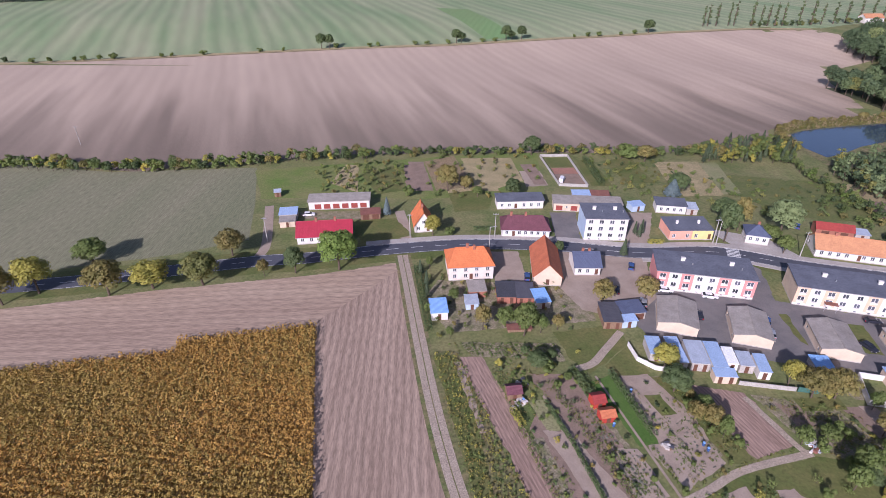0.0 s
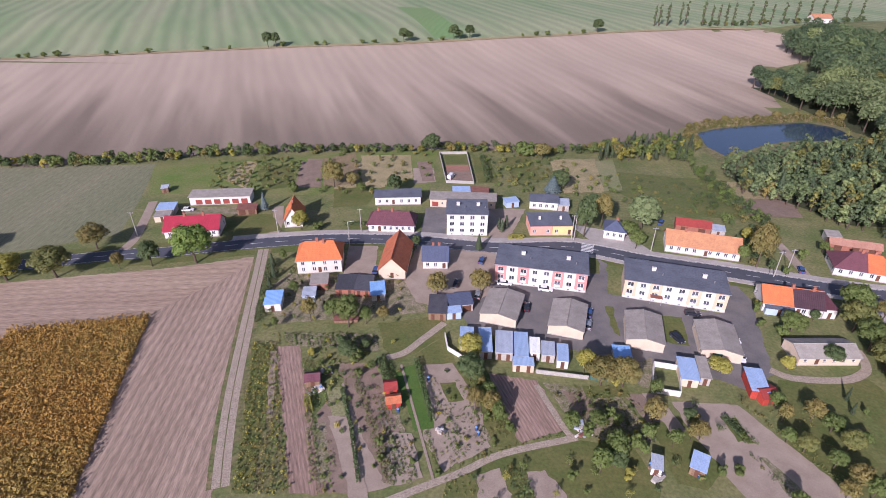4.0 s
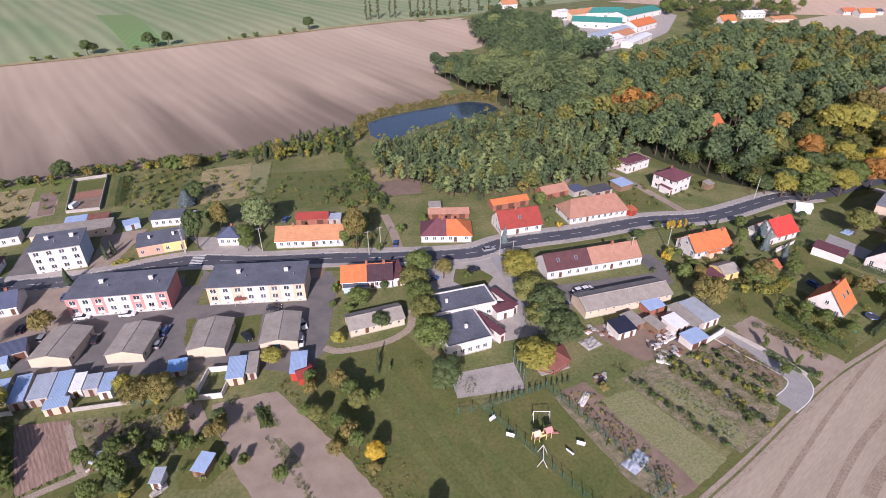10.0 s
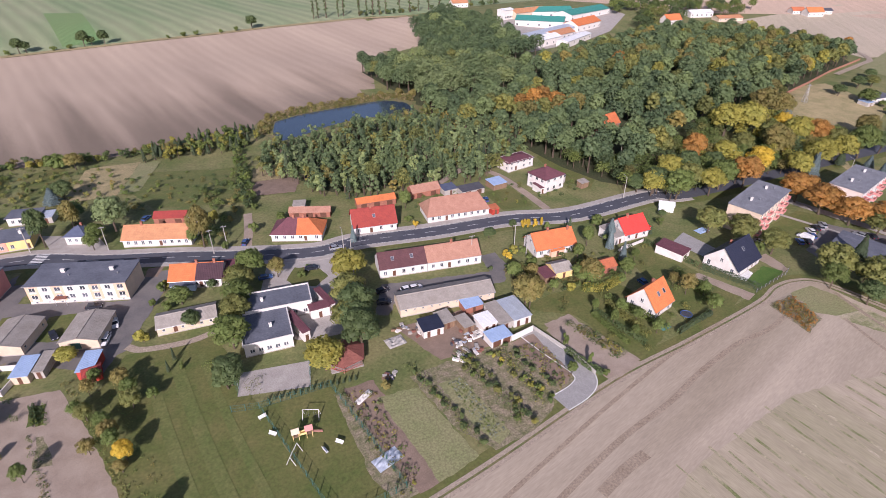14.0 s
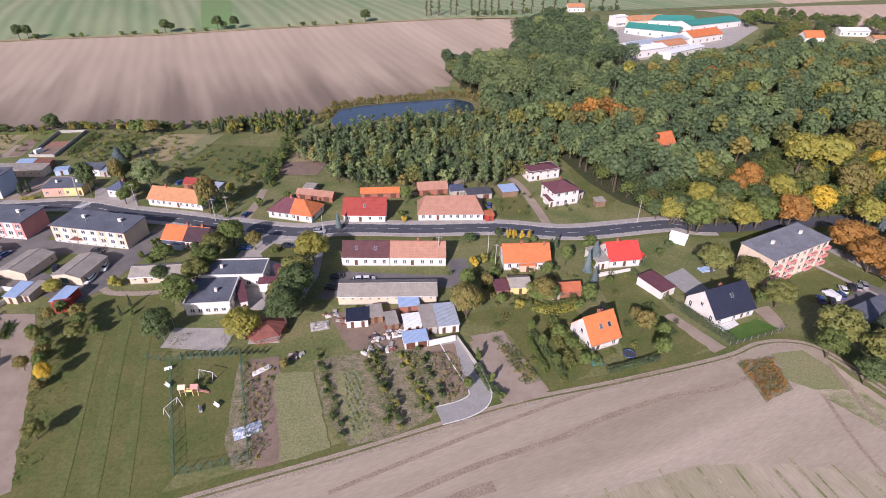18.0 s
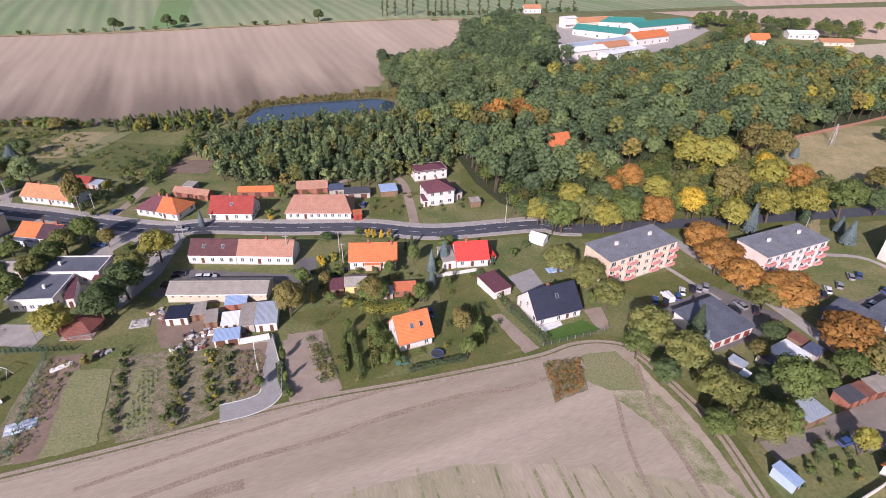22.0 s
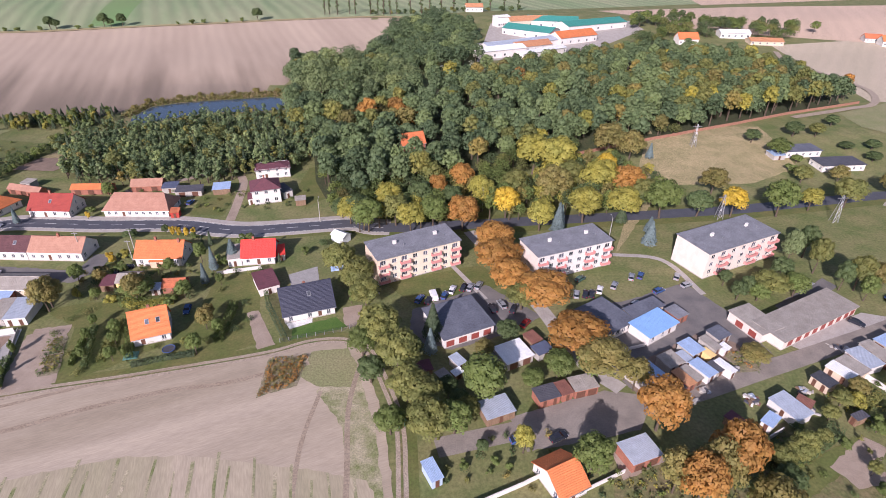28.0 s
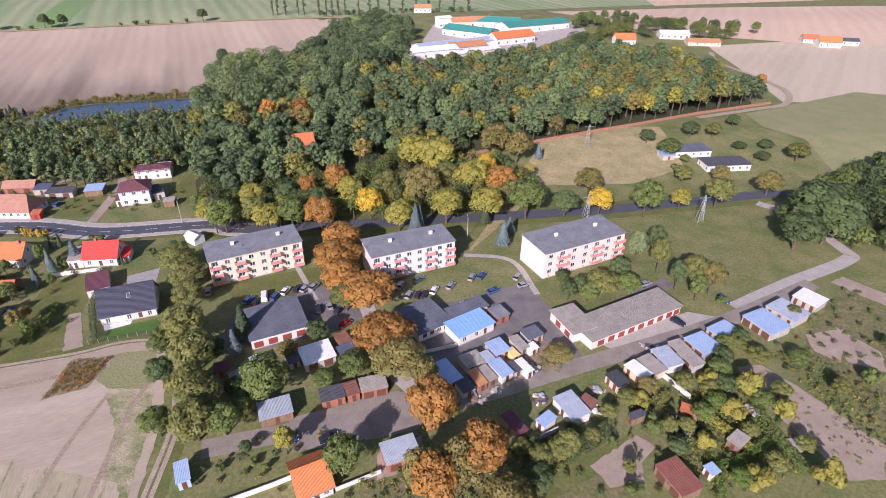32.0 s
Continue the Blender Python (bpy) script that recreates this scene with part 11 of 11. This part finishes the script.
# ---- playground and garden things
def slide_tower(x, y):
    ob = empty("play_tower", Matrix.Translation((x, y, 0)), "small play tower with pink roof, yellow bridge and slide", "playground tower")
    for ox, rm in ((-1.4, CREAM), (1.4, ROSE)):
        for sx in (-0.6, 0.6):
            for sy in (-0.6, 0.6):
                part("post", boxes((ox + sx - 0.06, sy - 0.06, 0, ox + sx + 0.06, sy + 0.06, 2.4)), YELLOW, ob)
        part("platform", boxes((ox - 0.65, -0.65, 1.1, ox + 0.65, 0.65, 1.2)), WOOD, ob)
        bm = bmesh.new()
        for s in (-1, 1):
            slab(bm, [(ox - 0.85, s * 0.85, 2.3), (ox + 0.85, s * 0.85, 2.3), (ox + 0.85, 0, 3.1), (ox - 0.85, 0, 3.1)][:: s], 0.06)
        part("roof", bm, rm, ob)
    part("bridge", boxes((-0.75, -0.4, 1.1, 0.75, 0.4, 1.18), (-0.75, -0.42, 1.2, 0.75, -0.38, 1.7), (-0.75, 0.38, 1.2, 0.75, 0.42, 1.7)), YELLOW, ob)
    bm = bmesh.new()
    slab(bm, [(2.0, -0.3, 1.15), (4.2, -0.3, 0.25), (4.2, 0.3, 0.25), (2.0, 0.3, 1.15)], 0.06)
    part("slide", bm, SALMON, ob)
    return ob


def swing(x, y, heading):
    ob = empty("swing", Matrix.Translation((x, y, 0)) @ Matrix.Rotation(radians(heading), 4, "Z"), "metal swing frame with two seats", "swing", group="swings")
    for sx in (-1.8, 1.8):
        bm = bmesh.new()
        tube(bm, (sx, -1.0, 0), (sx, 0, 2.4), 0.06, 0.06, 6)
        tube(bm, (sx, 1.0, 0), (sx, 0, 2.4), 0.06, 0.06, 6)
        part("leg_frame", bm, FRAME, ob)
    bm = bmesh.new()
    tube(bm, (-1.8, 0, 2.4), (1.8, 0, 2.4), 0.06, 0.06, 6)
    part("top_bar", bm, FRAME, ob)
    for u in (-0.8, 0.8):
        seat = part("seat", boxes((u - 0.25, -0.1, 0.45, u + 0.25, 0.1, 0.5)), TYRE, ob)
        bm = bmesh.new()
        for k in (-0.22, 0.22):
            tube(bm, (u + k, 0, 0.5), (u + k, 0, 2.38), 0.015, 0.015, 4)
        part("chain", bm, METAL, seat)
    return ob


def bench(x, y, heading):
    ob = empty("bench", Matrix.Translation((x, y, 0)) @ Matrix.Rotation(radians(heading), 4, "Z"), "pale outdoor fitness bench on metal legs", "bench", group="outdoor benches")
    part("seat", boxes((-0.9, -0.25, 0.45, 0.9, 0.25, 0.52)), FRAME, ob)
    part("backrest", boxes((-0.9, 0.25, 0.55, 0.9, 0.32, 1.0)), FRAME, ob)
    for u in (-0.7, 0.62):
        part("leg", boxes((u, -0.2, 0, u + 0.08, 0.28, 0.45)), METAL, ob)
    return ob


def sheet(x, y, heading, w, d, label, material):
    """Crumpled sheeting laid over a bed."""
    rng = np.random.default_rng(int(abs(x * 13 + y)))
    bm = bmesh.new()
    n = 8
    grid = [[bm.verts.new((w * (i / n - 0.5), d * (j / n - 0.5), 0.15 + 0.45 * rng.uniform() * (0 < i < n) * (0 < j < n))) for j in range(n + 1)] for i in range(n + 1)]
    for i in range(n):
        for j in range(n):
            bm.faces.new((grid[i][j], grid[i + 1][j], grid[i + 1][j + 1], grid[i][j + 1]))
    me = mesh_of("tarpaulin", bm, material)
    ob = tagged(new("tarpaulin", me), label, "tarpaulin")
    ob.matrix_world = Matrix.Translation((x, y, 0)) @ Matrix.Rotation(radians(heading), 4, "Z")
    return ob


def trampoline(x, y):
    ob = empty("trampoline", Matrix.Translation((x, y, 0)), "round blue garden trampoline with a dark mat", "trampoline")
    bm = bmesh.new()
    tube(bm, (0, 0, 0.75), (0, 0, 0.8), 1.5, 1.5, 20)
    part("mat", bm, DARKFELT, ob)
    bm = bmesh.new()
    for k in range(20):
        a, b = k * math.tau / 20, (k + 1) * math.tau / 20
        tube(bm, (1.55 * math.cos(a), 1.55 * math.sin(a), 0.8), (1.55 * math.cos(b), 1.55 * math.sin(b), 0.8), 0.12, 0.12, 6)
    part("edge_pad", bm, CAR_PAINT["blue"], ob)
    for k in range(5):
        a = k * math.tau / 5
        part("leg", boxes((1.5 * math.cos(a) - 0.04, 1.5 * math.sin(a) - 0.04, 0, 1.5 * math.cos(a) + 0.04, 1.5 * math.sin(a) + 0.04, 0.8)), METAL, ob)
    return ob


slide_tower(162.4, 48.4)
swing(165.0, 53.2, -20)
swing(160.0, 43.7, 60)
bench(154.9, 56.7, 20)
bench(156.4, 51.2, -40)
bench(169.3, 44.0, -40)
bench(166.2, 43.1, 110)
sheet(177.7, 36.5, 20, 6.0, 3.5, "crumpled silver sheeting over a garden bed", ZINC)
sheet(177.2, 54.8, 35, 5.0, 1.6, "crumpled white sheeting on the soil", WHITE)
sheet(189.6, 70.8, 10, 5.0, 4.0, "pale tarpaulin over a heap", CONCRETE)
sheet(210.6, 65.9, 10, 4.0, 3.0, "pale sheeting over scrap in the yard", WHITE)
sheet(207.7, 73.3, 10, 5.0, 2.5, "green sheeting over scrap in the yard", GREENSHEET)
trampoline(268.5, 52.5)
sheet(259.5, 51.1, 10, 3.5, 3.0, "teal cover over garden furniture", GREENMETAL)
sheet(308.6, 89.4, 10, 5.0, 3.0, "blue covers over stacked things", BLUESHEET)



# ---- far farm and village
house("white hall with a pale roof", 393.2, 367.0, 430.4, 383.5, 14, 6, 8, "gable", WHITE, WHITESHEET, rows=(1.5,), n=5, ww=1.8, wh=1.8, name="farm_hall", category="hall")
house("long white hall with a pale roof", 400.5, 381.7, 474.0, 420.9, 16, 6, 8, "gable", WHITE, ZINC, rows=(1.5,), n=5, ww=1.8, wh=1.8, name="farm_hall", category="hall")
house("farm hall with a green roof", 422.9, 454.9, 459.6, 428.6, 24, 6, 9, "gable", WHITE, GREENSHEET, rows=(1.5,), n=5, ww=1.8, wh=1.8, name="farm_hall", category="hall")
house("farm hall with a green roof", 450.7, 479.5, 496.7, 470.4, 24, 6, 9, "gable", WHITE, GREENSHEET, rows=(1.5,), n=5, ww=1.8, wh=1.8, name="farm_hall", category="hall")
house("long farm hall with a green roof", 482.2, 450.6, 546.1, 479.1, 22, 6, 9, "gable", WHITE, GREENSHEET, rows=(1.5,), n=5, ww=1.8, wh=1.8, name="farm_hall", category="hall")
house("farm building with an orange roof", 465.6, 413.5, 502.5, 431.7, 16, 6, 10, "gable", WHITE, ORANGE_TILE, rows=(1.5,), n=5, ww=1.8, wh=1.8, name="farm_hall", category="house")
house("farm building with a faded orange roof", 425.0, 387.6, 455.5, 402.4, 12, 5, 8, "gable", WHITE, PALE_ORANGE, rows=(1.5,), n=5, ww=1.8, wh=1.8, name="farm_hall", category="house")
house("plain white farm hall", 423.8, 363.4, 464.5, 390.6, 10, 5, 6, "gable", WHITE, WHITESHEET, rows=(1.5,), n=5, ww=1.8, wh=1.8, name="farm_hall", category="hall")
house("tall white silo building at the farm", 421.7, 475.1, 434.1, 479.6, 10, 9, 10, "gable", WHITE, WHITESHEET, rows=(1.5,), n=5, ww=1.8, wh=1.8, name="farm_hall", category="house")
house("farm building with an orange roof", 433.9, 473.7, 473.1, 483.3, 14, 6, 9, "gable", CREAM, PALE_ORANGE, rows=(1.5,), n=5, ww=1.8, wh=1.8, name="farm_hall", category="house")
house("far house with an orange roof", 571, 418.5, 588.5, 418.5, 11, 5, 9.5, "gable", WHITE, ORANGE_TILE, rows=(1.5,), n=4, ww=1.4, wh=1.5, name="house", category="house")
house("far white hall beyond the park", 620, 441, 646, 437.5, 12, 5, 7, "gable", WHITE, WHITESHEET, rows=(1.5,), n=5, ww=1.8, wh=1.8, name="farm_hall", category="hall")
house("far low hall with a pale orange roof", 636, 418.5, 664, 414.8, 12, 3.5, 5.5, "gable", CREAM, PALE_ORANGE, rows=(1.2,), n=5, ww=1.6, wh=1.4, name="farm_hall", category="hall")
house("far white house with an orange roof", 754, 413, 772, 409, 11, 5, 9, "gable", WHITE, ORANGE_TILE, rows=(1.5,), n=4, ww=1.4, wh=1.5, name="house", category="house")
house("far white house beyond the fields", 749, 428, 762, 424, 10, 4, 7, "gable", WHITE, RUST_TILE, rows=(1.5,), n=4, ww=1.4, wh=1.4, name="house", category="house")
house("far low house with a dark roof", 776, 421, 794, 416, 9, 4, 6, "gable", WHITE, DARKSHEET, rows=(1.5,), n=4, ww=1.4, wh=1.4, name="house", category="house")
house("far white house beside the woods", 402, 560, 420, 560.5, 11, 5, 8, "gable", WHITE, PALE_ORANGE, rows=(1.5,), n=4, ww=1.4, wh=1.4, name="house", category="house")
house("low white bungalow wing with a grey flat roof", 510.5, 170.5, 528.5, 171.5, 8, 3.2, 3.6, "flat", WHITE, FELT, rows=(1.0,), n=5)
shed("lean-to with a pale blue roof beside the bungalow", 503.5, 168.5, 509.5, 169.0, 6, 2.4, 2.8, GREYWALL, BLUESHEET)
house("white bungalow with a dark flat roof", 519.5, 156.5, 540.5, 157.5, 9, 3.2, 3.6, "flat", WHITE, DARKSHEET, rows=(1.0,), n=6, left=2, right=2)
house("old brick chapel with an orange roof among the trees", 330.5, 179.0, 341.0, 182.5, 8, 7.0, 11.0, "gable", BRICK, ORANGE_TILE, rows=(2.0,), n=3, wh=2.5, name="chapel", category="chapel")
